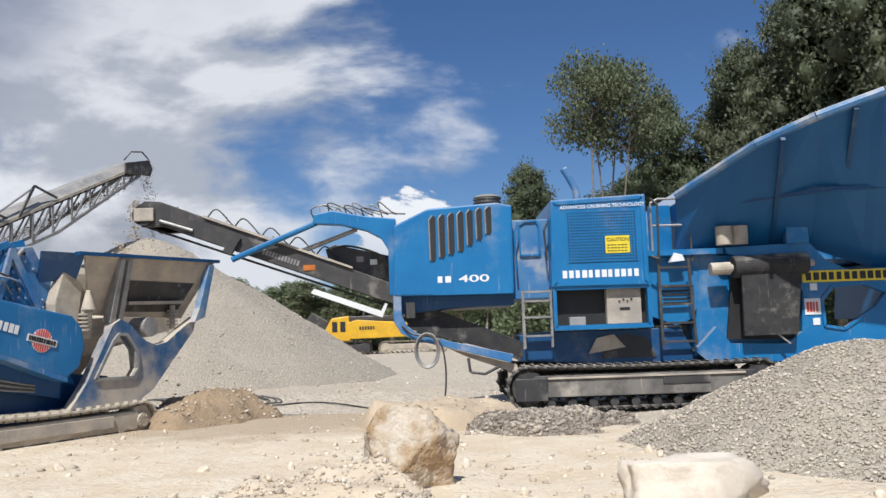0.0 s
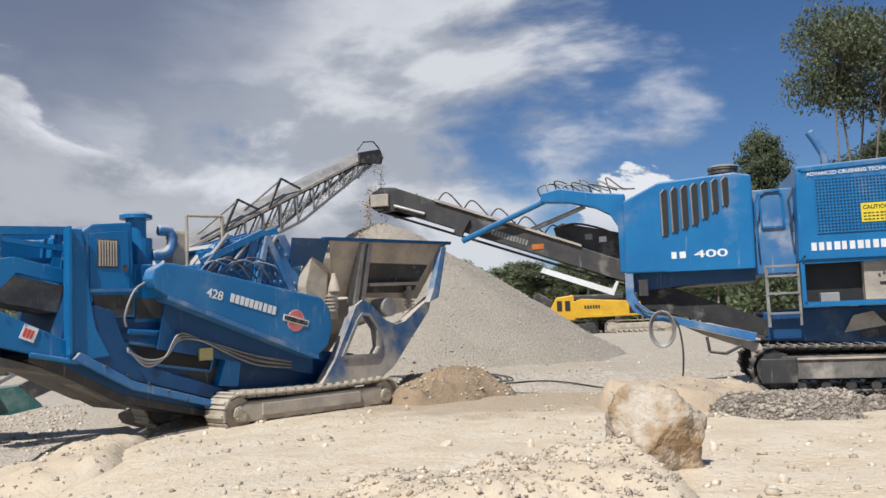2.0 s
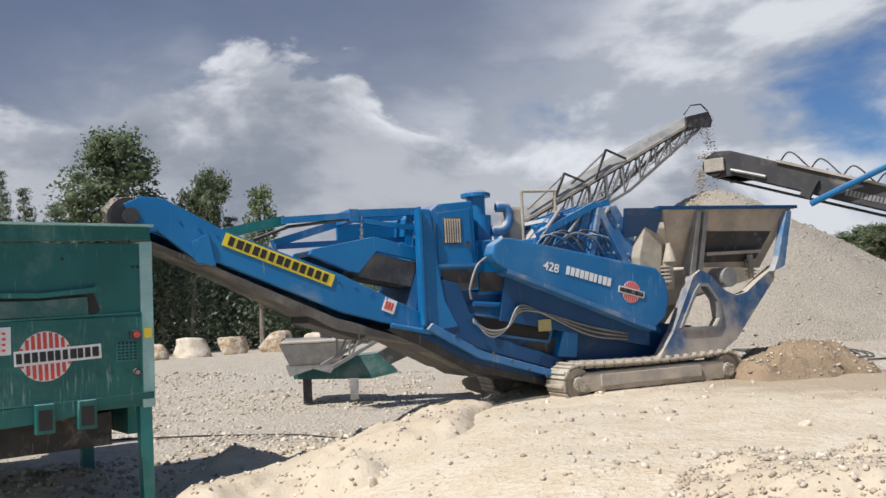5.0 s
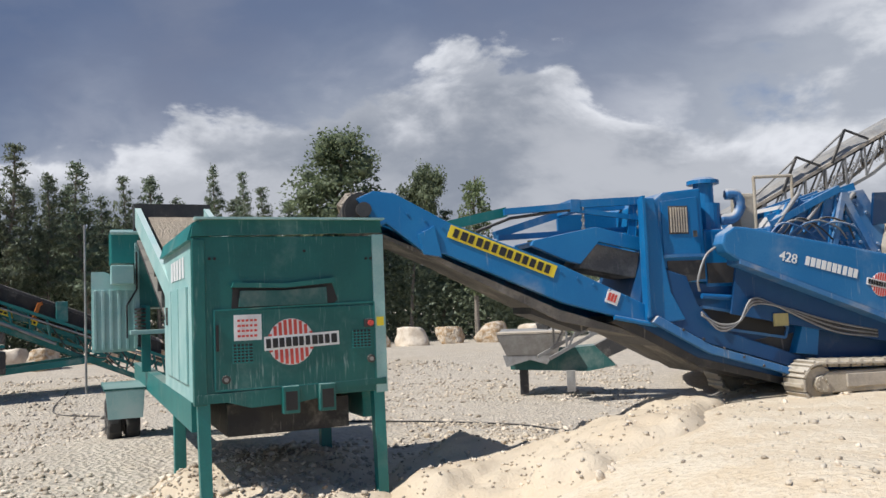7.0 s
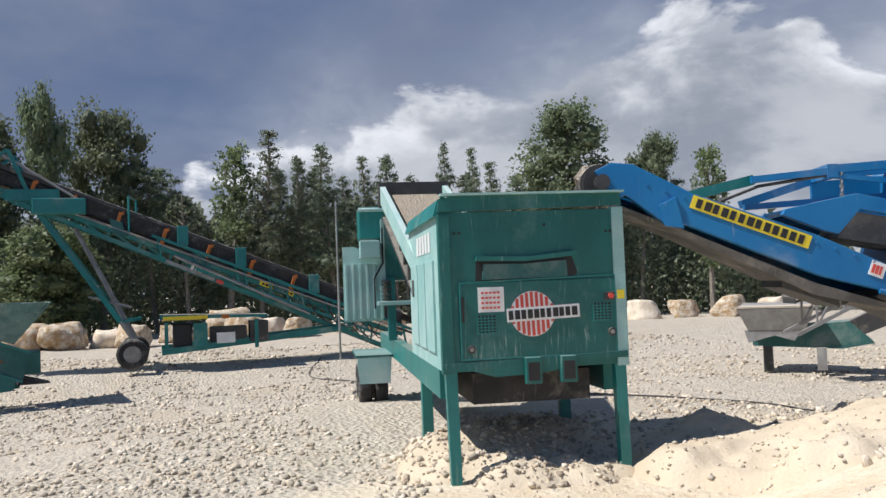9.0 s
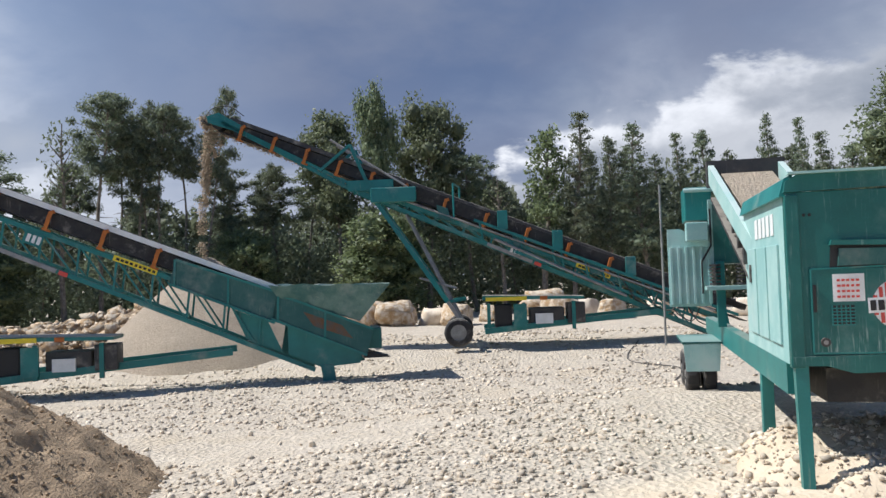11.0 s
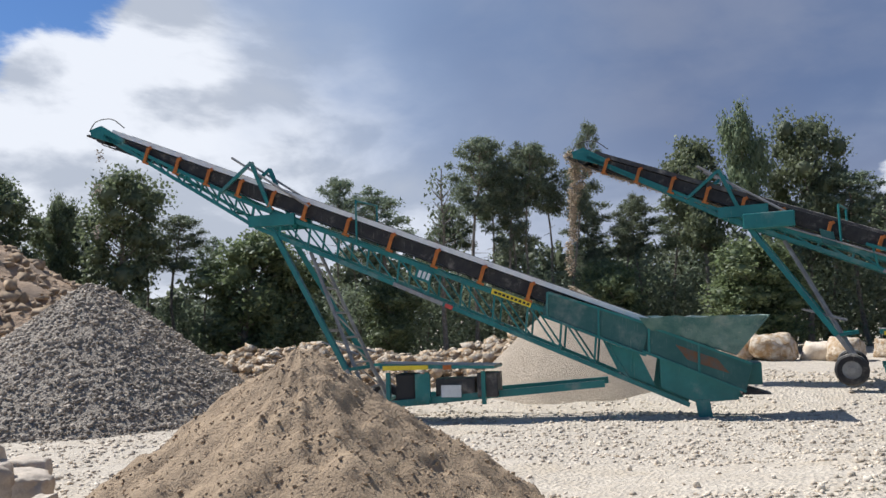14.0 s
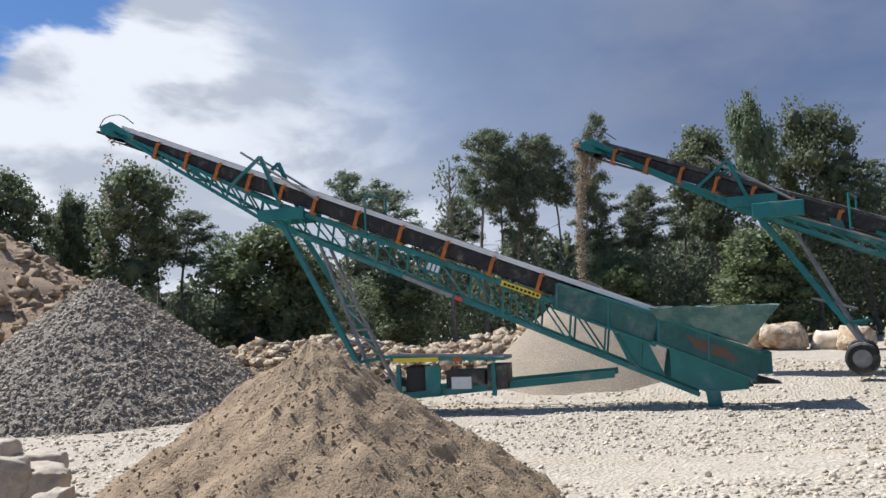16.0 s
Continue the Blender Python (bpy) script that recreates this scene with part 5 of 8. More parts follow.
# ---- wheeled screen ----
def make_screen():
    c = thing("mobile_screen", "worn teal wheeled screening plant with a square feed hopper", "screener", pose(-9.77, 3.88, 0.42, 0, 0, 74.5))
    W = 2.29
    front = part("hopper_front", box(0, W, 0.0, 0.10, 1.36, 3.28, bevel=0.012), TEAL_WORN, c, "streaked and scratched teal hopper front")
    part("corner_post", box(-0.015, 0.13, -0.02, 0.12, 1.34, 3.25, bevel=0.01), TEAL_WORN, front)
    part("corner_post", box(W - 0.13, W + 0.02, -0.02, 0.12, 1.34, 3.30, bevel=0.01), TEAL_PALE, front)
    part("lower_apron", prism([(0.0, 1.36), (0.35, 1.36), (0.62, 1.28), (1.2, 1.30), (1.6, 1.36), (1.75, 1.44), (W, 1.44), (W, 1.52), (0, 1.46)], -0.03, 0.0), TEAL_WORN, front)
    door = part("engine_door", box(0.22, 2.16, -0.022, 0.0, 1.50, 2.42, bevel=0.008), TEAL_WORN, front)
    part("door_edge", ring([(0.22, 1.50), (0.22, 2.42), (2.16, 2.46), (2.16, 1.50)], 0.018, -0.028, -0.02), TEAL, door)
    # the slot is not cut: its shade is a flat black sheet
    slot = part("pull_slot", prism([(0.42, 2.42), (0.44, 2.70), (1.05, 2.68), (1.62, 2.74), (1.70, 2.50), (1.62, 2.44)], -0.012, 0.002), BLACK, front, "dark recessed slot in the hopper front")
    part("slot_lip", prism([(0.42, 2.68), (0.44, 2.735), (1.05, 2.715), (1.66, 2.77), (1.66, 2.71), (1.05, 2.66)], -0.08, 0.0), TEAL_WORN, slot)
    part("slot_plate", prism([(0.50, 2.45), (0.52, 2.64), (1.02, 2.63), (1.55, 2.66), (1.56, 2.46)], -0.05, -0.012), TEAL_GRIMY, slot)
    notice = part("notice", box(0.44, 0.76, -0.032, -0.022, 2.06, 2.36), WHITE, door, "white notice with red print")
    for k in range(4):
        print_marks("notice_print", bars(0.48, 0.72, 2.10 + 0.06 * k, 2.125 + 0.06 * k, -0.033, 5, k), RED, notice)
    disc_logo(door, 1.107, 2.02, -0.026, 0.275, 0.91, -2, 0.135)
    for x0, z0 in ((0.42, 1.80), (1.87, 1.90)):
        g = part("vent", box(x0, x0 + 0.23, -0.026, -0.02, z0, z0 + 0.22), BLACK, door, "small slotted vent")
        for k in range(6):
            part("vent_bar", box(x0 - 0.005, x0 + 0.235, -0.034, -0.024, z0 + 0.036 * k, z0 + 0.013 + 0.036 * k), TEAL, g)
        for k in range(5):
            part("vent_bar", box(x0 + 0.045 * k, x0 + 0.011 + 0.045 * k, -0.032, -0.024, z0, z0 + 0.22), TEAL, g)
    for x, zz in ((0.34, 1.62), (2.10, 1.76)):
        part("door_lock", rod((x, -0.02, zz), (x, -0.05, zz), 0.05, sides=16), DARK, door)
        part("lock_core", rod((x, -0.048, zz), (x, -0.056, zz), 0.025, sides=12), GREY, door)
    part("hinge_bar", box(0.235, 0.265, -0.045, -0.02, 1.95, 2.25), BLACK, door)
    part("lamp", rod((2.10, -0.02, 2.20), (2.10, -0.07, 2.20), 0.035, sides=14), RED, door)
    part("lamp_base", box(2.02, 2.15, -0.04, -0.02, 2.15, 2.25, bevel=0.01), DARK, door)
    part("yellow_tag", box(2.19, 2.28, -0.03, -0.02, 2.16, 2.27), LIME, front)
    for x in (0.98, 1.42):
        pocket = part("fork_pocket", box(x, x + 0.20, -0.10, 0.02, 1.18, 1.50, bevel=0.012), TEAL_WORN, front)
        # black sheet stands for the shade inside the pocket
        part("pocket_hole", box(x + 0.03, x + 0.17, -0.104, -0.09, 1.22, 1.44), BLACK, pocket)
    for x, zz in ((0.18, 3.02), (0.24, 3.02), (2.08, 3.0), (2.14, 3.0), (1.3, 3.1)):
        # black discs stand for the dark of the holes
        part("bolt_hole", rod((x, -0.002, zz), (x, -0.012, zz), 0.018, sides=8), BLACK, front)
    # rim, sides and the load
    rim = part("hopper_rim", prism([(-0.02, 3.28), (0.0, 3.40), (0.12, 3.47), (W - 0.02, 3.50), (W, 3.32)], -0.03, 0.05), TEAL_WORN, c)
    part("rim_flange", box(0.02, W + 0.02, -0.10, 0.06, 3.475, 3.50), TEAL_PALE, rim)
    # the sunlit side gets a paler teal than the front
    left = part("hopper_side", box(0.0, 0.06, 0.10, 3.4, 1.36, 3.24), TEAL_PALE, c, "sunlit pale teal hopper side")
    part("side_rim", prism([(-0.06, 3.24), (0.06, 3.24), (0.10, 3.50), (0.0, 3.44)], 0.05, 3.4), TEAL, left)
    part("hopper_side", box(W - 0.06, W, 0.10, 3.4, 1.36, 3.28), TEAL_WORN, c)
    part("hopper_back", box(0.06, W - 0.06, 3.34, 3.4, 1.36, 3.0), TEAL_WORN, c)
    for y in (0.9, 1.75, 2.6):
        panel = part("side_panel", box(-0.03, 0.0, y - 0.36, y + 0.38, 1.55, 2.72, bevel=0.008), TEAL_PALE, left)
    marks = print_marks("name_marks", bars(0, 1.6, 0, 0.26, 0, 5, 6), WHITE, left)
    marks.matrix_local = pose(-0.006, 2.3, 2.84, 0, 0, -90)
    print_marks("hopper_load", box(0.08, W - 0.08, 0.12, 3.3, 2.6, 2.95), SAND, c)
    # legs
    for x in (0.02, W - 0.16):
        leg = part("leg", loft([[(x + d, 0.0, 1.36), (x + 0.14 + d, 0.0, 1.36), (x + 0.14 + d, 0.14, 1.36), (x + d, 0.14, 1.36)] if zz else [(x + 0.04, -0.02, -0.6), (x + 0.16, -0.02, -0.6), (x + 0.16, 0.12, -0.6), (x + 0.04, 0.12, -0.6)] for d, zz in ((0, 0), (0, 1))]), TEAL, c)
        part("leg", box(x, x + 0.16, 2.5, 2.66, -0.1, 1.4, bevel=0.01), TEAL, c)
    part("leg_foot", box(-0.06, 0.24, 2.44, 2.74, -0.12, 0.02), DUSTY, c)
    part("chassis_rail", prism([(0.0, 1.36), (0.0, 1.0), (0.18, 1.0), (0.18, 1.36)], 0.4, 10.5), TEAL, c)
    part("chassis_rail", prism([(W - 0.18, 1.36), (W - 0.18, 1.0), (W, 1.0), (W, 1.36)], 0.4, 10.5), TEAL, c)
    part("belly_belt", box(0.4, W - 0.4, 0.3, 6, 0.92, 1.3), RUBBER, c)
    # rising feed conveyor with its load of sand
    def sloped(x0, x1, z_low, z_high, y0=2.4, y1=6.1, t=0.34):
        return loft([[(x0, y0, z_low), (x1, y0, z_low), (x1, y0, z_low + t), (x0, y0, z_low + t)], [(x0 - 0.25, y1, z_high), (x1 - 0.25, y1, z_high), (x1 - 0.25, y1, z_high + t), (x0 - 0.25, y1, z_high + t)]])
    # cheeks are painted paler to carry their sunlight
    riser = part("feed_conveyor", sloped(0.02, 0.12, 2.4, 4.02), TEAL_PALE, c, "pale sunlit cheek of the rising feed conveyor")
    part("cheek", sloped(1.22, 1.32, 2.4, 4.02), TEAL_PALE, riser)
    part("belt", sloped(0.14, 1.2, 2.42, 4.02, t=0.06), RUBBER, riser)
    part("sand_load", sloped(0.24, 1.12, 2.52, 4.1, t=0.10), PILE_SAND, riser, "layer of tan sand on the belt")
    part("under_belt", sloped(0.05, 1.28, 1.9, 3.7, t=0.06), RUBBER, riser)
    part("head_guard", box(-0.25, 1.09, 6.05, 6.3, 3.95, 4.42), DARK, riser)
    for k in range(6):
        part("idler_bracket", box(-0.05, 0.02, 2.6 + 0.6 * k, 2.72 + 0.6 * k, 2.25 + 0.26 * k, 2.5 + 0.26 * k), DARK, riser)
    # screen box, its catwalk and mast
    sb = part("screen_box", box(-0.15, 2.2, 6.8, 10.2, 2.55, 3.75, bevel=0.03), TEAL_WORN, c)
    part("box_flange", box(-0.19, 2.24, 6.76, 6.82, 3.68, 3.78), TEAL_PALE, sb)
    for k in range(4):
        part("box_rib", box(-0.19, -0.12, 6.8 + 0.85 * k, 6.9 + 0.85 * k, 2.5, 3.78), TEAL_PALE, sb)
    for x in (-0.12, 0.35):
        coil = bmesh.new()
        for k in range(6):
            rod((x, 6.72, 2.16 + 0.07 * k), (x, 6.72, 2.195 + 0.07 * k), 0.10, coil, 14)
        part("spring", coil, DARK, sb, "dark coil spring under the screen box")
    part("spring_seat", box(-0.3, 0.55, 6.55, 6.9, 2.06, 2.14, bevel=0.01), TEAL_PALE, sb)
    part("drive_pulley", rod((-0.30, 7.4, 3.1), (-0.18, 7.4, 3.1), 0.32, sides=22), DARK, sb)
    part("side_post", box(-0.1, 0.06, 6.72, 6.86, 1.36, 2.6, bevel=0.01), TEAL, sb)
    part("grease_line", pipe([(-0.17, 6.74, 3.6), (-0.17, 6.74, 2.9), (-0.35, 6.72, 2.6), (-0.35, 6.72, 2.0)], 0.018), BLACK, sb)
    part("side_chute", prism([(-0.95, 1.75), (-0.95, 3.25), (-0.72, 3.25), (-0.18, 3.0), (-0.18, 1.75)], 7.0, 7.1), TEAL_PALE, sb)
    part("chute_guard", box(-0.92, -0.2, 6.95, 7.0, 1.8, 2.9), TEAL_PALE, sb)
    part("motor_box", box(-0.62, -0.22, 6.6, 6.95, 3.0, 3.35, bevel=0.02), TEAL_PALE, sb)
    part("upper_box", box(-0.6, -0.1, 7.0, 8.0, 3.4, 4.05, bevel=0.02), TEAL, sb)
    for k in range(6):
        part("chute_rib", box(-0.92 + 0.14 * k, -0.86 + 0.14 * k, 6.92, 6.96, 1.8, 2.9, bevel=0.01), TEAL_PALE, sb)
    part("mast", rod((-1.05, 7.2, 1.0), (-1.05, 7.2, 4.15), 0.022), GREY, c)
    part("cross_tube", rod((-0.62, 6.9, 3.98), (0.1, 6.9, 3.98), 0.04), TEAL_PALE, sb)
    # axle
    guard = part("mudguard", prism([(-0.72, 1.02), (-0.68, 0.48), (-0.06, 0.48), (-0.02, 1.02)], 7.2, 7.3), TEAL_PALE, c)
    part("guard_top", box(-0.74, 0.0, 7.2, 9.2, 1.0, 1.05), TEAL_WORN, guard)
    for y in (7.8, 8.9):
        for x in (-0.55, -0.22):
            tyre(c, x, y, 0.38, 0.40, 0.26, axis="x")
    return c


def tyre(parent, x, y, z, r, w, axis="y"):
    """A tyre with rounded shoulders and tread, and its rim."""
    bm = bmesh.new()
    rings = []
    n = 28
    for k in range(n):
        a = 2 * math.pi * k / n
        prof = [(0.55, -0.5), (0.85, -0.5), (0.97, -0.38), (1.0 - 0.02 * (k % 2), -0.2), (1.0 - 0.02 * (k % 2), 0.2), (0.97, 0.38), (0.85, 0.5), (0.55, 0.5)]
        rings.append([(q * r * math.cos(a), p * w, q * r * math.sin(a)) for q, p in prof])
    rows = [[bm.verts.new(p) for p in ring_] for ring_ in rings]
    for i in range(n):
        for j in range(8):
            bm.faces.new((rows[i][j], rows[(i + 1) % n][j], rows[(i + 1) % n][(j + 1) % 8], rows[i][(j + 1) % 8]))
    bmesh.ops.recalc_face_normals(bm, faces=bm.faces[:])
    wheel = part("wheel", bm, RUBBER, parent, "black rubber tyre")
    wheel.matrix_local = pose(x, y, z, 0, 0, 90 if axis == "x" else 0)
    disc = rod((0, -w * 0.35, 0), (0, w * 0.35, 0), r * 0.57, sides=20)
    rod((0, -w * 0.5, 0), (0, w * 0.5, 0), r * 0.2, disc, 12)
    part("rim", disc, GREY, wheel)


make_screen()


# ---- stacking conveyors ----
def make_stacker(foot, head, belt0, ground, label, colours, lower0=0.1, hopper=True, wrapped=False):
    """A lattice boom on a wheeled undercarriage. Local x runs from the foot to the head, +y is the side towards the yard."""
    d = Vector((head[0] - foot[0], head[1] - foot[1], 0))
    L = d.length
    c = thing("stacking_conveyor", label, "conveyor", pose(foot[0], foot[1], 0, 0, 0, math.degrees(math.atan2(d.y, d.x))), group="stacking conveyors")
    paint, pale = colours
    m = 0.402

    def belt(x):
        return belt0 + m * x

    def upper(x):
        return belt(x) - 0.78

    def lower(x):
        return min(lower0 + 0.44 * x, 9e9) if x < 13.8 else lower0 + 0.44 * 13.8 + (belt(L) - 0.38 - lower0 - 0.44 * 13.8) * (x - 13.8) / (L - 0.3 - 13.8)

    for y in (0.6, -0.6):
        boom = part("upper_chord", beam((1.0, y, upper(1.0)), (13.8, y, upper(13.8)), 0.09, 0.13), paint, c)
        part("upper_chord", beam((13.8, y, upper(13.8)), (L - 0.2, y, belt(L - 0.2) - 0.22), 0.08, 0.11), paint, c)
        part("lower_chord", beam((0.6, y, lower(0.6)), (13.8, y, lower(13.8)), 0.09, 0.13), paint, c)
        part("lower_chord", beam((13.8, y, lower(13.8)), (L - 0.3, y, lower(L - 0.3)), 0.08, 0.11), paint, c)

        def top(x):
            return upper(x) if x < 13.8 else upper(13.8) + (belt(L - 0.2) - 0.22 - upper(13.8)) * (x - 13.8) / (L - 0.2 - 13.8)
        x, k = 2.2, 0
        while x < L - 0.9:
            step = 0.98 if x < 13.5 else 0.62
            part("lattice_post", beam((x, y, lower(x)), (x - 0.12, y, top(x - 0.12)), 0.05, 0.06), paint, c)
            part("lattice_brace", beam((x, y, lower(x)), (x + step - 0.12, y, top(x + step - 0.12)), 0.045, 0.05), paint, c)
            x += step
            k += 1
        # white near rail on the uncovered boom stands for its sunlit belt edge
        part("belt_rail", beam((1.2, y * 0.9, belt(1.2) + 0.02), (L - 0.5, y * 0.9, belt(L - 0.5) + 0.02), 0.10, 0.15), WHITE if y > 0 and not wrapped else DARK, c)
    for k in range(10):
        x = 2.5 + (L - 4) * k / 9
        part("cross_tie", beam((x, -0.6, lower(x) + 0.02), (x, 0.6, lower(x) + 0.02), 0.06, 0.06), paint, c)
    belt_part = part("belt", loft([[(x, -0.52, belt(x)), (x, -0.25, belt(x) - 0.16), (x, 0.25, belt(x) - 0.16), (x, 0.52, belt(x)), (x, 0.52, belt(x) - 0.02), (x, 0.25, belt(x) - 0.19), (x, -0.25, belt(x) - 0.19), (x, -0.52, belt(x) - 0.02)] for x in (0.2, L * 0.5, L)]), RUBBER, c)
    part("return_belt", loft([[(x, -0.45, belt(x) - 0.55), (x, 0.45, belt(x) - 0.55), (x, 0.45, belt(x) - 0.58), (x, -0.45, belt(x) - 0.58)] for x in (0.2, L)]), RUBBER, belt_part)
    part("side_skirt", loft([[(x, 0.50, belt(x) - 0.10), (x, 0.53, belt(x) - 0.10), (x, 0.53, belt(x) - 0.52), (x, 0.50, belt(x) - 0.52)] for x in (4.0, L - 0.6)]), RUBBER, belt_part)
    idler = bmesh.new()
    beam((0.12, 0.68, -0.58), (-0.03, 0.66, -0.12), 0.06, 0.11, idler)
    beam((0.20, 0.68, -0.56), (-0.02, 0.68, -0.66), 0.05, 0.07, idler)
    beam((-0.03, 0.66, -0.14), (-0.13, 0.64, -0.10), 0.05, 0.10, idler)
    beam((0, 0.62, -0.10), (0, 0.3, -0.24), 0.04, 0.06, idler)
    me = link_mesh("idler_bracket", idler, ORANGE)
    x = 4.9
    while x < L - 0.8:
        shared("idler_bracket", me, c, pose(x, 0, belt(x)))
        x += 1.42 if x < 12 else 1.15
    # head
    hd = part("head_drum", rod((L - 0.05, -0.55, belt(L) - 0.28), (L - 0.05, 0.55, belt(L) - 0.28), 0.25, sides=20), RUBBER, c)
    part("head_plate", prism([(L - 1.0, belt(L - 1.0) - 0.10), (L - 0.1, belt(L) + 0.06), (L + 0.35, belt(L) - 0.06), (L + 0.3, belt(L) - 0.3), (L - 0.9, belt(L) - 0.72)], 0.56, 0.64, bevel=0.01), paint, c)
    part("head_plate", prism([(L - 1.0, belt(L - 1.0) - 0.10), (L - 0.1, belt(L) + 0.06), (L + 0.35, belt(L) - 0.06), (L + 0.3, belt(L) - 0.3), (L - 0.9, belt(L) - 0.72)], -0.64, -0.56, bevel=0.01), paint, c)
    part("belt_scraper", beam((L + 0.3, -0.5, belt(L) - 0.35), (L + 0.55, 0.5, belt(L) - 0.2), 0.10, 0.06), DARK, hd)
    hose([(L - 1.0, 0.6, belt(L) - 0.1), (L - 0.5, 0.62, belt(L) + 0.25), (L + 0.1, 0.62, belt(L) + 0.22), (L + 0.4, 0.6, belt(L) - 0.1)], 0.018, DARK, c)
    # fold hinge with its rams
    for y in (0.66, -0.66):
        hinge = part("hinge_tower", beam((13.2, y, upper(13.2)), (13.9, y, belt(13.9) + 0.62), 0.10, 0.12), paint, c)
        part("hinge_leg", beam((13.9, y, belt(13.9) + 0.62), (15.0, y, belt(15.0) - 0.7), 0.09, 0.10), paint, hinge)
        part("ram", rod((14.6, y, belt(14.6) + 0.55), (11.9, y, belt(11.9) - 0.15), 0.04), GREY, hinge)
        part("hinge_block", box(12.4, 14.0, y - 0.06, y + 0.06, lower(13.2) + 0.25, lower(13.2) + 0.62), paint, hinge)
    part("hoop", pipe([(10.3, 0.7, upper(10.3)), (10.3, 0.7, belt(10.3) + 0.55), (10.1, -0.7, belt(10.3) + 0.55), (10.1, -0.7, upper(10.3))], 0.035), paint, c)
    # legs and undercarriage
    ax = 9.9
    for y in (0.62, -0.62):
        leg = part("leg", beam((13.1, y, lower(13.1)), (10.6, y * 1.7, ground + 1.55), 0.12, 0.16), paint, c)
        part("inner_leg", rod((12.0, y * 0.6, lower(12.0) - 0.1), (ax + 0.1, y * 1.4, ground + 0.55), 0.06), GREY, leg)
        part("leg_foot", beam((10.6, y * 1.7, ground + 1.55), (ax, y * 1.9, ground + 0.45), 0.10, 0.12), GREY, leg)
        part("leg_tie", beam((10.6, y * 1.7, ground + 1.55), (10.0, y * 1.1, ground + 1.62), 0.08, 0.10), paint, leg)
        part("leg_brace", rod((11.6, y * 0.9, ground + 2.4), (10.3, y * 1.3, ground + 2.0), 0.03), GREY, leg)
    for k in range(6):
        f = (k + 0.5) / 6
        x, z, y = 12.0 + (ax + 0.1 - 12.0) * f, lower(12.0) - 0.1 + (ground + 0.55 - lower(12.0) + 0.1) * f, 0.37 + 0.5 * f
        part("leg_rung", rod((x, -y, z), (x, y, z), 0.035, sides=8), GREY, c)
        if k < 5:
            part("leg_diagonal", rod((x, y, z), (12.0 + (ax + 0.1 - 12.0) * (f + 1 / 6), -y, z + (ground + 0.55 - lower(12.0) + 0.1) / 6), 0.028, sides=8), GREY, c)
    part("leg_cross", beam((11.4, -0.9, ground + 2.75), (11.4, 0.9, ground + 2.75), 0.08, 0.10), GREY, c)
    part("axle", rod((ax, -1.5, ground + 0.5), (ax, 1.5, ground + 0.5), 0.08), paint, c)
    for y in (1.45, -1.45):
        tyre(c, ax + 0.35, y, ground + 0.5, 0.5, 0.34)
    stand = part("engine_stand", beam((9.35, 1.3, ground + 0.5), (2.9, 0.7, ground + 1.0), 0.12, 0.20), paint, c)
    part("stand_rail", beam((9.35, -1.3, ground + 0.5), (2.9, -0.7, ground + 1.0), 0.12, 0.20), paint, stand)
    for x in (9.2, 8.0, 6.3):
        part("stand_post", box(x - 0.06, x + 0.06, 1.2, 1.32, ground + 0.5, ground + 1.45), paint, stand)
    part("stand_panel", box(7.9, 8.35, 1.25, 1.34, ground + 0.6, ground + 1.4), paint, stand)
    part("stand_roof", prism([(5.95, ground + 1.52), (5.95, ground + 1.6), (9.4, ground + 1.72), (9.4, ground + 1.58)], 0.2, 1.45), paint, stand)
    part("roof_dust", prism([(5.95, ground + 1.604), (5.95, ground + 1.62), (9.4, ground + 1.74), (9.4, ground + 1.724)], 0.22, 1.42), DUSTY, stand)
    part("engine", box(6.6, 7.8, 0.4, 1.1, ground + 0.6, ground + 1.25, bevel=0.05), DARK, stand)
    part("engine", box(8.4, 9.0, 0.5, 1.2, ground + 0.6, ground + 1.40, bevel=0.06), BLACK, stand)
    part("tank", box(5.9, 6.5, 0.5, 1.25, ground + 0.7, ground + 1.4, bevel=0.03), DARK, stand)
    part("white_box", box(7.0, 7.6, 1.1, 1.2, ground + 0.7, ground + 1.05), WHITE, stand)
    tag = part("phone_tag", box(7.9, 9.3, 1.455, 1.47, ground + 1.53, ground + 1.66), LIME, stand)
    part("roof_tag", box(7.2, 7.45, 1.455, 1.47, ground + 1.52, ground + 1.65), ORANGE, stand)
    # stickers on the near chords
    s1 = part("phone_tag", box(0, 1.25, 0, 0.01, 0, 0.16), LIME, c, "yellow sticker on the lattice")
    s1.matrix_local = pose(4.95, 0.66, upper(4.95) - 0.06, 0, math.degrees(-math.atan(m)), 0)
    marks = print_marks("tag_marks", bars(0.05, 1.2, 0.04, 0.11, 0.014, 9, 4), BLACK, s1)
    s2 = part("name_board", box(0, 0.52, 0, 0.012, -0.02, 0.34), paint, c)
    s2.matrix_local = pose(8.0, 0.66, upper(8.0) - 0.42, 0, math.degrees(-math.atan(m)), 0)
    print_marks("board_marks", bars(0.05, 0.48, 0.05, 0.27, 0.016, 3, 4), WHITE, s2)
    s3 = part("chord_strip", box(0, 1.7, 0, 0.012, -0.07, 0.05), GREY, c)
    s3.matrix_local = pose(7.6, 0.66, lower(7.6), 0, math.degrees(-math.atan(0.44)), 0)
    s4 = part("chord_strip", box(0, 0.25, 0, 0.012, -0.07, 0.05), RED, c)
    s4.matrix_local = pose(7.3, 0.66, lower(7.3), 0, math.degrees(-math.atan(0.44)), 0)
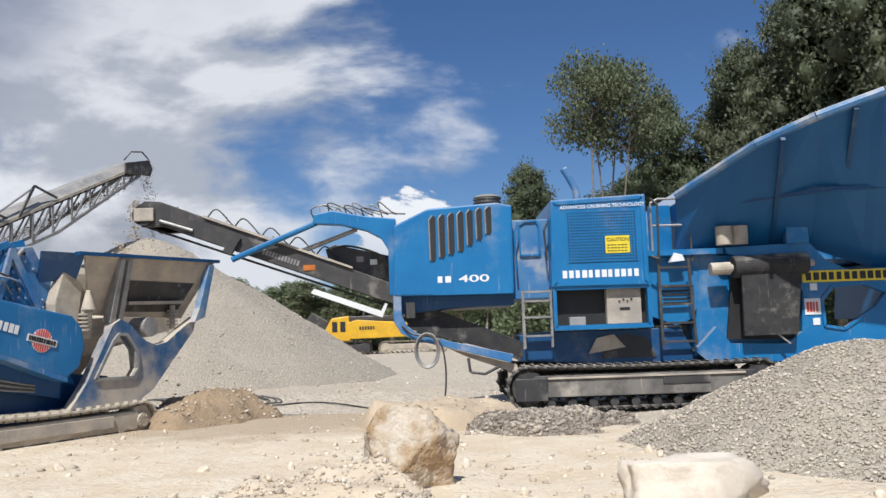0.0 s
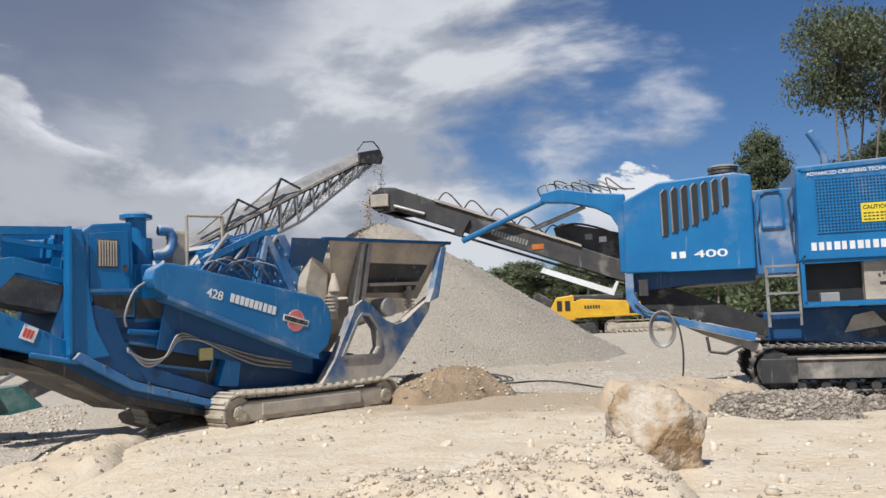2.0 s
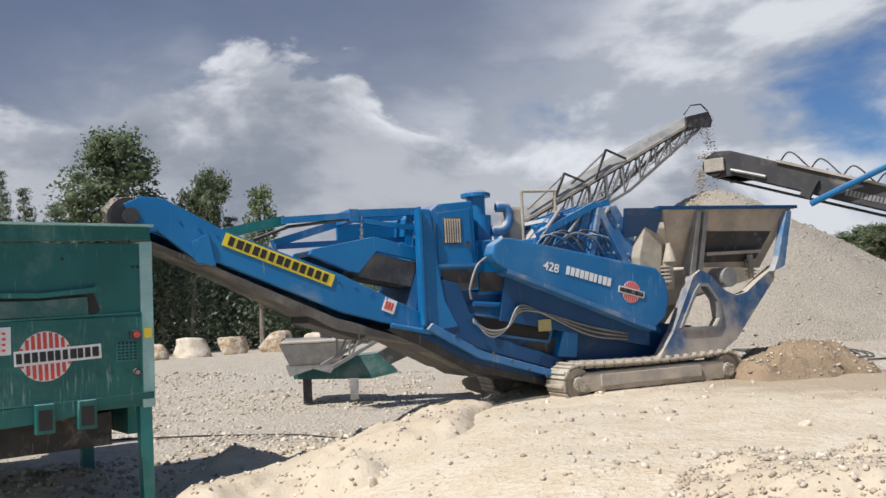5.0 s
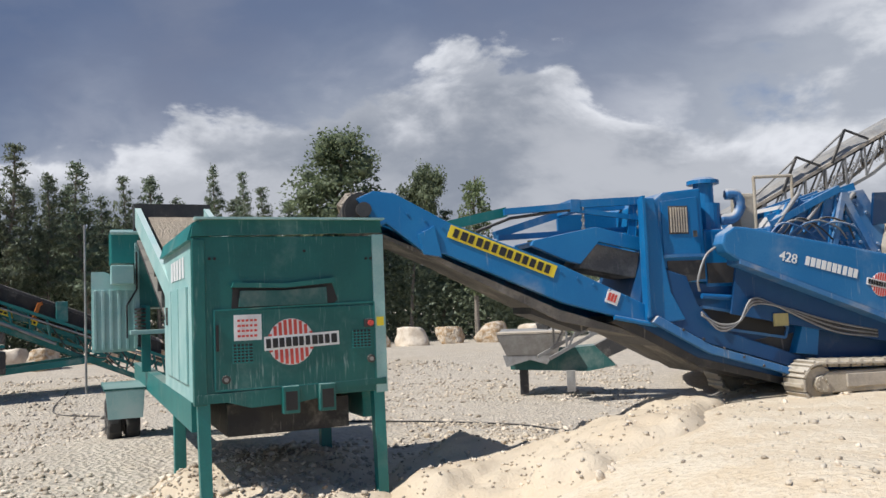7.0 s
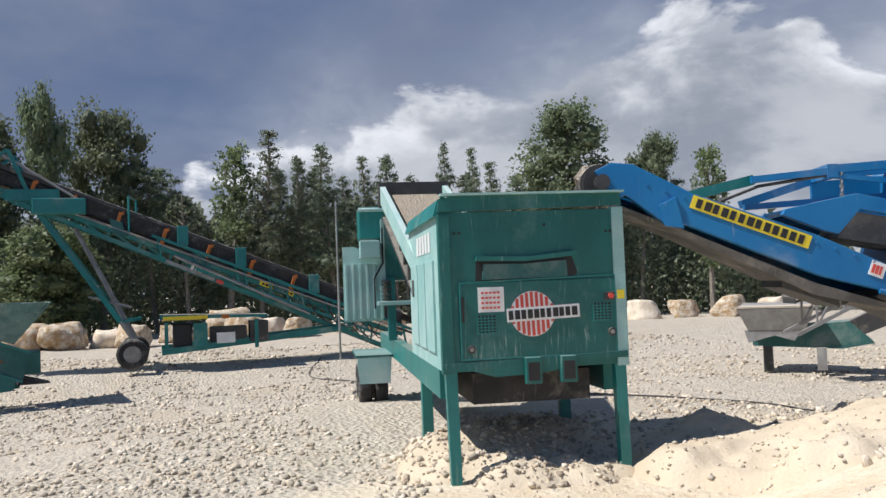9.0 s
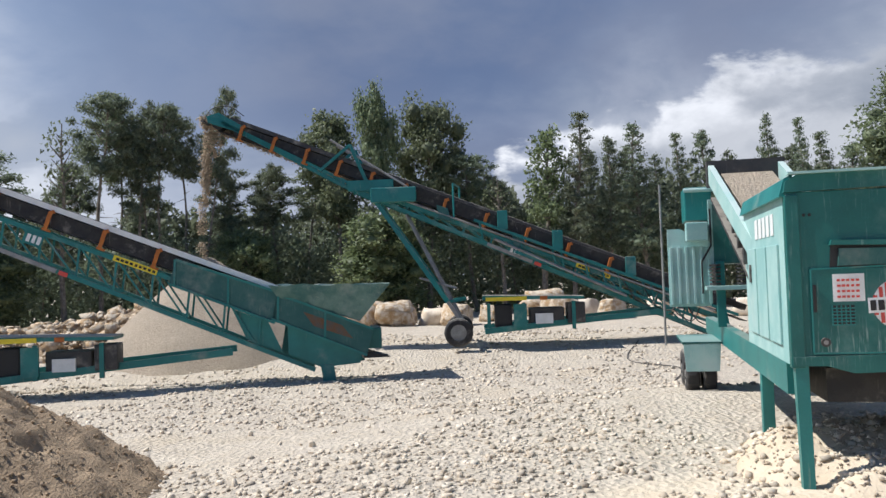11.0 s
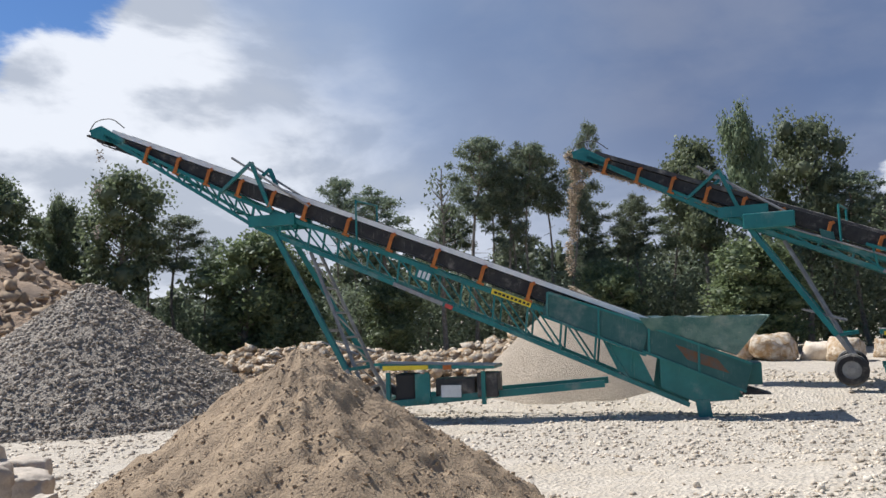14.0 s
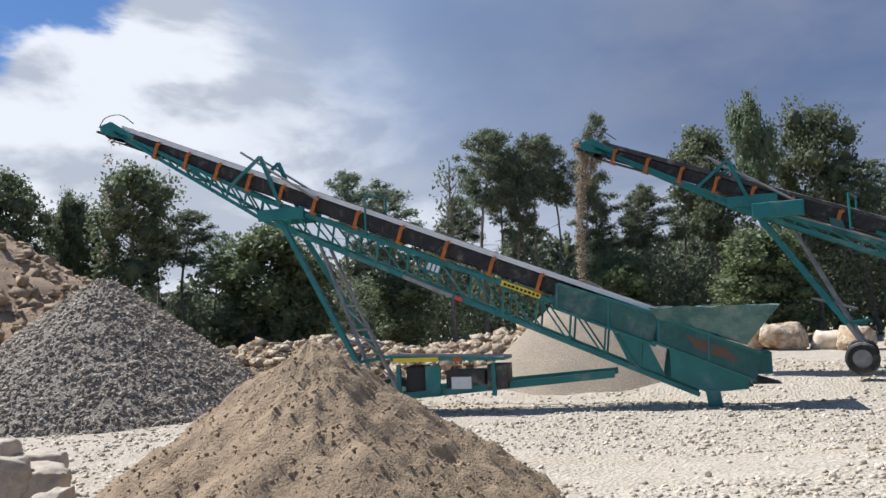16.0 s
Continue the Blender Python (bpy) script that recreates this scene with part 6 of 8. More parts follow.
    if hopper:
        trough = part("trough_side", prism([(-0.9, 0.72), (-1.1, 1.45), (1.6, 2.55), (1.8, 1.9)], 0.62, 0.70, bevel=0.01), TEAL_GRIMY, c, "rubbed dusty teal trough side")
        part("trough_side", prism([(1.7, 1.75), (1.6, 2.62), (4.4, 3.62), (4.6, 3.0)], 0.62, 0.70, bevel=0.01), TEAL_GRIMY, c)
        part("trough_side", prism([(-0.9, 0.72), (-1.1, 1.45), (4.4, 3.62), (4.6, 3.0)], -0.70, -0.62), TEAL_WORN, c)
        # turned edges, stiffeners and a rusty scrape on the trough
        for a, b in (((-1.1, 1.47), (1.6, 2.58)), ((-0.9, 0.72), (1.8, 1.88)), ((1.6, 2.64), (4.4, 3.65)), ((1.7, 1.76), (4.6, 2.98))):
            part("trough_edge", beam((a[0], 0.71, a[1]), (b[0], 0.71, b[1]), 0.07, 0.07), TEAL, trough)
        for x, z0, z1 in ((1.62, 1.76, 2.66), (3.0, 2.34, 3.14), (4.45, 2.95, 3.66), (0.3, 1.24, 2.02)):
            part("stiffener", beam((x, 0.715, z0), (x - 0.03, 0.715, z1), 0.05, 0.06), TEAL, trough)
        part("rust_patch", prism([(-0.5, 1.22), (-0.2, 1.62), (0.9, 2.05), (0.6, 1.62)], 0.698, 0.704), RUST, trough, "rusty scrape through the paint")
        part("tail_plate", prism([(-0.7, 0.50), (-0.75, 0.80), (1.35, 1.66), (1.35, 0.85), (0.4, 0.42)], 0.55, 0.62, bevel=0.01), TEAL, c)
        part("tail_plate", prism([(-0.9, 0.45), (-0.9, 0.9), (1.4, 1.9), (1.6, 0.75), (0.4, 0.40)], -0.62, -0.55), TEAL, c)
        part("brace_plate", prism([(1.5, 0.9), (1.9, 1.8), (2.9, 2.2), (2.5, 1.3)], 0.5, 0.56), TEAL, c)
        part("tail_end", box(-1.35, -0.85, -0.6, 0.6, 0.9, 1.5, bevel=0.03), TEAL_WORN, c)
        part("rubber_apron", prism([(-1.6, 0.62), (-0.8, 0.62), (-0.85, 0.85)], -0.5, 0.5), RUBBER, c)
        for y in (0.55, -0.55):
            part("foot", prism([(0.0, 0.0), (0.06, 0.5), (0.44, 0.5), (0.38, 0.0)], y - 0.1, y + 0.1), TEAL, c)
        for y, name in ((1, "dented flared hopper sheet"), (-1, "")):
            rings_ = []
            for j in range(9):
                v = j / 8
                front = []
                for i in range(15):
                    u = i / 14
                    low, high = Vector((-0.7 + 2.3 * u, 0.67, 1.72 + 0.75 * u)), Vector((-1.55 + 3.4 * u, 1.16 - 0.14 * u, 2.78 + 0.06 * u))
                    p = low.lerp(high, v)
                    p.y += 0.13 * v * noise.noise((p.x * 2.3, p.z * 0.8, y)) + 0.03 * noise.noise((p.x * 6, p.z * 3, y))
                    p.z += 0.07 * v * noise.noise((p.x * 1.7, 4.0, y))
                    front.append(p)
                rings_.append([(p.x, y * p.y, p.z) for p in front] + [(p.x, y * (p.y - 0.03), p.z) for p in reversed(front)])
            part("hopper_sheet", loft(rings_), TEAL_SCUFFED, c, name)
        part("hopper_end", loft([[(-0.72, 0.68, 1.72), (-0.68, 0.68, 1.72), (-0.68, -0.68, 1.72), (-0.72, -0.68, 1.72)], [(-1.6, 1.17, 2.80), (-1.55, 1.17, 2.80), (-1.55, -1.17, 2.80), (-1.6, -1.17, 2.80)]]), TEAL_SCUFFED, c)
    if wrapped:
        for x in (8.6, 6.7, 4.2, 2.0):
            part("roller_box", box(x - 0.18, x + 0.18, 0.66, 0.74, belt(x) - 0.45, belt(x) + 0.22, bevel=0.02), TEAL_PALE if x < 3 else TEAL, c)
        part("cover", loft([[(x, 0.55, belt(x) - 0.45), (x, 0.60, belt(x)), (x, 0.3, belt(x) + 0.14), (x, -0.3, belt(x) + 0.14), (x, -0.55, belt(x) - 0.2)] for x in (1.0, 12.6)]), RUBBER, c)
        for dz, x0, x1, w in ((0.30, 0.6, 9.6, 0.07), (-0.30, 0.9, 8.2, 0.06)):
            rail = part("service_rail", beam((x0, 0.78, upper(x0) + dz), (x1, 0.78, upper(x1) + dz), w, 0.10), TEAL, c)
            for k in range(7):
                x = x0 + 0.3 + (x1 - x0 - 0.6) * k / 6
                part("rail_post", beam((x, 0.72, upper(x) - 0.32), (x + 0.12, 0.76, upper(x) + 0.34), 0.05, 0.06), TEAL, rail)
        part("conduit", rod((1.4, 0.83, upper(1.4) + 0.14), (12.2, 0.72, upper(12.2) + 0.10), 0.03), GREY, c, "pale steel conduit along the boom")
        part("lift_ram", rod((4.4, 0.80, upper(4.4) - 0.45), (8.9, 0.78, upper(8.9) - 0.12), 0.045), GREY, c)
        for x in (2.6, 5.2, 7.8, 10.4):
            part("side_bracket", prism([(x, upper(x) - 0.05), (x + 0.1, upper(x) + 0.42), (x + 0.5, upper(x + 0.5) + 0.36), (x + 0.42, upper(x + 0.42) - 0.08)], 0.68, 0.76, bevel=0.01), TEAL_GRIMY, c)
        for k in range(4):
            x = 1.2 + 0.7 * k
            hose([(x, 0.82, upper(x) + 0.1), (x + 0.3, 0.9, upper(x) - 0.25 - 0.1 * (k % 2)), (x + 0.8, 0.88, upper(x) - 0.1), (x + 1.2, 0.8, upper(x + 1.2) + 0.05)], 0.02, RUBBER, c)
        part("side_tank", box(11.6, 13.2, 0.64, 0.9, upper(12.4) - 0.1, upper(12.4) + 0.42, bevel=0.04), TEAL, c)
    return c


make_stacker((-26.0, -2.3), (-24.05, -21.9), 2.08, 0.0, "long teal stacking conveyor with orange idlers and dented hopper", (TEAL, TEAL_WORN))
make_stacker((-30.0, 12.0), (-31.75, -6.6), 1.50, 0.5, "teal stacking conveyor with dark covered belt", (TEAL, TEAL_WORN), 0.0, False, True)


def make_grey_stacker():
    foot, head = Vector((-16.7, 17.3)), Vector((-10.7, 29.4))
    d = head - foot
    L = d.length
    c = thing("stacking_conveyor", "grey dusty lattice stacking conveyor behind the crushers", "conveyor", pose(foot.x, foot.y, 0.6, 0, 0, math.degrees(math.atan2(d.y, d.x))), group="stacking conveyors")
    z0, m = 1.80, 0.485

    def top(x):
        return z0 + m * x
    for y in (-0.5, 0.5):
        part("upper_chord", beam((-0.5, y, top(-0.5)), (L, y, top(L)), 0.07, 0.09), DUSTY, c)
        part("lower_chord", beam((-0.5, y, top(-0.5) - 0.9), (10, y, top(10) - 1.0), 0.07, 0.09), GREY, c)
        part("lower_chord", beam((10, y, top(10) - 1.0), (L - 0.2, y, top(L) - 0.42), 0.07, 0.09), GREY, c)
        x = 0.0
        while x < L - 0.8:
            low = top(x) - (0.95 if x < 10 else 0.95 - 0.5 * (x - 10) / (L - 10))
            part("lattice_post", beam((x, y, low), (x, y, top(x)), 0.04, 0.05), GREY, c)
            part("lattice_brace", beam((x, y, low), (x + 0.7, y, top(x + 0.7)), 0.04, 0.045), GREY, c)
            x += 0.7
    part("belt_cover", loft([[(x, -0.5, top(x) + 0.05), (x, -0.3, top(x) + 0.28), (x, 0.3, top(x) + 0.28), (x, 0.5, top(x) + 0.05)] for x in (-0.5, L - 0.6)]), GREY, c, "pale grey belt cover")
    part("belt", loft([[(x, -0.45, top(x) + 0.02), (x, 0.45, top(x) + 0.02), (x, 0.45, top(x) - 0.12), (x, -0.45, top(x) - 0.12)] for x in (-0.5, L)]), RUBBER, c)
    part("head_drum", rod((L, -0.5, top(L) - 0.12), (L, 0.5, top(L) - 0.12), 0.24, sides=18), DARK, c)
    part("head_side", prism([(L - 0.9, top(L) - 0.45), (L - 0.9, top(L) - 0.1), (L + 0.15, top(L) + 0.16), (L + 0.3, top(L) - 0.15), (L + 0.2, top(L) - 0.4)], -0.6, -0.52), DARK, c)
    part("head_hoop", pipe([(L - 0.9, -0.5, top(L)), (L - 0.6, -0.5, top(L) + 0.34), (L - 0.1, -0.5, top(L) + 0.42), (L + 0.2, -0.5, top(L) + 0.2)], 0.025), DARK, c)
    for x in (6.9, 8.6):
        fr = part("fold_frame", beam((x, -0.55, top(x)), (x + 0.5, -0.55, top(x) + 1.0), 0.06, 0.07), DARK, c)
        part("fold_strut", beam((x + 0.5, -0.55, top(x) + 1.0), (x + 1.3, -0.55, top(x + 1.3) + 0.1), 0.05, 0.06), DARK, fr)
        part("fold_ram", rod((x + 0.5, -0.5, top(x) + 0.95), (x - 0.9, -0.5, top(x - 0.9) + 0.3), 0.035), GREY, fr)
    for y in (-0.9, 0.9):
        part("leg", beam((7.5, y * 0.6, top(7.5) - 0.9), (6.0, y * 1.4, -0.2), 0.12, 0.12), GREY, c)
    return c


make_grey_stacker()


def make_feed_box():
    """A pale steel feed box on a small skid, under the impact crusher's belt."""
    c = thing("feed_box", "dusty pale steel feed box on a green skid", "hopper", pose(-18.9, 17.3, 0.35, 0, 0, 42))
    part("tray", loft([[(0, 0, 0.9), (1.5, 0, 0.9), (1.5, 1.6, 0.9), (0, 1.6, 0.9)], [(-0.25, -0.2, 1.5), (1.75, -0.2, 1.5), (1.75, 1.8, 1.62), (-0.25, 1.8, 1.62)]]), GREY, c)
    part("lid", box(-0.25, 1.75, -0.2, 1.8, 1.52, 1.57), DUSTY, c, "pale dusty lid")
    part("skid", prism([(0.1, 0.45), (0.05, 0.9), (2.6, 1.1), (3.2, 0.5), (2.4, 0.35)], 0.3, 1.4), TEAL_GRIMY, c)
    part("apron", prism([(0.0, 0.55), (-0.1, 0.9), (1.4, 0.9), (1.2, 0.6), (0.7, 0.75)], 0.02, 0.08), GREY, c)
    part("foot", box(0.35, 0.6, 0.4, 0.7, -0.3, 0.55), DARK, c)
    part("foot", box(1.75, 2.0, -0.1, 0.2, -0.2, 0.4), GREY, c)
    part("tail_frame", prism([(2.4, 0.5), (2.6, 1.1), (4.3, 1.9), (4.6, 1.4)], 0.4, 1.2), DARK, c)


make_feed_box()


def make_excavator():
    c = thing("excavator", "yellow tracked excavator parked behind the gravel pile", "excavator", pose(-7.3, 58.0, 1.28, 0, 0, 3))
    body = part("upper_body", prism([(0.9, 1.15), (0.8, 2.25), (1.4, 2.45), (4.6, 2.2), (5.4, 2.1), (5.4, 1.2)], -0.2, 2.4, bevel=0.06), YELLOW, c)
    print_marks("name_marks", bars(1.6, 2.7, 1.75, 1.98, -0.21, 6, 3), BLACK, body)
    part("tank_panel", box(4.55, 5.3, -0.215, -0.2, 1.35, 2.0), BLACK, body)
    part("counterweight", prism([(-0.5, 1.0), (-0.8, 1.7), (-0.3, 2.6), (0.9, 2.75), (1.0, 1.0)], -0.1, 2.3, bevel=0.1), YELLOW, c)
    for x in (-0.25, 0.3):
        part("louvre", box(x, x + 0.35, -0.115, -0.1, 1.65, 2.35), BLACK, c)
    part("hood", box(0.6, 4.2, 0.2, 2.0, 2.35, 2.7, bevel=0.08), DARK, c)
    part("exhaust", rod((1.9, 0.6, 2.6), (1.9, 0.6, 3.15), 0.09), DARK, c)
    part("boom_foot", prism([(-1.9, 1.2), (-2.6, 2.0), (-1.6, 3.0), (-0.6, 2.4), (-0.7, 1.4)], 0.6, 1.4, bevel=0.05), DARK, c)
    part("blade_arm", prism([(-3.2, 0.9), (-3.0, 1.3), (-0.5, 1.3), (0.5, 0.9), (-0.5, 0.5)], 0.0, 0.6, bevel=0.04), YELLOW, c)
    part("bucket", prism([(-3.9, 2.2), (-3.4, 2.4), (-3.0, 1.6), (-3.3, 1.0), (-3.8, 1.4)], 0.3, 1.7, bevel=0.04), GREY, c)
    track_unit(c, 0.2, 2.4, -0.2, 0.5, 0.0, 1.0, DARK, DARK)
    track_unit(c, 2.9, 7.6, -0.3, 0.4, 0.0, 0.95, MUDDY, MUDDY)
    track_unit(c, 0.5, 7.0, 2.2, 2.8, 0.0, 0.95, DARK, DARK)


make_excavator()


# ---- loose stone ----
def rock_template(seed, detail):
    """Points and faces of one angular stone of about unit radius."""
    bm = bmesh.new()
    bmesh.ops.create_icosphere(bm, subdivisions=detail, radius=1)
    rnd = random.Random(seed)
    planes = [(Vector((rnd.gauss(0, 1), rnd.gauss(0, 1), rnd.gauss(0, 1))).normalized(), rnd.uniform(0.55, 0.9)) for _ in range(7 if detail < 2 else 14)]
    for v in bm.verts:
        for normal, d in planes:
            k = v.co.dot(normal) - d
            if k > 0:
                v.co -= normal * k
        if detail < 2:
            v.co *= rnd.uniform(0.85, 1.1)
        else:
            v.co *= 1 + (0.10 if detail < 4 else 0.17) * noise.fractal(v.co * 2.2 + Vector((seed, 0, 0)), 0.8, 2.0, 5)
    pts = np.array([v.co[:] for v in bm.verts])
    faces = np.array([[v.index for v in f.verts] for f in bm.faces])
    bm.free()
    return pts, faces


def pebble_template(seed):
    """An angular chip of stone: a skewed block or a skewed double wedge."""
    rnd = random.Random(seed)
    if seed % 2:
        pts = np.array([[a * rnd.uniform(0.8, 1.15) + rnd.uniform(-0.25, 0.25) for a in p] for p in ((1, 0, 0), (-1, 0, 0), (0, 1, 0), (0, -1, 0), (0, 0, 0.8), (0, 0, -0.8))])
        return pts, np.array([(0, 2, 4), (2, 1, 4), (1, 3, 4), (3, 0, 4), (2, 0, 5), (1, 2, 5), (3, 1, 5), (0, 3, 5)])
    pts = np.array([[x * rnd.uniform(0.55, 1.0), y * rnd.uniform(0.55, 1.0), z * rnd.uniform(0.5, 0.95)] for x in (-1, 1) for y in (-1, 1) for z in (-1, 1)])
    quads = ((0, 1, 3, 2), (4, 6, 7, 5), (0, 4, 5, 1), (2, 3, 7, 6), (0, 2, 6, 4), (1, 5, 7, 3))
    return pts, np.array([t for a, b, c, d in quads for t in ((a, b, c), (a, c, d))])


PEBBLES = [pebble_template(s) for s in range(8)]


def mesh_from(name, pts, faces, mat):
    me = bpy.data.meshes.new(name)
    n, k = faces.shape
    me.vertices.add(len(pts))
    me.vertices.foreach_set("co", pts.astype(np.float32).ravel())
    me.loops.add(n * k)
    me.loops.foreach_set("vertex_index", faces.astype(np.int32).ravel())
    me.polygons.add(n)
    me.polygons.foreach_set("loop_start", np.arange(0, n * k, k, dtype=np.int32))
    me.update(calc_edges=True)
    me.materials.append(mat)
    return me


def turns(rng, n):
    """n random rotations."""
    q = rng.normal(size=(n, 4))
    q /= np.linalg.norm(q, axis=1)[:, None]
    w, x, y, z = q.T
    return np.stack([np.stack([1 - 2 * (y * y + z * z), 2 * (x * y - z * w), 2 * (x * z + y * w)], -1), np.stack([2 * (x * y + z * w), 1 - 2 * (x * x + z * z), 2 * (y * z - x * w)], -1), np.stack([2 * (x * z - y * w), 2 * (y * z + x * w), 1 - 2 * (x * x + y * y)], -1)], 1)


def stones(name, places, sizes, mat, seed, parent=None, label="", category="gravel"):
    """Many small stones, turned and stretched at random, as one object."""
    rng = np.random.default_rng(seed)
    places, sizes = np.asarray(places), np.asarray(sizes)
    all_pts, all_faces, base = [], [], 0
    pick = rng.integers(0, len(PEBBLES), len(places))
    for k, (pts, faces) in enumerate(PEBBLES):
        sel = pick == k
        m = int(sel.sum())
        if not m:
            continue
        rot = turns(rng, m)
        stretch = rng.uniform(0.6, 1.25, (m, 1, 3))
        q = np.einsum("nij,nkj->nki", rot, pts[None] * stretch) * sizes[sel][:, None, None] * np.array([1, 1, 0.75]) + places[sel][:, None]
        all_pts.append(q.reshape(-1, 3))
        all_faces.append((faces[None] + (np.arange(m) * len(pts))[:, None, None]).reshape(-1, 3) + base)
        base += m * len(pts)
    ob = new(name, mesh_from(name, np.concatenate(all_pts), np.concatenate(all_faces), mat))
    if parent is not None:
        ob.parent = parent
        ob["kind"] = "stuff"
        return ob
    return tagged(ob, label, category, kind="stuff")


def heap_height(px, py, x, y, radius, height, rough, peak, lumps):
    f = math.hypot(px, py) / radius
    q = math.hypot(f, peak * 0.35) - peak * 0.35
    h = height * max(-0.12, 1 - q)
    h += rough * noise.fractal((px * 0.7 + x, py * 0.7 + y, 1.3), 1.0, 2.0, 4) * (0.4 + min(f, 1.2))
    if lumps:
        a = math.atan2(py, px)
        h -= lumps * abs(noise.noise((math.cos(a) * 3.1 + x, math.sin(a) * 3.1, f * 0.8))) * min(1, f * 2)
        h += lumps * 0.35 * noise.fractal((px * 2.6, py * 2.6, y), 0.8, 2.0, 4)
    return h


def heap(name, x, y, z, radius, height, mat, label, rough=0.12, peak=0.25, lumps=0.0, count=0, size=(0.03, 0.06), stone_mat=None, seed=1, rings=30, around=84):
    """A cone of loose material with a rounded top, an uneven skin and stones on it."""
    bm = bmesh.new()
    args = (x, y, radius, height, rough, peak, lumps)
    top = bm.verts.new((0, 0, heap_height(0, 0, *args)))
    vs = []
    for i in range(1, rings + 1):
        r = radius * 1.12 * i / rings
        vs.append([bm.verts.new((r * math.cos(a), r * math.sin(a), heap_height(r * math.cos(a), r * math.sin(a), *args))) for a in (2 * math.pi * k / around for k in range(around))])
    for k in range(around):
        bm.faces.new((top, vs[0][k], vs[0][(k + 1) % around]))
    for a, b in zip(vs, vs[1:]):
        for k in range(around):
            bm.faces.new((a[k], b[k], b[(k + 1) % around], a[(k + 1) % around]))
    for f in bm.faces:
        f.smooth = True
    low = height < 1
    if low:
        for v in bm.verts:
            v.co.z += ground_height(x + v.co.x, y + v.co.y) - z - 0.02 - 0.5 * ease(math.hypot(v.co.x, v.co.y) / radius, 0.78, 1.12)
    ob = solid(name, bm, mat, label, "pile", pose(x, y, z), kind="stuff")
    if count:
        rng = np.random.default_rng(seed)
        rr, aa = radius * 1.1 * np.sqrt(rng.random(count)), 2 * np.pi * rng.random(count)
        px, py = rr * np.cos(aa), rr * np.sin(aa)
        pz = np.array([heap_height(a, b, *args) + (ground_height(x + a, y + b) - z - 0.02 - 0.5 * ease(math.hypot(a, b) / radius, 0.78, 1.12) if low else 0) for a, b in zip(px, py)])
        stones("loose_stones", np.stack([px, py, pz + 0.01], 1), size[0] + (size[1] - size[0]) * rng.random(count) ** 2.5, stone_mat or mat, seed, parent=ob)
    return ob


heap("gravel_pile", -24.58, -23.17, 0, 5.8, 4.65, PILE_GREY, "conical pile of grey crushed stone under a stacker", count=11000, size=(0.04, 0.098), stone_mat=GREYSTONE, seed=2)
heap("sand_pile", -32.5, -7.4, 0.2, 4.1, 3.75, PILE_SAND, "tan cone of sand under a stacker head", rough=0.1)
heap("dirt_mound", -12.1, -7.45, 0, 3.75, 2.5, DIRT, "mound of brown dirt, clods and broken rock", rough=0.16, peak=0.14, lumps=0.30, count=6000, size=(0.006, 0.034), stone_mat=CLOD, seed=3, rings=70, around=190)
heap("gravel_pile", -10.4, 29.9, 0.9, 8.6, 5.5, PILE_BEIGE, "wide pale pile of crushed limestone", count=5000, size=(0.018, 0.042), stone_mat=PILESTONE, seed=4)
heap("gravel_pile", 5.0, 10.2, 1.25, 2.65, 1.28, PILE_BEIGE, "small grey gravel pile beside the jaw crusher", count=15000, size=(0.009, 0.024), stone_mat=PILESTONE, seed=5, peak=0.5)
heap("gravel_pile", 7.3, 10.4, 1.2, 2.6, 1.12, PILE_BEIGE, "small grey gravel pile beside the jaw crusher", count=6000, size=(0.012, 0.03), stone_mat=PILESTONE, seed=15, peak=0.6)
heap("sand_heap", -4.35, 15.3, 1.1, 1.5, 0.55, DIRT, "low heap of brown sand spilled beside the crawler track", rough=0.35, lumps=0.16, peak=1.0, count=500, size=(0.01, 0.045), stone_mat=STONE, seed=6, rings=40, around=110)
heap("sand_heap", 0.0, 13.4, 1.22, 1.35, 0.40, SAND, "low heap of tan sand beside the crawler track", rough=0.28, lumps=0.1, peak=0.9, count=200, size=(0.008, 0.03), stone_mat=STONE, seed=6)
heap("sand_heap", -8.3, 10.0, 1.0, 1.3, 0.34, SAND_PALE, "small pointed heap of pale sand before the crusher", rough=0.2, lumps=0.1, peak=0.7, count=200, size=(0.008, 0.03), stone_mat=STONE, seed=16, rings=30, around=90)
heap("sand_heap", -8.5, 8.1, 0.5, 2.3, 0.45, SAND_PALE, "low drifted heap of tan sand", rough=0.26, lumps=0.10, peak=1.1, count=900, size=(0.008, 0.04), stone_mat=STONE, seed=6, rings=44, around=120)
heap("gravel_pile", 1.5, 12.6, 1.2, 1.5, 0.20, PILE_GREY, "spread of dark broken stone before the tracks", rough=0.2, peak=1.2, count=5000, size=(0.010, 0.045), stone_mat=GREYSTONE, seed=7)
heap("rubble_heap", -1.5, 6.6, 1.15, 1.7, 0.32, SAND_PALE, "low rubbly hump of pale sand and stone", rough=0.25, lumps=0.1, peak=1.2, count=3000, size=(0.006, 0.03), stone_mat=STONE, seed=8)
heap("rubble_heap", -10.7, 5.3, 0.30, 1.9, 0.42, SAND_PALE, "pale rubble under the screen hopper", rough=0.3, lumps=0.15, peak=1.2, count=2600, size=(0.012, 0.055), stone_mat=STONE, seed=9)
heap("rubble_hill", -27.5, -44.0, 0, 18.5, 12.0, EARTH, "steep hill of brown rubble and broken rock", rough=0.35, lumps=0.5, count=6500, size=(0.04, 0.42), stone_mat=CLOD, seed=10, rings=80, around=180, peak=0.4)


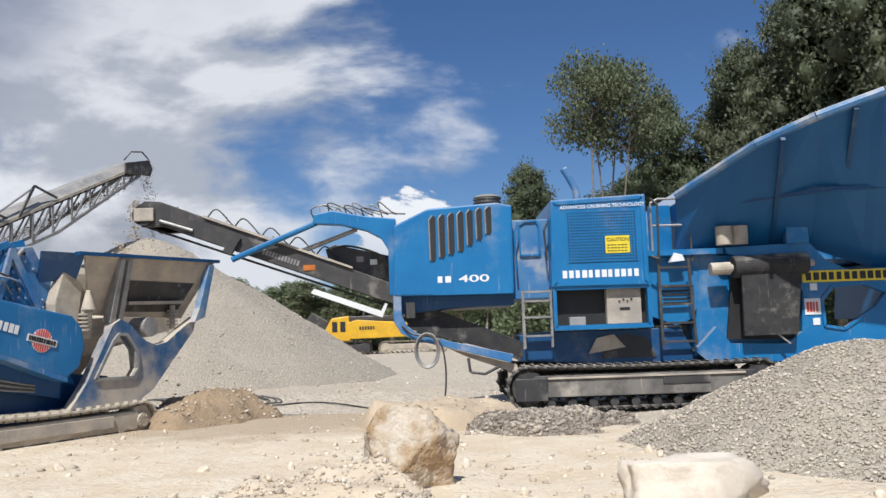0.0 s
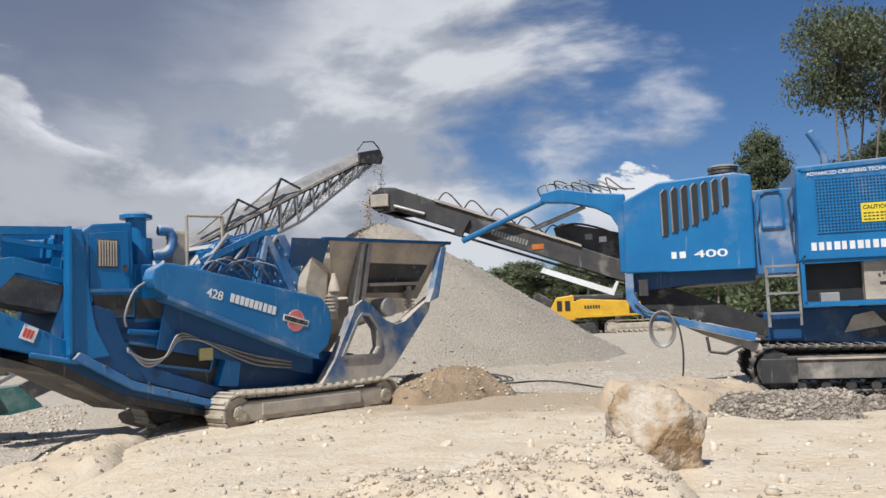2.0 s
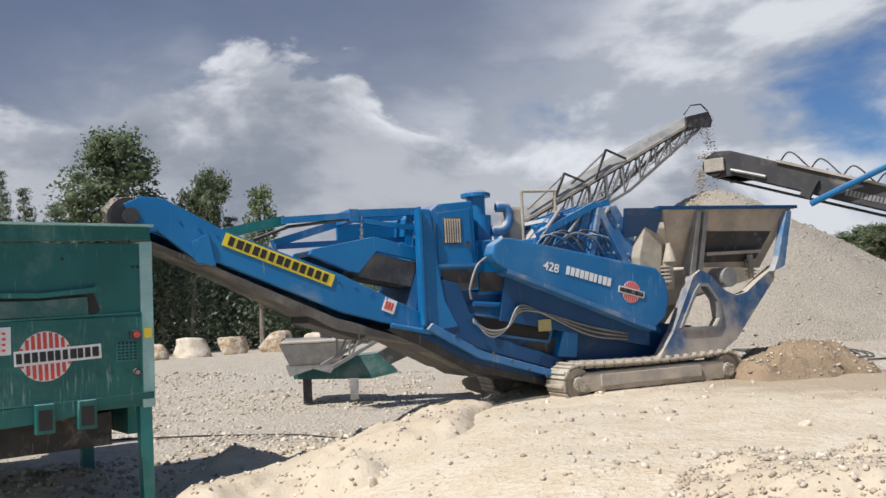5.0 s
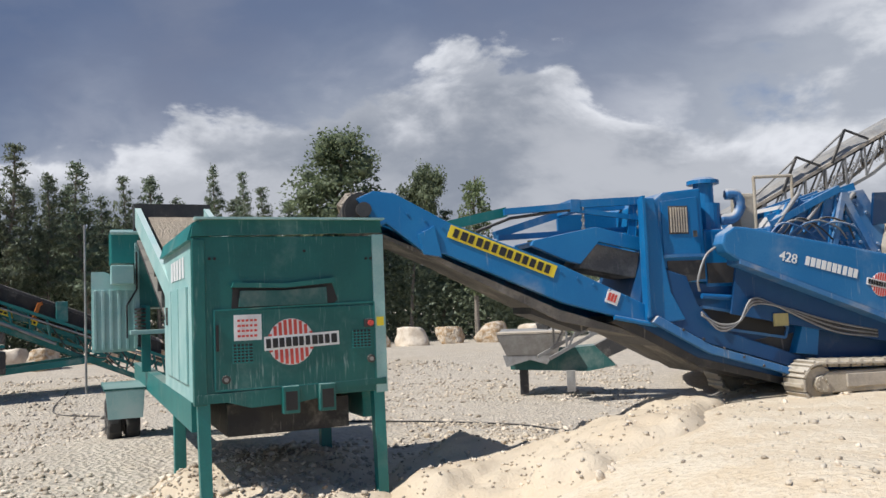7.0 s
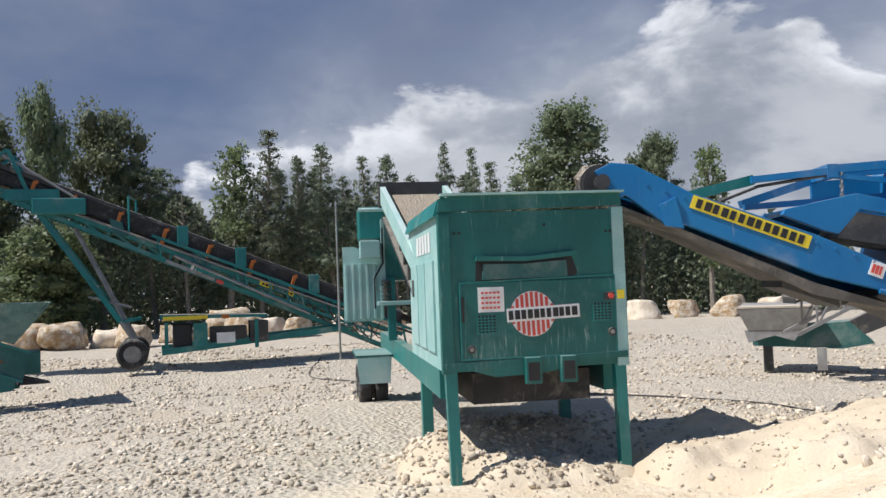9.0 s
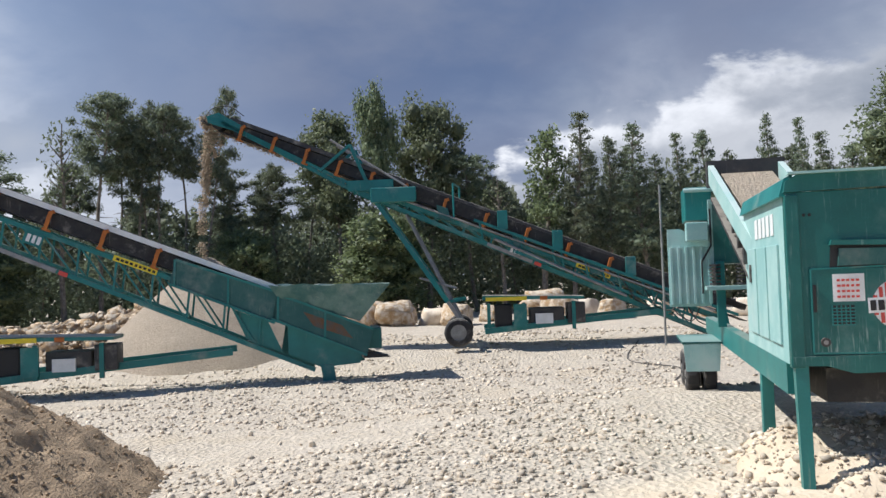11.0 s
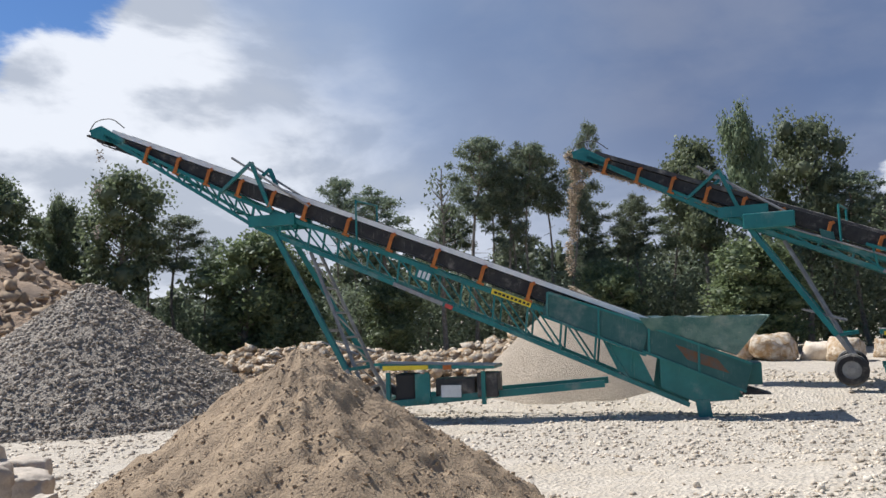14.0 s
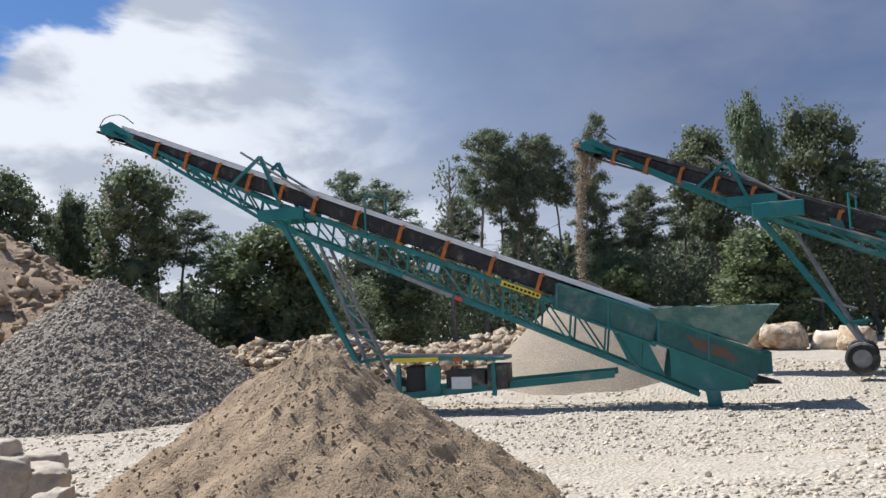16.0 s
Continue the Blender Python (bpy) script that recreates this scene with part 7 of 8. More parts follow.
def yard_gravel():
    rng = np.random.default_rng(11)
    pts, sizes = [], []
    n = 76000
    ang = np.radians(rng.uniform(38, 142, n))
    r = 6.5 + 31 * rng.random(n) ** 1.35
    x, y = -np.sin(ang) * r, np.cos(ang) * r
    for a, b, q, u in zip(x, y, r, rng.random(n)):
        patch = noise.noise((a * 0.22, b * 0.30, 5.0)) + 0.5 * noise.noise((a * 1.3, b * 1.3, 2.0))
        if 1.7 * patch + 0.9 * u < 0.40:
            continue
        if math.hypot(a + 3.5, b - 8) < 7.5 and (u > 0.8 or rng.random() < 0.8):
            continue
        s = (0.013 + 0.045 * u ** 4) * (0.85 + 0.014 * q)
        pts.append((a, b, ground_height(a, b) + s * 0.2))
        sizes.append(s)
    stones("yard_gravel", pts, sizes, STONE, 12, label="loose pale limestone gravel strewn over the yard", category="gravel")
    pts, sizes = [], []
    for k in range(11000):
        a = math.radians(rng.uniform(-32, 40))
        q = 5.0 + 24 * rng.random() ** 1.4
        px, py = -math.sin(a) * q, math.cos(a) * q
        if noise.noise((px * 0.5, py * 0.5, 9.0)) + 0.5 * rng.random() < 0.12:
            continue
        s = 0.007 + 0.042 * rng.random() ** 5
        pts.append((px, py, ground_height(px, py) + s * 0.2))
        sizes.append(s)
    stones("pad_gravel", pts, sizes, STONE, 13, label="loose pale stone chips strewn over the sandy pad", category="gravel")


yard_gravel()


def make_boulder(seed, x, y, z, size, mat, label, name="boulder", stretch=(1, 1, 1), turn=0, detail=4, group="", hew=False):
    pts, faces = rock_template(seed, detail)
    if hew:
        # broken along flat faces: a level top, a steep front and a split side
        for normal, d in (((0.05, 0.1, 1.0), 0.46), ((-0.55, -0.8, 0.15), 0.56), ((-0.95, 0.2, 0.1), 0.62), ((0.5, -0.8, 0.3), 0.66), ((0.9, -0.1, 0.4), 0.7)):
            normal = np.array(normal) / np.linalg.norm(normal)
            over = pts @ normal - d
            pts = pts - np.where(over > 0, over * 0.86, 0)[:, None] * normal
        pts = np.array([p * (1 + 0.13 * noise.fractal(Vector(p) * 2.6 + Vector((seed, 0, 0)), 0.8, 2.0, 5) - 0.07 * abs(noise.noise(Vector(p) * 4.0))) for p in pts])
    pts = pts * np.array(stretch) * size
    me = mesh_from(name, pts, faces, mat)
    ob = new(name, me)
    ob.matrix_world = pose(x, y, z + size * stretch[2] * 0.62, 0, 0, turn)
    return tagged(ob, label, "rock", group)


make_boulder(24, -0.42, 8.05, 1.16, 0.60, BOULDER, "big tan and white limestone boulder on the sand", stretch=(0.92, 0.9, 0.98), detail=5)
make_boulder(91, 1.64, 5.95, 1.42, 0.60, PILESTONE, "pale angular limestone block on the sand", stretch=(1.2, 0.8, 0.66), turn=20, hew=True)
make_boulder(35, 3.0, 5.6, 1.25, 0.5, STONE, "flat pale rock at the foot of the gravel pile", stretch=(1.2, 0.8, 0.5), turn=50)
make_boulder(52, 2.1, 9.6, 1.2, 0.2, GREYSTONE, "small grey rock on the sand", stretch=(1.0, 0.8, 0.7), turn=50, detail=3)
for k, (bx, by, bs) in enumerate(((-11.2, -12.1, 0.66), (-12.3, -13.3, 0.72), (-10.6, -12.5, 0.85), (-10.7, -11.2, 0.45), (-11.8, -14.0, 0.9))):
    make_boulder(60 + k, bx, by, ground_height(bx, by), bs, GREYSTONE, "broken grey and tan rock at the rubble's edge", stretch=(1.1, 0.95, 1.0), turn=70 * k, hew=True, group="rocks by the dirt mound")
# a row of boulders along the far edge of the yard
for k, (bear, dist, bs) in enumerate(((55.5, 49, 1.0), (53.2, 50, 1.15), (50.5, 51, 1.1), (47.6, 51, 1.25), (45.0, 52, 1.1), (92.5, 44, 1.25), (90.6, 43.5, 1.35), (88.0, 44, 1.0), (86.6, 43, 1.2), (79.6, 44, 1.3), (78.0, 46, 1.1), (76.2, 44, 1.1), (70.0, 46, 1.2), (67.2, 46, 1.1), (80.6, 50, 1.6), (94.5, 45, 0.9), (73.0, 47, 1.0), (84.0, 45, 0.9), (58.0, 50, 1.1), (61.0, 50, 1.2), (64.0, 49, 1.0))):
    bx, by = -0.5 - math.sin(radians(bear)) * dist, math.cos(radians(bear)) * dist
    make_boulder(80 + k, bx, by, ground_height(bx, by) - 0.1, bs, (BOULDER, STONE)[k % 3 == 1], "large pale boulder along the edge of the yard", stretch=(1.15, 0.95, 0.9), turn=47 * k, detail=3, hew=True, group="boulders along the yard")


def rubble_bank():
    """A long bank of broken rock below the trees."""
    rng = np.random.default_rng(31)
    bm = bmesh.new()
    rows = []
    for i in range(60):
        bear = 97 + 42 * i / 59
        ring_ = []
        for j in range(13):
            dist = 38 + 11 * j / 12
            h = math.sin(math.pi * j / 12) * (1.5 + 0.9 * noise.noise((bear * 0.12, 2.0, 0.0))) + 0.5 * noise.fractal((bear * 0.6, dist * 0.6, 3.0), 1.0, 2.0, 3) - 0.15
            x, y = -0.6 - math.sin(radians(bear)) * dist, -0.7 + math.cos(radians(bear)) * dist
            ring_.append(bm.verts.new((x, y, ground_height(x, y) + h)))
        rows.append(ring_)
    for a, b in zip(rows, rows[1:]):
        for j in range(12):
            bm.faces.new((a[j], b[j], b[j + 1], a[j + 1]))
    bmesh.ops.recalc_face_normals(bm, faces=bm.faces[:])
    pts, sizes = [], []
    for _ in range(5200):
        a, b = rows[rng.integers(0, 60)], 0
        v = a[rng.integers(0, 11)].co
        u = rng.random()
        pts.append((v.x + rng.uniform(-0.6, 0.6), v.y + rng.uniform(-0.6, 0.6), v.z + rng.uniform(-0.1, 0.15)))
        sizes.append(0.06 + 0.38 * u ** 3)
    bank = solid("rubble_bank", bm, DIRT, "long bank of tan broken rock below the trees", "rubble", kind="stuff")
    stones("broken_rock", pts, sizes, BOULDER, 32, parent=bank)


rubble_bank()

# loose stones that stand out on the ground
rng = random.Random(77)
LUMPS = []
for k in range(6):
    p_, f_ = rock_template(200 + k, 2)
    LUMPS.append(mesh_from("stone", p_, f_, STONE))
for k in range(240):
    a = radians(rng.uniform(-28, 135))
    q = rng.uniform(6, 24)
    px, py = -math.sin(a) * q, math.cos(a) * q
    s = rng.uniform(0.02, 0.075)
    ob = new("stone", LUMPS[k % 6])
    ob.parent = GROUND
    ob.matrix_local = Matrix.LocRotScale((px, py, ground_height(px, py) + s * 0.3), Euler((rng.random() * 6, rng.random() * 6, rng.random() * 6)), (s * 1.3, s, s * 0.8))


# ---- trees ----
def leaf_mesh(name, centres, size, mat, seed, ratio=0.55, cores=()):
    """Small leaf blades, each a triangle, over lumpy clumps (centre, width, height) that close the crown."""
    rng = np.random.default_rng(seed)
    n = len(centres)
    rot = turns(rng, n)
    s = size * rng.uniform(0.6, 1.3, n)
    blade = np.array([[-0.5, -0.3 * ratio, 0], [0.5, 0, 0], [-0.35, 0.7 * ratio, 0.05]])
    pts = [(np.einsum("nij,kj->nki", rot, blade) * s[:, None, None] + np.asarray(centres)[:, None]).reshape(-1, 3)]
    faces = [np.arange(n * 3).reshape(n, 3)]
    base = n * 3
    for k, (c, w, h) in enumerate(cores):
        p, f = CLUMPS[k % len(CLUMPS)]
        pts.append(p * np.array([w, w, h]) + np.array(c))
        faces.append(f + base)
        base += len(p)
    return mesh_from(name, np.concatenate(pts), np.concatenate(faces), mat)


def clump_template(seed):
    bm = bmesh.new()
    bmesh.ops.create_icosphere(bm, subdivisions=1, radius=1.05)
    for v in bm.verts:
        v.co *= 1 + 0.55 * noise.noise(v.co * 2.4 + Vector((seed * 3.7, 0, 0)))
    pts = np.array([v.co[:] for v in bm.verts])
    faces = np.array([[v.index for v in f.verts] for f in bm.faces])
    bm.free()
    return pts, faces


CLUMPS = [clump_template(k) for k in range(5)]


def branch_path(rnd, p, d, length, steps, droop):
    pts = [Vector(p)]
    d = Vector(d).normalized()
    for _ in range(steps):
        d = (d + Vector((rnd.uniform(-0.15, 0.15), rnd.uniform(-0.15, 0.15), rnd.uniform(-0.1, 0.1) + droop))).normalized()
        pts.append(pts[-1] + d * length / steps)
    return pts


def taper(bm, pts, r0, r1, sides=6):
    for i in range(len(pts) - 1):
        a = r0 + (r1 - r0) * i / (len(pts) - 1)
        b = r0 + (r1 - r0) * (i + 1) / (len(pts) - 1)
        rod(pts[i], pts[i + 1], a, bm, sides, b)


def on_trunk(trunk, f):
    k = min(len(trunk) - 2, int(f * (len(trunk) - 1)))
    return trunk[k].lerp(trunk[k + 1], f * (len(trunk) - 1) - k)


def dress(rnd, lumps, leaves, thick=0.42):
    """Leaf places in a loose shell round each lump (centre, width, height)."""
    total = sum(w * w for _, w, _ in lumps)
    out = []
    for c, w, h in lumps:
        for _ in range(int(leaves * w * w / total)):
            v = Vector((rnd.gauss(0, 1), rnd.gauss(0, 1), rnd.gauss(0, 1))).normalized() * (1.08 + rnd.gauss(0, thick * 0.55))
            out.append((c.x + v.x * w, c.y + v.y * w, c.z + v.z * h))
    return out


def make_pine(seed, h=13.0, bare=0.55, young=False, leaves=7600, mat=None):
    """A pine: flat pads of needles at the ends of level branches; a young one tapers to its tip."""
    rnd = random.Random(seed)
    tree = thing("pine_tree", "slender young dark green pine with a pointed crown" if young else "tall dark green pine with a bare lower trunk", "tree", pose(0, 0, 0), group="trees behind the yard")
    bm = bmesh.new()
    trunk = branch_path(rnd, (0, 0, -0.3), (0, 0, 1), h, 9, 0.12)
    taper(bm, trunk, 0.17, 0.035, 6)
    lumps = []
    count = 56 if young else 34
    for k in range(count):
        f = bare + (0.985 - bare) * (k + rnd.random() * 0.6) / count
        u = (f - bare) / (1 - bare)
        if young:
            reach = h * 0.135 * (1 - u) ** 0.75 * rnd.uniform(0.55, 1.2) + 0.12
        else:
            reach = h * 0.15 * math.sin(math.pi * min(0.97, 0.26 + 0.66 * u)) * rnd.uniform(0.45, 1.15)
        a = k * 2.4 + rnd.uniform(-0.5, 0.5)
        path = branch_path(rnd, on_trunk(trunk, min(f, 0.99)), (math.cos(a), math.sin(a), 0.18 + 0.5 * u), reach, 4, 0.03)
        taper(bm, path, 0.04, 0.012, 3)
        w = (0.46 if young else 0.54) * rnd.uniform(0.6, 1.2) * (1.1 - 0.45 * u)
        lumps.append((path[4], w, w * rnd.uniform(0.42, 0.62)))
        if reach > 0.7:
            lumps.append((path[2] + Vector((rnd.uniform(-0.3, 0.3), rnd.uniform(-0.3, 0.3), 0.12)), w * 0.8, w * 0.4))
    for k in range(0 if young else 7):
        a = rnd.uniform(0, 6.28)
        taper(bm, branch_path(rnd, on_trunk(trunk, rnd.uniform(bare * 0.55, bare)), (math.cos(a), math.sin(a), 0.05), rnd.uniform(0.5, 1.3), 3, -0.03), 0.03, 0.01, 3)
    part("trunk", bm, BARK, tree)
    crown = new("crown", leaf_mesh("crown", dress(rnd, lumps, leaves, 0.5), 0.19, mat or NEEDLE, seed, 0.42, [(c, w * 0.62, h_ * 0.6) for c, w, h_ in lumps]))
    crown.parent = tree
    return tree


def make_broadleaf(seed, h=12.0, width=4.6, low=0.4, leaves=8000, mat=None, label="broad leafy green tree with forked grey limbs", blobs=34, trunks=1, cores=True, blade=0.19):
    rnd = random.Random(seed)
    tree = thing("broadleaf_tree", label, "tree", pose(0, 0, 0), group="trees behind the yard")
    bm = bmesh.new()
    lumps = []
    for s in range(trunks):
        many = trunks > 1
        lean = (rnd.uniform(-0.22, 0.22) * many, rnd.uniform(-0.22, 0.22) * many, 1)
        trunk = branch_path(rnd, (rnd.uniform(-0.3, 0.3) * many, 0, -0.3), lean, h * 0.88, 7, 0.08)
        taper(bm, trunk, 0.10 if many else 0.19, 0.03, 7)
        for k in range(blobs // trunks):
            u = (k + rnd.random()) / (blobs // trunks)
            a = k * 2.4 + rnd.uniform(-0.6, 0.6)
            reach = width * 0.5 * math.sin(math.pi * (0.16 + 0.74 * u)) * rnd.uniform(0.4, 0.95)
            at = on_trunk(trunk, low + (0.97 - low) * u * 0.95)
            path = branch_path(rnd, at, (math.cos(a), math.sin(a), 0.55), max(0.35, reach), 4, 0.05)
            taper(bm, path, 0.05, 0.012, 4)
            w = width * rnd.uniform(0.075, 0.15)
            lumps.append((path[4], w, w * rnd.uniform(0.7, 1.0)))
            off = Vector((rnd.gauss(0, 1), rnd.gauss(0, 1), rnd.gauss(0, 0.7))) * width * 0.08
            lumps.append((path[3] + off, w * 0.65, w * 0.55))
    part("trunk", bm, BARK, tree)
    crown = new("crown", leaf_mesh("crown", dress(rnd, lumps, leaves, 0.55), blade, mat or LEAF, seed, 0.8, [(c, w * 0.66, h_ * 0.66) for c, w, h_ in lumps] if cores else ()))
    crown.parent = tree
    return tree


def plant(kinds, rows, origin=(-0.5, -0.5)):
    """Places copies by bearing, distance, height and half width."""
    rnd = random.Random(len(rows))
    sizes = []
    for ob in kinds:
        pts = [v.co for o in ob.children if o.name.startswith("crown") for v in o.data.vertices]
        sizes.append((max(p.z for p in pts), sorted(math.hypot(p.x, p.y) for p in pts)[int(len(pts) * 0.97)]))
    for k, (bear, dist, height, half) in enumerate(rows):
        own, wide = sizes[k % len(kinds)]
        x, y = origin[0] - math.sin(radians(bear)) * dist, origin[1] + math.cos(radians(bear)) * dist
        made = copy_thing(kinds[k % len(kinds)], pose(x, y, ground_height(x, y), 0, 0, rnd.uniform(0, 360)))
        made.scale = (1.3 * half / wide, 1.3 * half / wide, height / own)


PINES = [make_pine(300 + k, 13.0, (0.66, 0.52, 0.72, 0.58)[k]) for k in range(4)]
YOUNG = [make_pine(310 + k, 11.0, (0.22, 0.34, 0.28)[k], True, 6400) for k in range(3)]
BROADS = [make_broadleaf(320 + k, 12.0, 4.8 + 0.4 * k, (0.42, 0.5, 0.36)[k]) for k in range(3)]
LIGHTS = [make_broadleaf(340 + k, 8.0, 5.0, 0.14, 9000, LEAF_LIGHT, "bushy light green tree with low branches", 36) for k in range(2)]
NEAR = [make_broadleaf(350 + k, 13.0, 5.0, (0.46, 0.38)[k], 16000, LEAF_DARK, "tall dark green leafy tree with thin pale limbs", 40, 1, True, 0.14) for k in range(2)]
OPEN = make_broadleaf(360, 14.0, 6.4, 0.70, 17000, LEAF, "tall open-crowned tree with several pale thin trunks", 44, 4, False, 0.16)
BARE = make_broadleaf(370, 11.0, 3.0, 0.35, 500, LEAF, "nearly bare thin tree with grey twigs", 34, 1, False)
FEATHERY = make_broadleaf(372, 11.0, 3.0, 0.3, 3600, LEAF_LIGHT, "thin feathery light green tree", 34, 1, False)

plant(PINES, [(108.6, 56, 15.4, 2.0), (106.6, 57, 15.0, 1.5), (104.7, 57, 14.8, 1.5), (102.6, 56, 16.0, 1.9), (107.6, 59, 15.2, 1.5), (105.6, 59, 13.8, 1.4), (103.6, 58, 14.4, 1.5), (99.4, 57, 10.8, 1.9), (97.6, 58, 10.3, 1.6), (114.1, 56, 12.3, 2.4), (118.1, 57, 13.0, 1.2), (116.2, 58, 11.4, 1.6), (128.4, 55, 10.3, 1.7), (126.8, 58, 9.2, 1.3), (84.4, 57, 10.6, 1.9), (81.6, 58, 9.5, 1.6), (86.2, 59, 11.0, 1.5), (101.0, 60, 11.4, 1.5), (110.2, 61, 11.6, 1.3), (112.2, 61, 10.6, 1.5), (95.6, 59, 10.4, 1.6), (83.0, 61, 10.0, 1.6), (130.0, 59, 10.0, 1.5)])
plant(YOUNG, [(77.9, 55, 12.7, 1.5), (75.2, 56, 11.3, 1.0), (72.8, 56, 12.1, 1.7), (70.9, 57, 11.3, 1.0), (69.0, 56, 11.5, 1.2), (66.0, 56, 12.1, 1.0), (63.0, 56, 11.5, 0.9), (64.6, 59, 10.4, 1.3), (67.5, 60, 10.6, 1.3), (61.6, 58, 10.8, 1.2), (60.4, 60, 10.4, 1.4), (55.8, 60, 10.2, 1.3), (74.0, 60, 11.0, 1.3), (76.6, 60, 11.2, 1.4), (71.9, 61, 10.8, 1.3), (50.6, 60, 9.0, 1.4), (54.6, 58, 10.4, 1.2), (88.6, 60, 9.6, 1.4), (100.2, 58, 9.6, 1.3)])
plant(BROADS, [(137.8, 56, 12.6, 1.9), (135.8, 57, 12.2, 1.7), (132.3, 55, 13.2, 2.8), (93.4, 56, 14.1, 1.9), (90.4, 56, 15.5, 1.9), (87.7, 56, 15.1, 2.5), (58.3, 56, 14.3, 2.6), (52.6, 56, 12.5, 2.1), (142.0, 58, 14.0, 2.8), (134.2, 60, 11.0, 2.0)])
plant(LIGHTS, [(124.0, 52, 9.4, 2.7), (121.4, 54, 7.6, 2.0), (91.9, 52, 6.9, 2.3), (89.4, 53, 6.0, 1.9), (99.0, 55, 6.2, 1.8), (114.4, 56, 6.0, 1.8)])
plant([FEATHERY], [(79.9, 55, 12.2, 1.5), (48.2, 54, 10.6, 1.2)])
plant([BARE], [(110.8, 55, 12.8, 1.4), (82.5, 55, 8.6, 1.2), (57.0, 53, 7.6, 1.2), (120.0, 55, 8.4, 1.0)])
plant([OPEN], [(-11.0, 40, 14.5, 2.5)])
plant(NEAR, [(-16.8, 43, 13.8, 1.7), (-19.9, 42, 16.2, 2.0), (-22.8, 40, 17.0, 2.2), (-25.6, 38, 18.6, 2.4), (-28.8, 37, 19.0, 2.6), (-21.4, 45, 15.2, 2.4), (-17.8, 48, 12.6, 2.3), (-14.8, 49, 11.0, 2.2), (-5.8, 46, 10.6, 1.4), (-7.4, 47, 10.2, 1.3), (-24.2, 44, 16.4, 2.6), (-31.5, 37, 18.4, 2.6), (-13.0, 50, 9.6, 2.1)])
plant(NEAR, [(-19.8, 38, 9.4, 2.0), (-23.6, 36, 10.2, 2.2), (-27.6, 35, 10.8, 2.2), (-15.4, 42, 8.6, 2.0), (-5.0, 48, 7.4, 1.6)])
for k in range(14):
    plant([BROADS[k % 3]], [(17.5 - 1.6 * k, 112 + 5 * (k % 3), 10.0 + 0.8 * (k % 2), 3.4)])
for ob in PINES + YOUNG + BROADS + LIGHTS + NEAR + [OPEN, BARE, FEATHERY]:
    for o in (*ob.children_recursive, ob):
        bpy.data.objects.remove(o)


def thicket(name, dist0, dist1, tops, count, seed, mat, size, label):
    """A dense understorey of leaves; its top follows heights given by bearing, unevenly."""
    rng = np.random.default_rng(seed)
    bears, heights = [b for b, _ in tops], [h for _, h in tops]
    pts = []
    for bear, dist, u in zip(rng.uniform(bears[0], bears[-1], count), rng.uniform(dist0, dist1, count), rng.random(count)):
        x, y = -0.5 - math.sin(radians(bear)) * dist, -0.5 + math.cos(radians(bear)) * dist
        top = float(np.interp(bear, bears, heights)) * (0.9 + 0.35 * noise.noise((bear * 0.55, dist * 0.25, seed)) + 0.22 * noise.noise((bear * 2.1, dist * 0.5, seed)))
        pts.append((x, y, ground_height(x, y) + max(0.1, top) * u ** 0.8))
    ob = new(name, leaf_mesh(name, pts, size, mat, seed))
    tagged(ob, label, "bushes", kind="stuff")


thicket("understorey", 55.5, 62, [(40, 4.5), (57, 7.0), (84, 7.0), (98, 6.6), (120, 5.6), (128, 4.6), (145, 5.4)], 90000, 51, NEEDLE, 0.30, "dense dark green understorey between the trunks")
thicket("understorey", 64, 69, [(40, 4.5), (48, 7.0), (58, 9.6), (82, 9.4), (86, 8.2), (98, 8.6), (101, 8.6), (112, 8.4), (119, 7.8), (126, 5.2), (130, 5.8), (145, 7.0)], 80000, 52, NEEDLE, 0.62, "dense dark woods behind the first trees")
thicket("understorey", 43, 52, [(-36, 9.0), (-22, 8.6), (-17, 7.4), (-11.5, 6.4), (-4, 6.0)], 60000, 53, LEAF, 0.30, "dense green bushes on the bank behind the crusher")
thicket("understorey", 118, 140, [(-38, 8.0), (24, 8.0)], 32000, 54, LEAF, 1.1, "far green woods beyond the yard")


# ---- cables on the ground ----
def cable(points, r=0.02):
    pts = [(x, y, ground_height(x, y) + 0.03) for x, y in points]
    bm = hose(pts, r, RUBBER, None, steps=10)
    solid("cable", bm, RUBBER, "black power cable lying across the gravel", "cable", group="cables on the ground")


cable([(-8.6, 12.8), (-10.5, 12.0), (-13.0, 11.6), (-15.5, 10.0), (-18.0, 9.2), (-22, 9.6)])
cable([(-8.8, 13.3), (-11.5, 12.9), (-14.5, 12.2), (-18.5, 10.6), (-24, 10.2)])
cable([(-30.0, 8.0), (-27.0, 6.8), (-24.5, 7.6), (-22.0, 6.6)])
cable([(-6.5, 20.5), (-4.6, 20.0), (-3.0, 20.6), (-1.2, 19.4), (0.6, 19.2)])
for k in range(4):
    cable([(-5.6 + 1.3 * math.cos(a + k) * (1 + 0.1 * k), 20.6 + 0.5 * math.sin(a + k)) for a in (0, 1, 2, 3, 4, 5, 6)], 0.016)


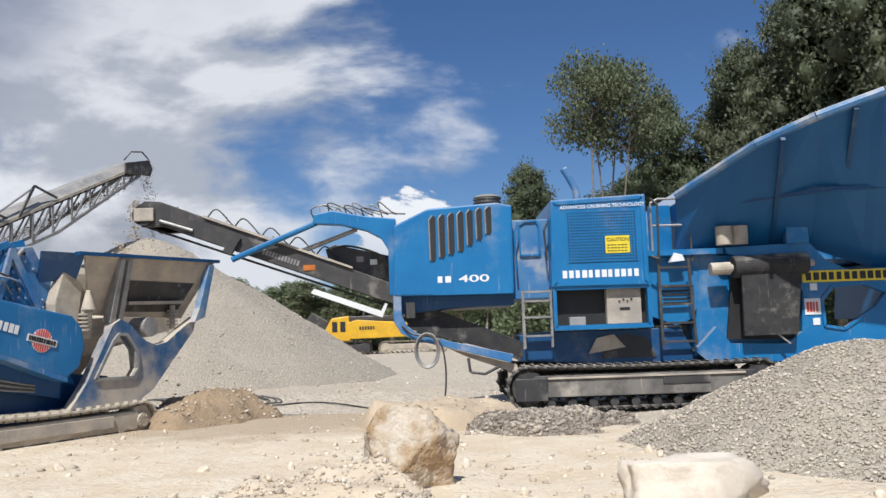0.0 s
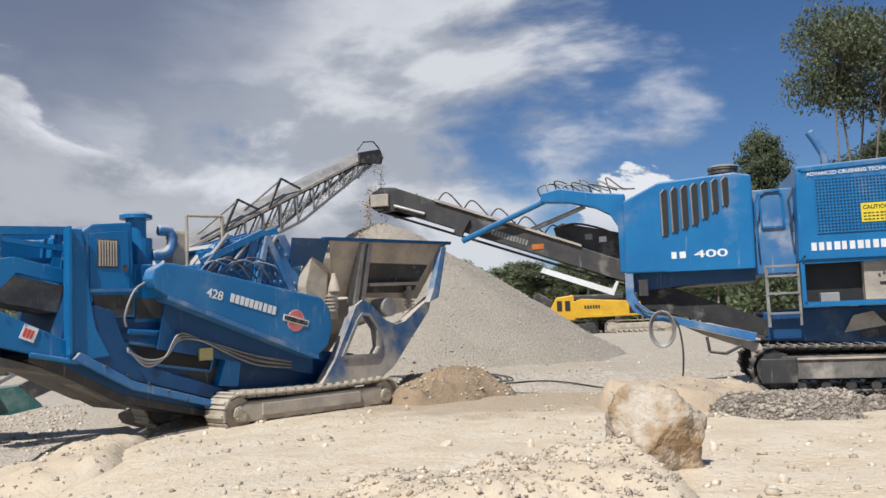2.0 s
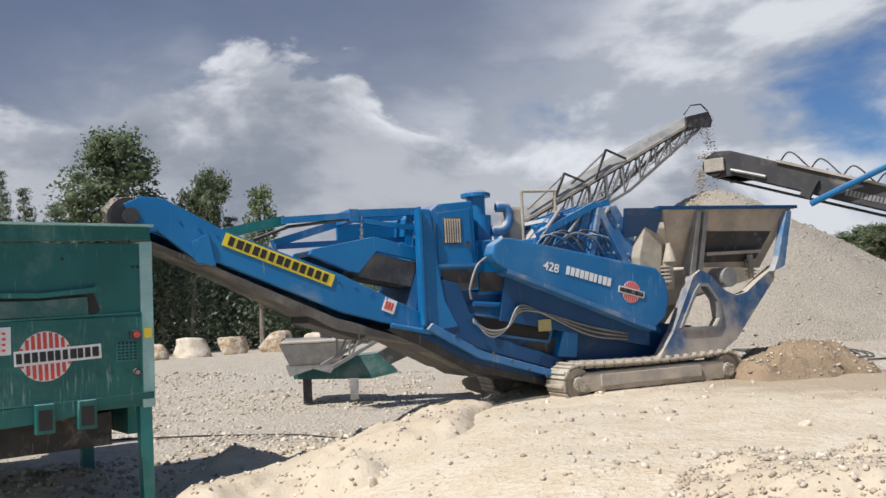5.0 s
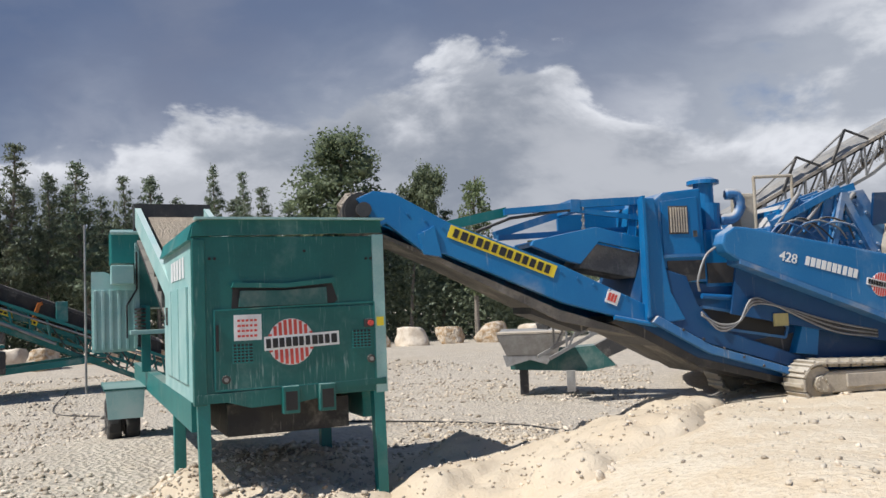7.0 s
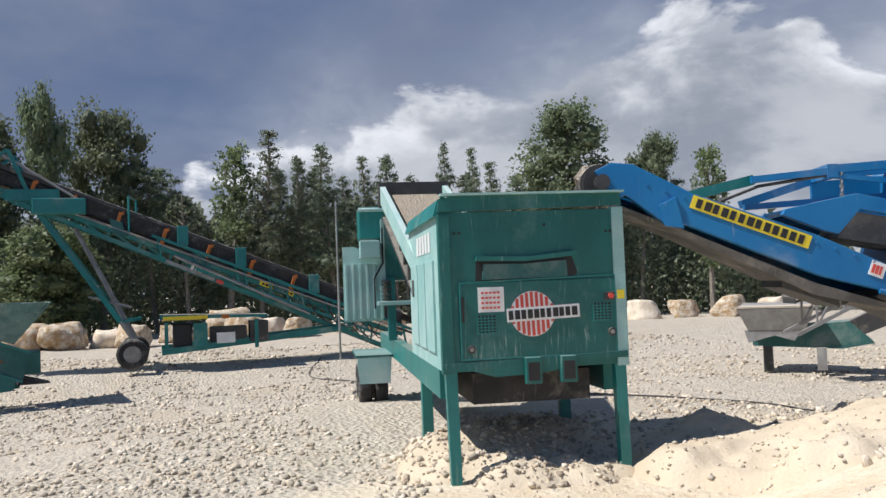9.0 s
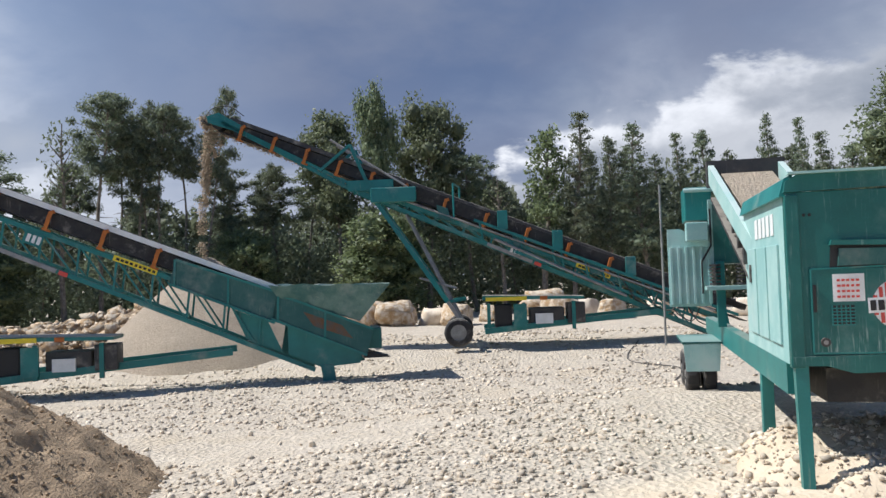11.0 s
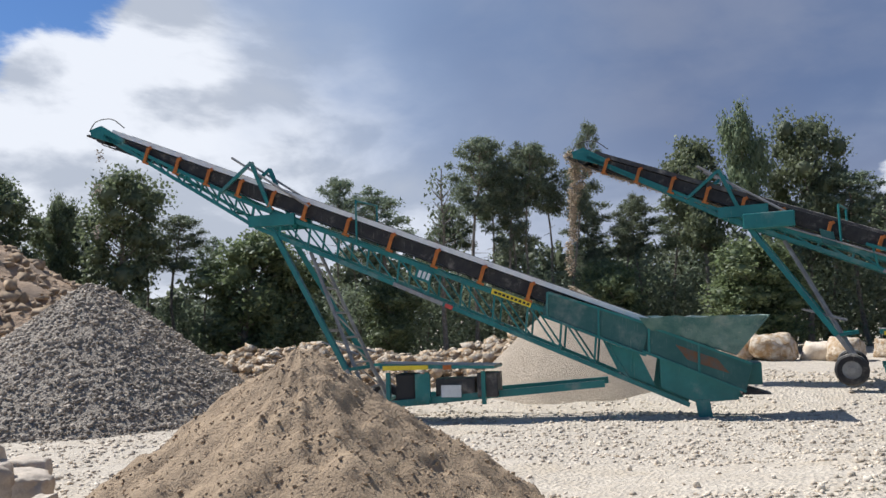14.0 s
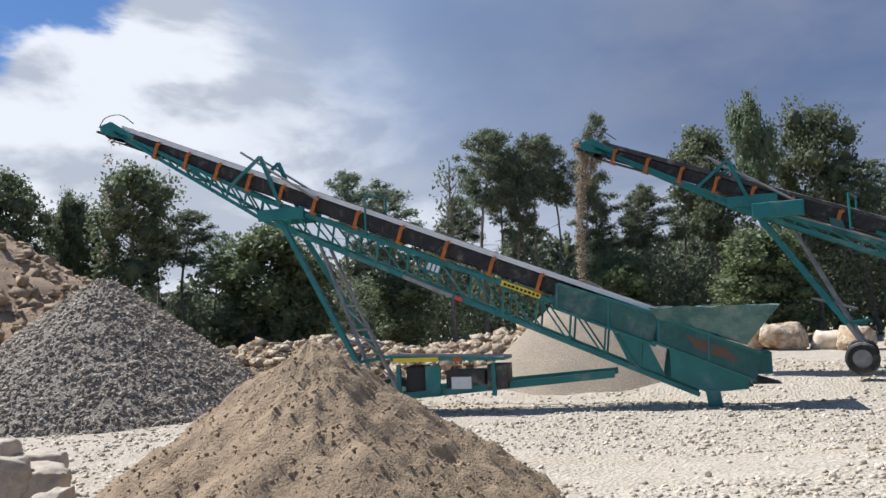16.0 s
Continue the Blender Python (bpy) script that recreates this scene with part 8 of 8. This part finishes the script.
# ---- what moves: stone that rides up the belts, falls from their heads and is buried in the piles ----
def clump_mesh(name, seed, count, width, tall, size, mat):
    rng = np.random.default_rng(seed)
    pts = np.stack([rng.normal(0, width, count), rng.normal(0, width, count), rng.uniform(-tall / 2, tall / 2, count)], 1)
    grain = (np.array([[1, 0, -0.6], [-0.6, 0.9, -0.6], [-0.6, -0.9, -0.6], [0, 0, 1]]), np.array([[0, 1, 3], [1, 2, 3], [2, 0, 3], [0, 2, 1]]))
    pick = [grain for i in range(count)]
    rot = turns(rng, count)
    all_pts, all_faces, base = [], [], 0
    for i in range(count):
        p, f = pick[i]
        s = size * rng.uniform(0.5, 1.4)
        all_pts.append(p @ rot[i].T * s + pts[i])
        all_faces.append(f + base)
        base += len(p)
    return mesh_from(name, np.concatenate(all_pts), np.concatenate(all_faces), mat)


def stream(name, label, start, head, land, meshes, every, speed, sunk, seed):
    """Clumps on one belt: each waits at the belt's foot, rides to the head, is thrown off it, falls and stays in the pile."""
    start, head, land = Vector(start), Vector(head), Vector(land)
    ride = (head - start).length / speed
    drop = math.sqrt(2 * (head.z - land.z) / 9.8)
    rnd = random.Random(seed)
    made = []
    t = -drop
    k = 0
    while t < 16.0:
        lump = new(name, meshes[k % len(meshes)])
        tagged(lump, label, "falling stone", group=name, kind="stuff")
        turn = rnd.uniform(0, 40)
        side = Vector((rnd.gauss(0, 0.05), rnd.gauss(0, 0.05), 0))

        def at(s):
            if s < t - ride:
                return start
            if s < t:
                return start.lerp(head, (s - t + ride) / ride)
            f = min(1.0, (s - t) / drop)
            p = head + (Vector((land.x, land.y, head.z)) - head) * (1 - (1 - f) ** 1.6) + side * f
            p.z = head.z + (land.z - head.z) * f * f
            return p
        times = sorted({0.0, 16.0, *(s for s in (t - ride, t - ride + 0.1, *(t - ride * j / 8 for j in range(1, 8)), t - 0.5, t - 0.1, t, *(t + drop * j / 6 for j in range(1, 7))) if 0 < s < 16)})
        along = (head - start).normalized()
        lying, upright = Vector((0, 0, 1)).rotation_difference(along), Matrix.Identity(3).to_quaternion()

        def whole(s):
            f = min(1.0, max(0.0, (s - t) / (drop * 0.4)))
            q = lying.slerp(upright, f)
            p = at(s) - Vector((0, 0, sunk)) * min(1.0, max(0.0, (t - s) / 0.5))
            return Matrix.LocRotScale(p, q, None)
        made.append((lump, [(s, whole(s)) for s in times]))
        t += every * rnd.uniform(0.8, 1.2)
        k += 1
    return made


SAND_CLUMPS = [clump_mesh("falling_sand", 400 + k, 420, 0.085, 1.3, 0.031, SAND) for k in range(3)]
GREY_CLUMPS = [clump_mesh("falling_stone", 410 + k, 110, 0.09, 0.9, 0.019, GREYSTONE) for k in range(3)]
FEW_CLUMPS = [clump_mesh("falling_stone", 420 + k, 30, 0.10, 0.5, 0.035, GREYSTONE) for k in range(3)]
PALE_CLUMPS = [clump_mesh("falling_stone", 430 + k, 130, 0.07, 0.6, 0.020, SAND) for k in range(3)]


def motions():
    moving = []
    moving += stream("falling_sand", "clump of tan sand falling from the stacker head", (-30.3, 9.0, 2.3), (-31.85, -6.75, 8.75), (-32.3, -7.5, 3.0), SAND_CLUMPS, 0.13, 2.6, 0.16, 1)
    moving += stream("falling_stone", "clump of grey stone falling from the stacker head", (-25.9, -3.4, 2.4), (-24.05, -22.1, 9.75), (-24.2, -22.8, 3.6), FEW_CLUMPS, 0.24, 2.6, 0.16, 2)
    moving += stream("falling_chips", "clump of pale chips falling from the grey stacker", (-15.5, 19.8, 3.0), (-10.5, 29.8, 8.85), (-10.3, 30.2, 5.6), GREY_CLUMPS, 0.15, 2.4, 0.16, 3)
    moving += stream("falling_rubble", "clump of broken stone dropping into the feed hopper", (-0.6, 15.9, 3.4), (-5.5, 15.9, 5.25), (-6.0, 15.8, 3.6), PALE_CLUMPS, 0.18, 1.8, -0.07, 4)
    for thing_, rows in moving:
        walk(thing_, rows)


motions()
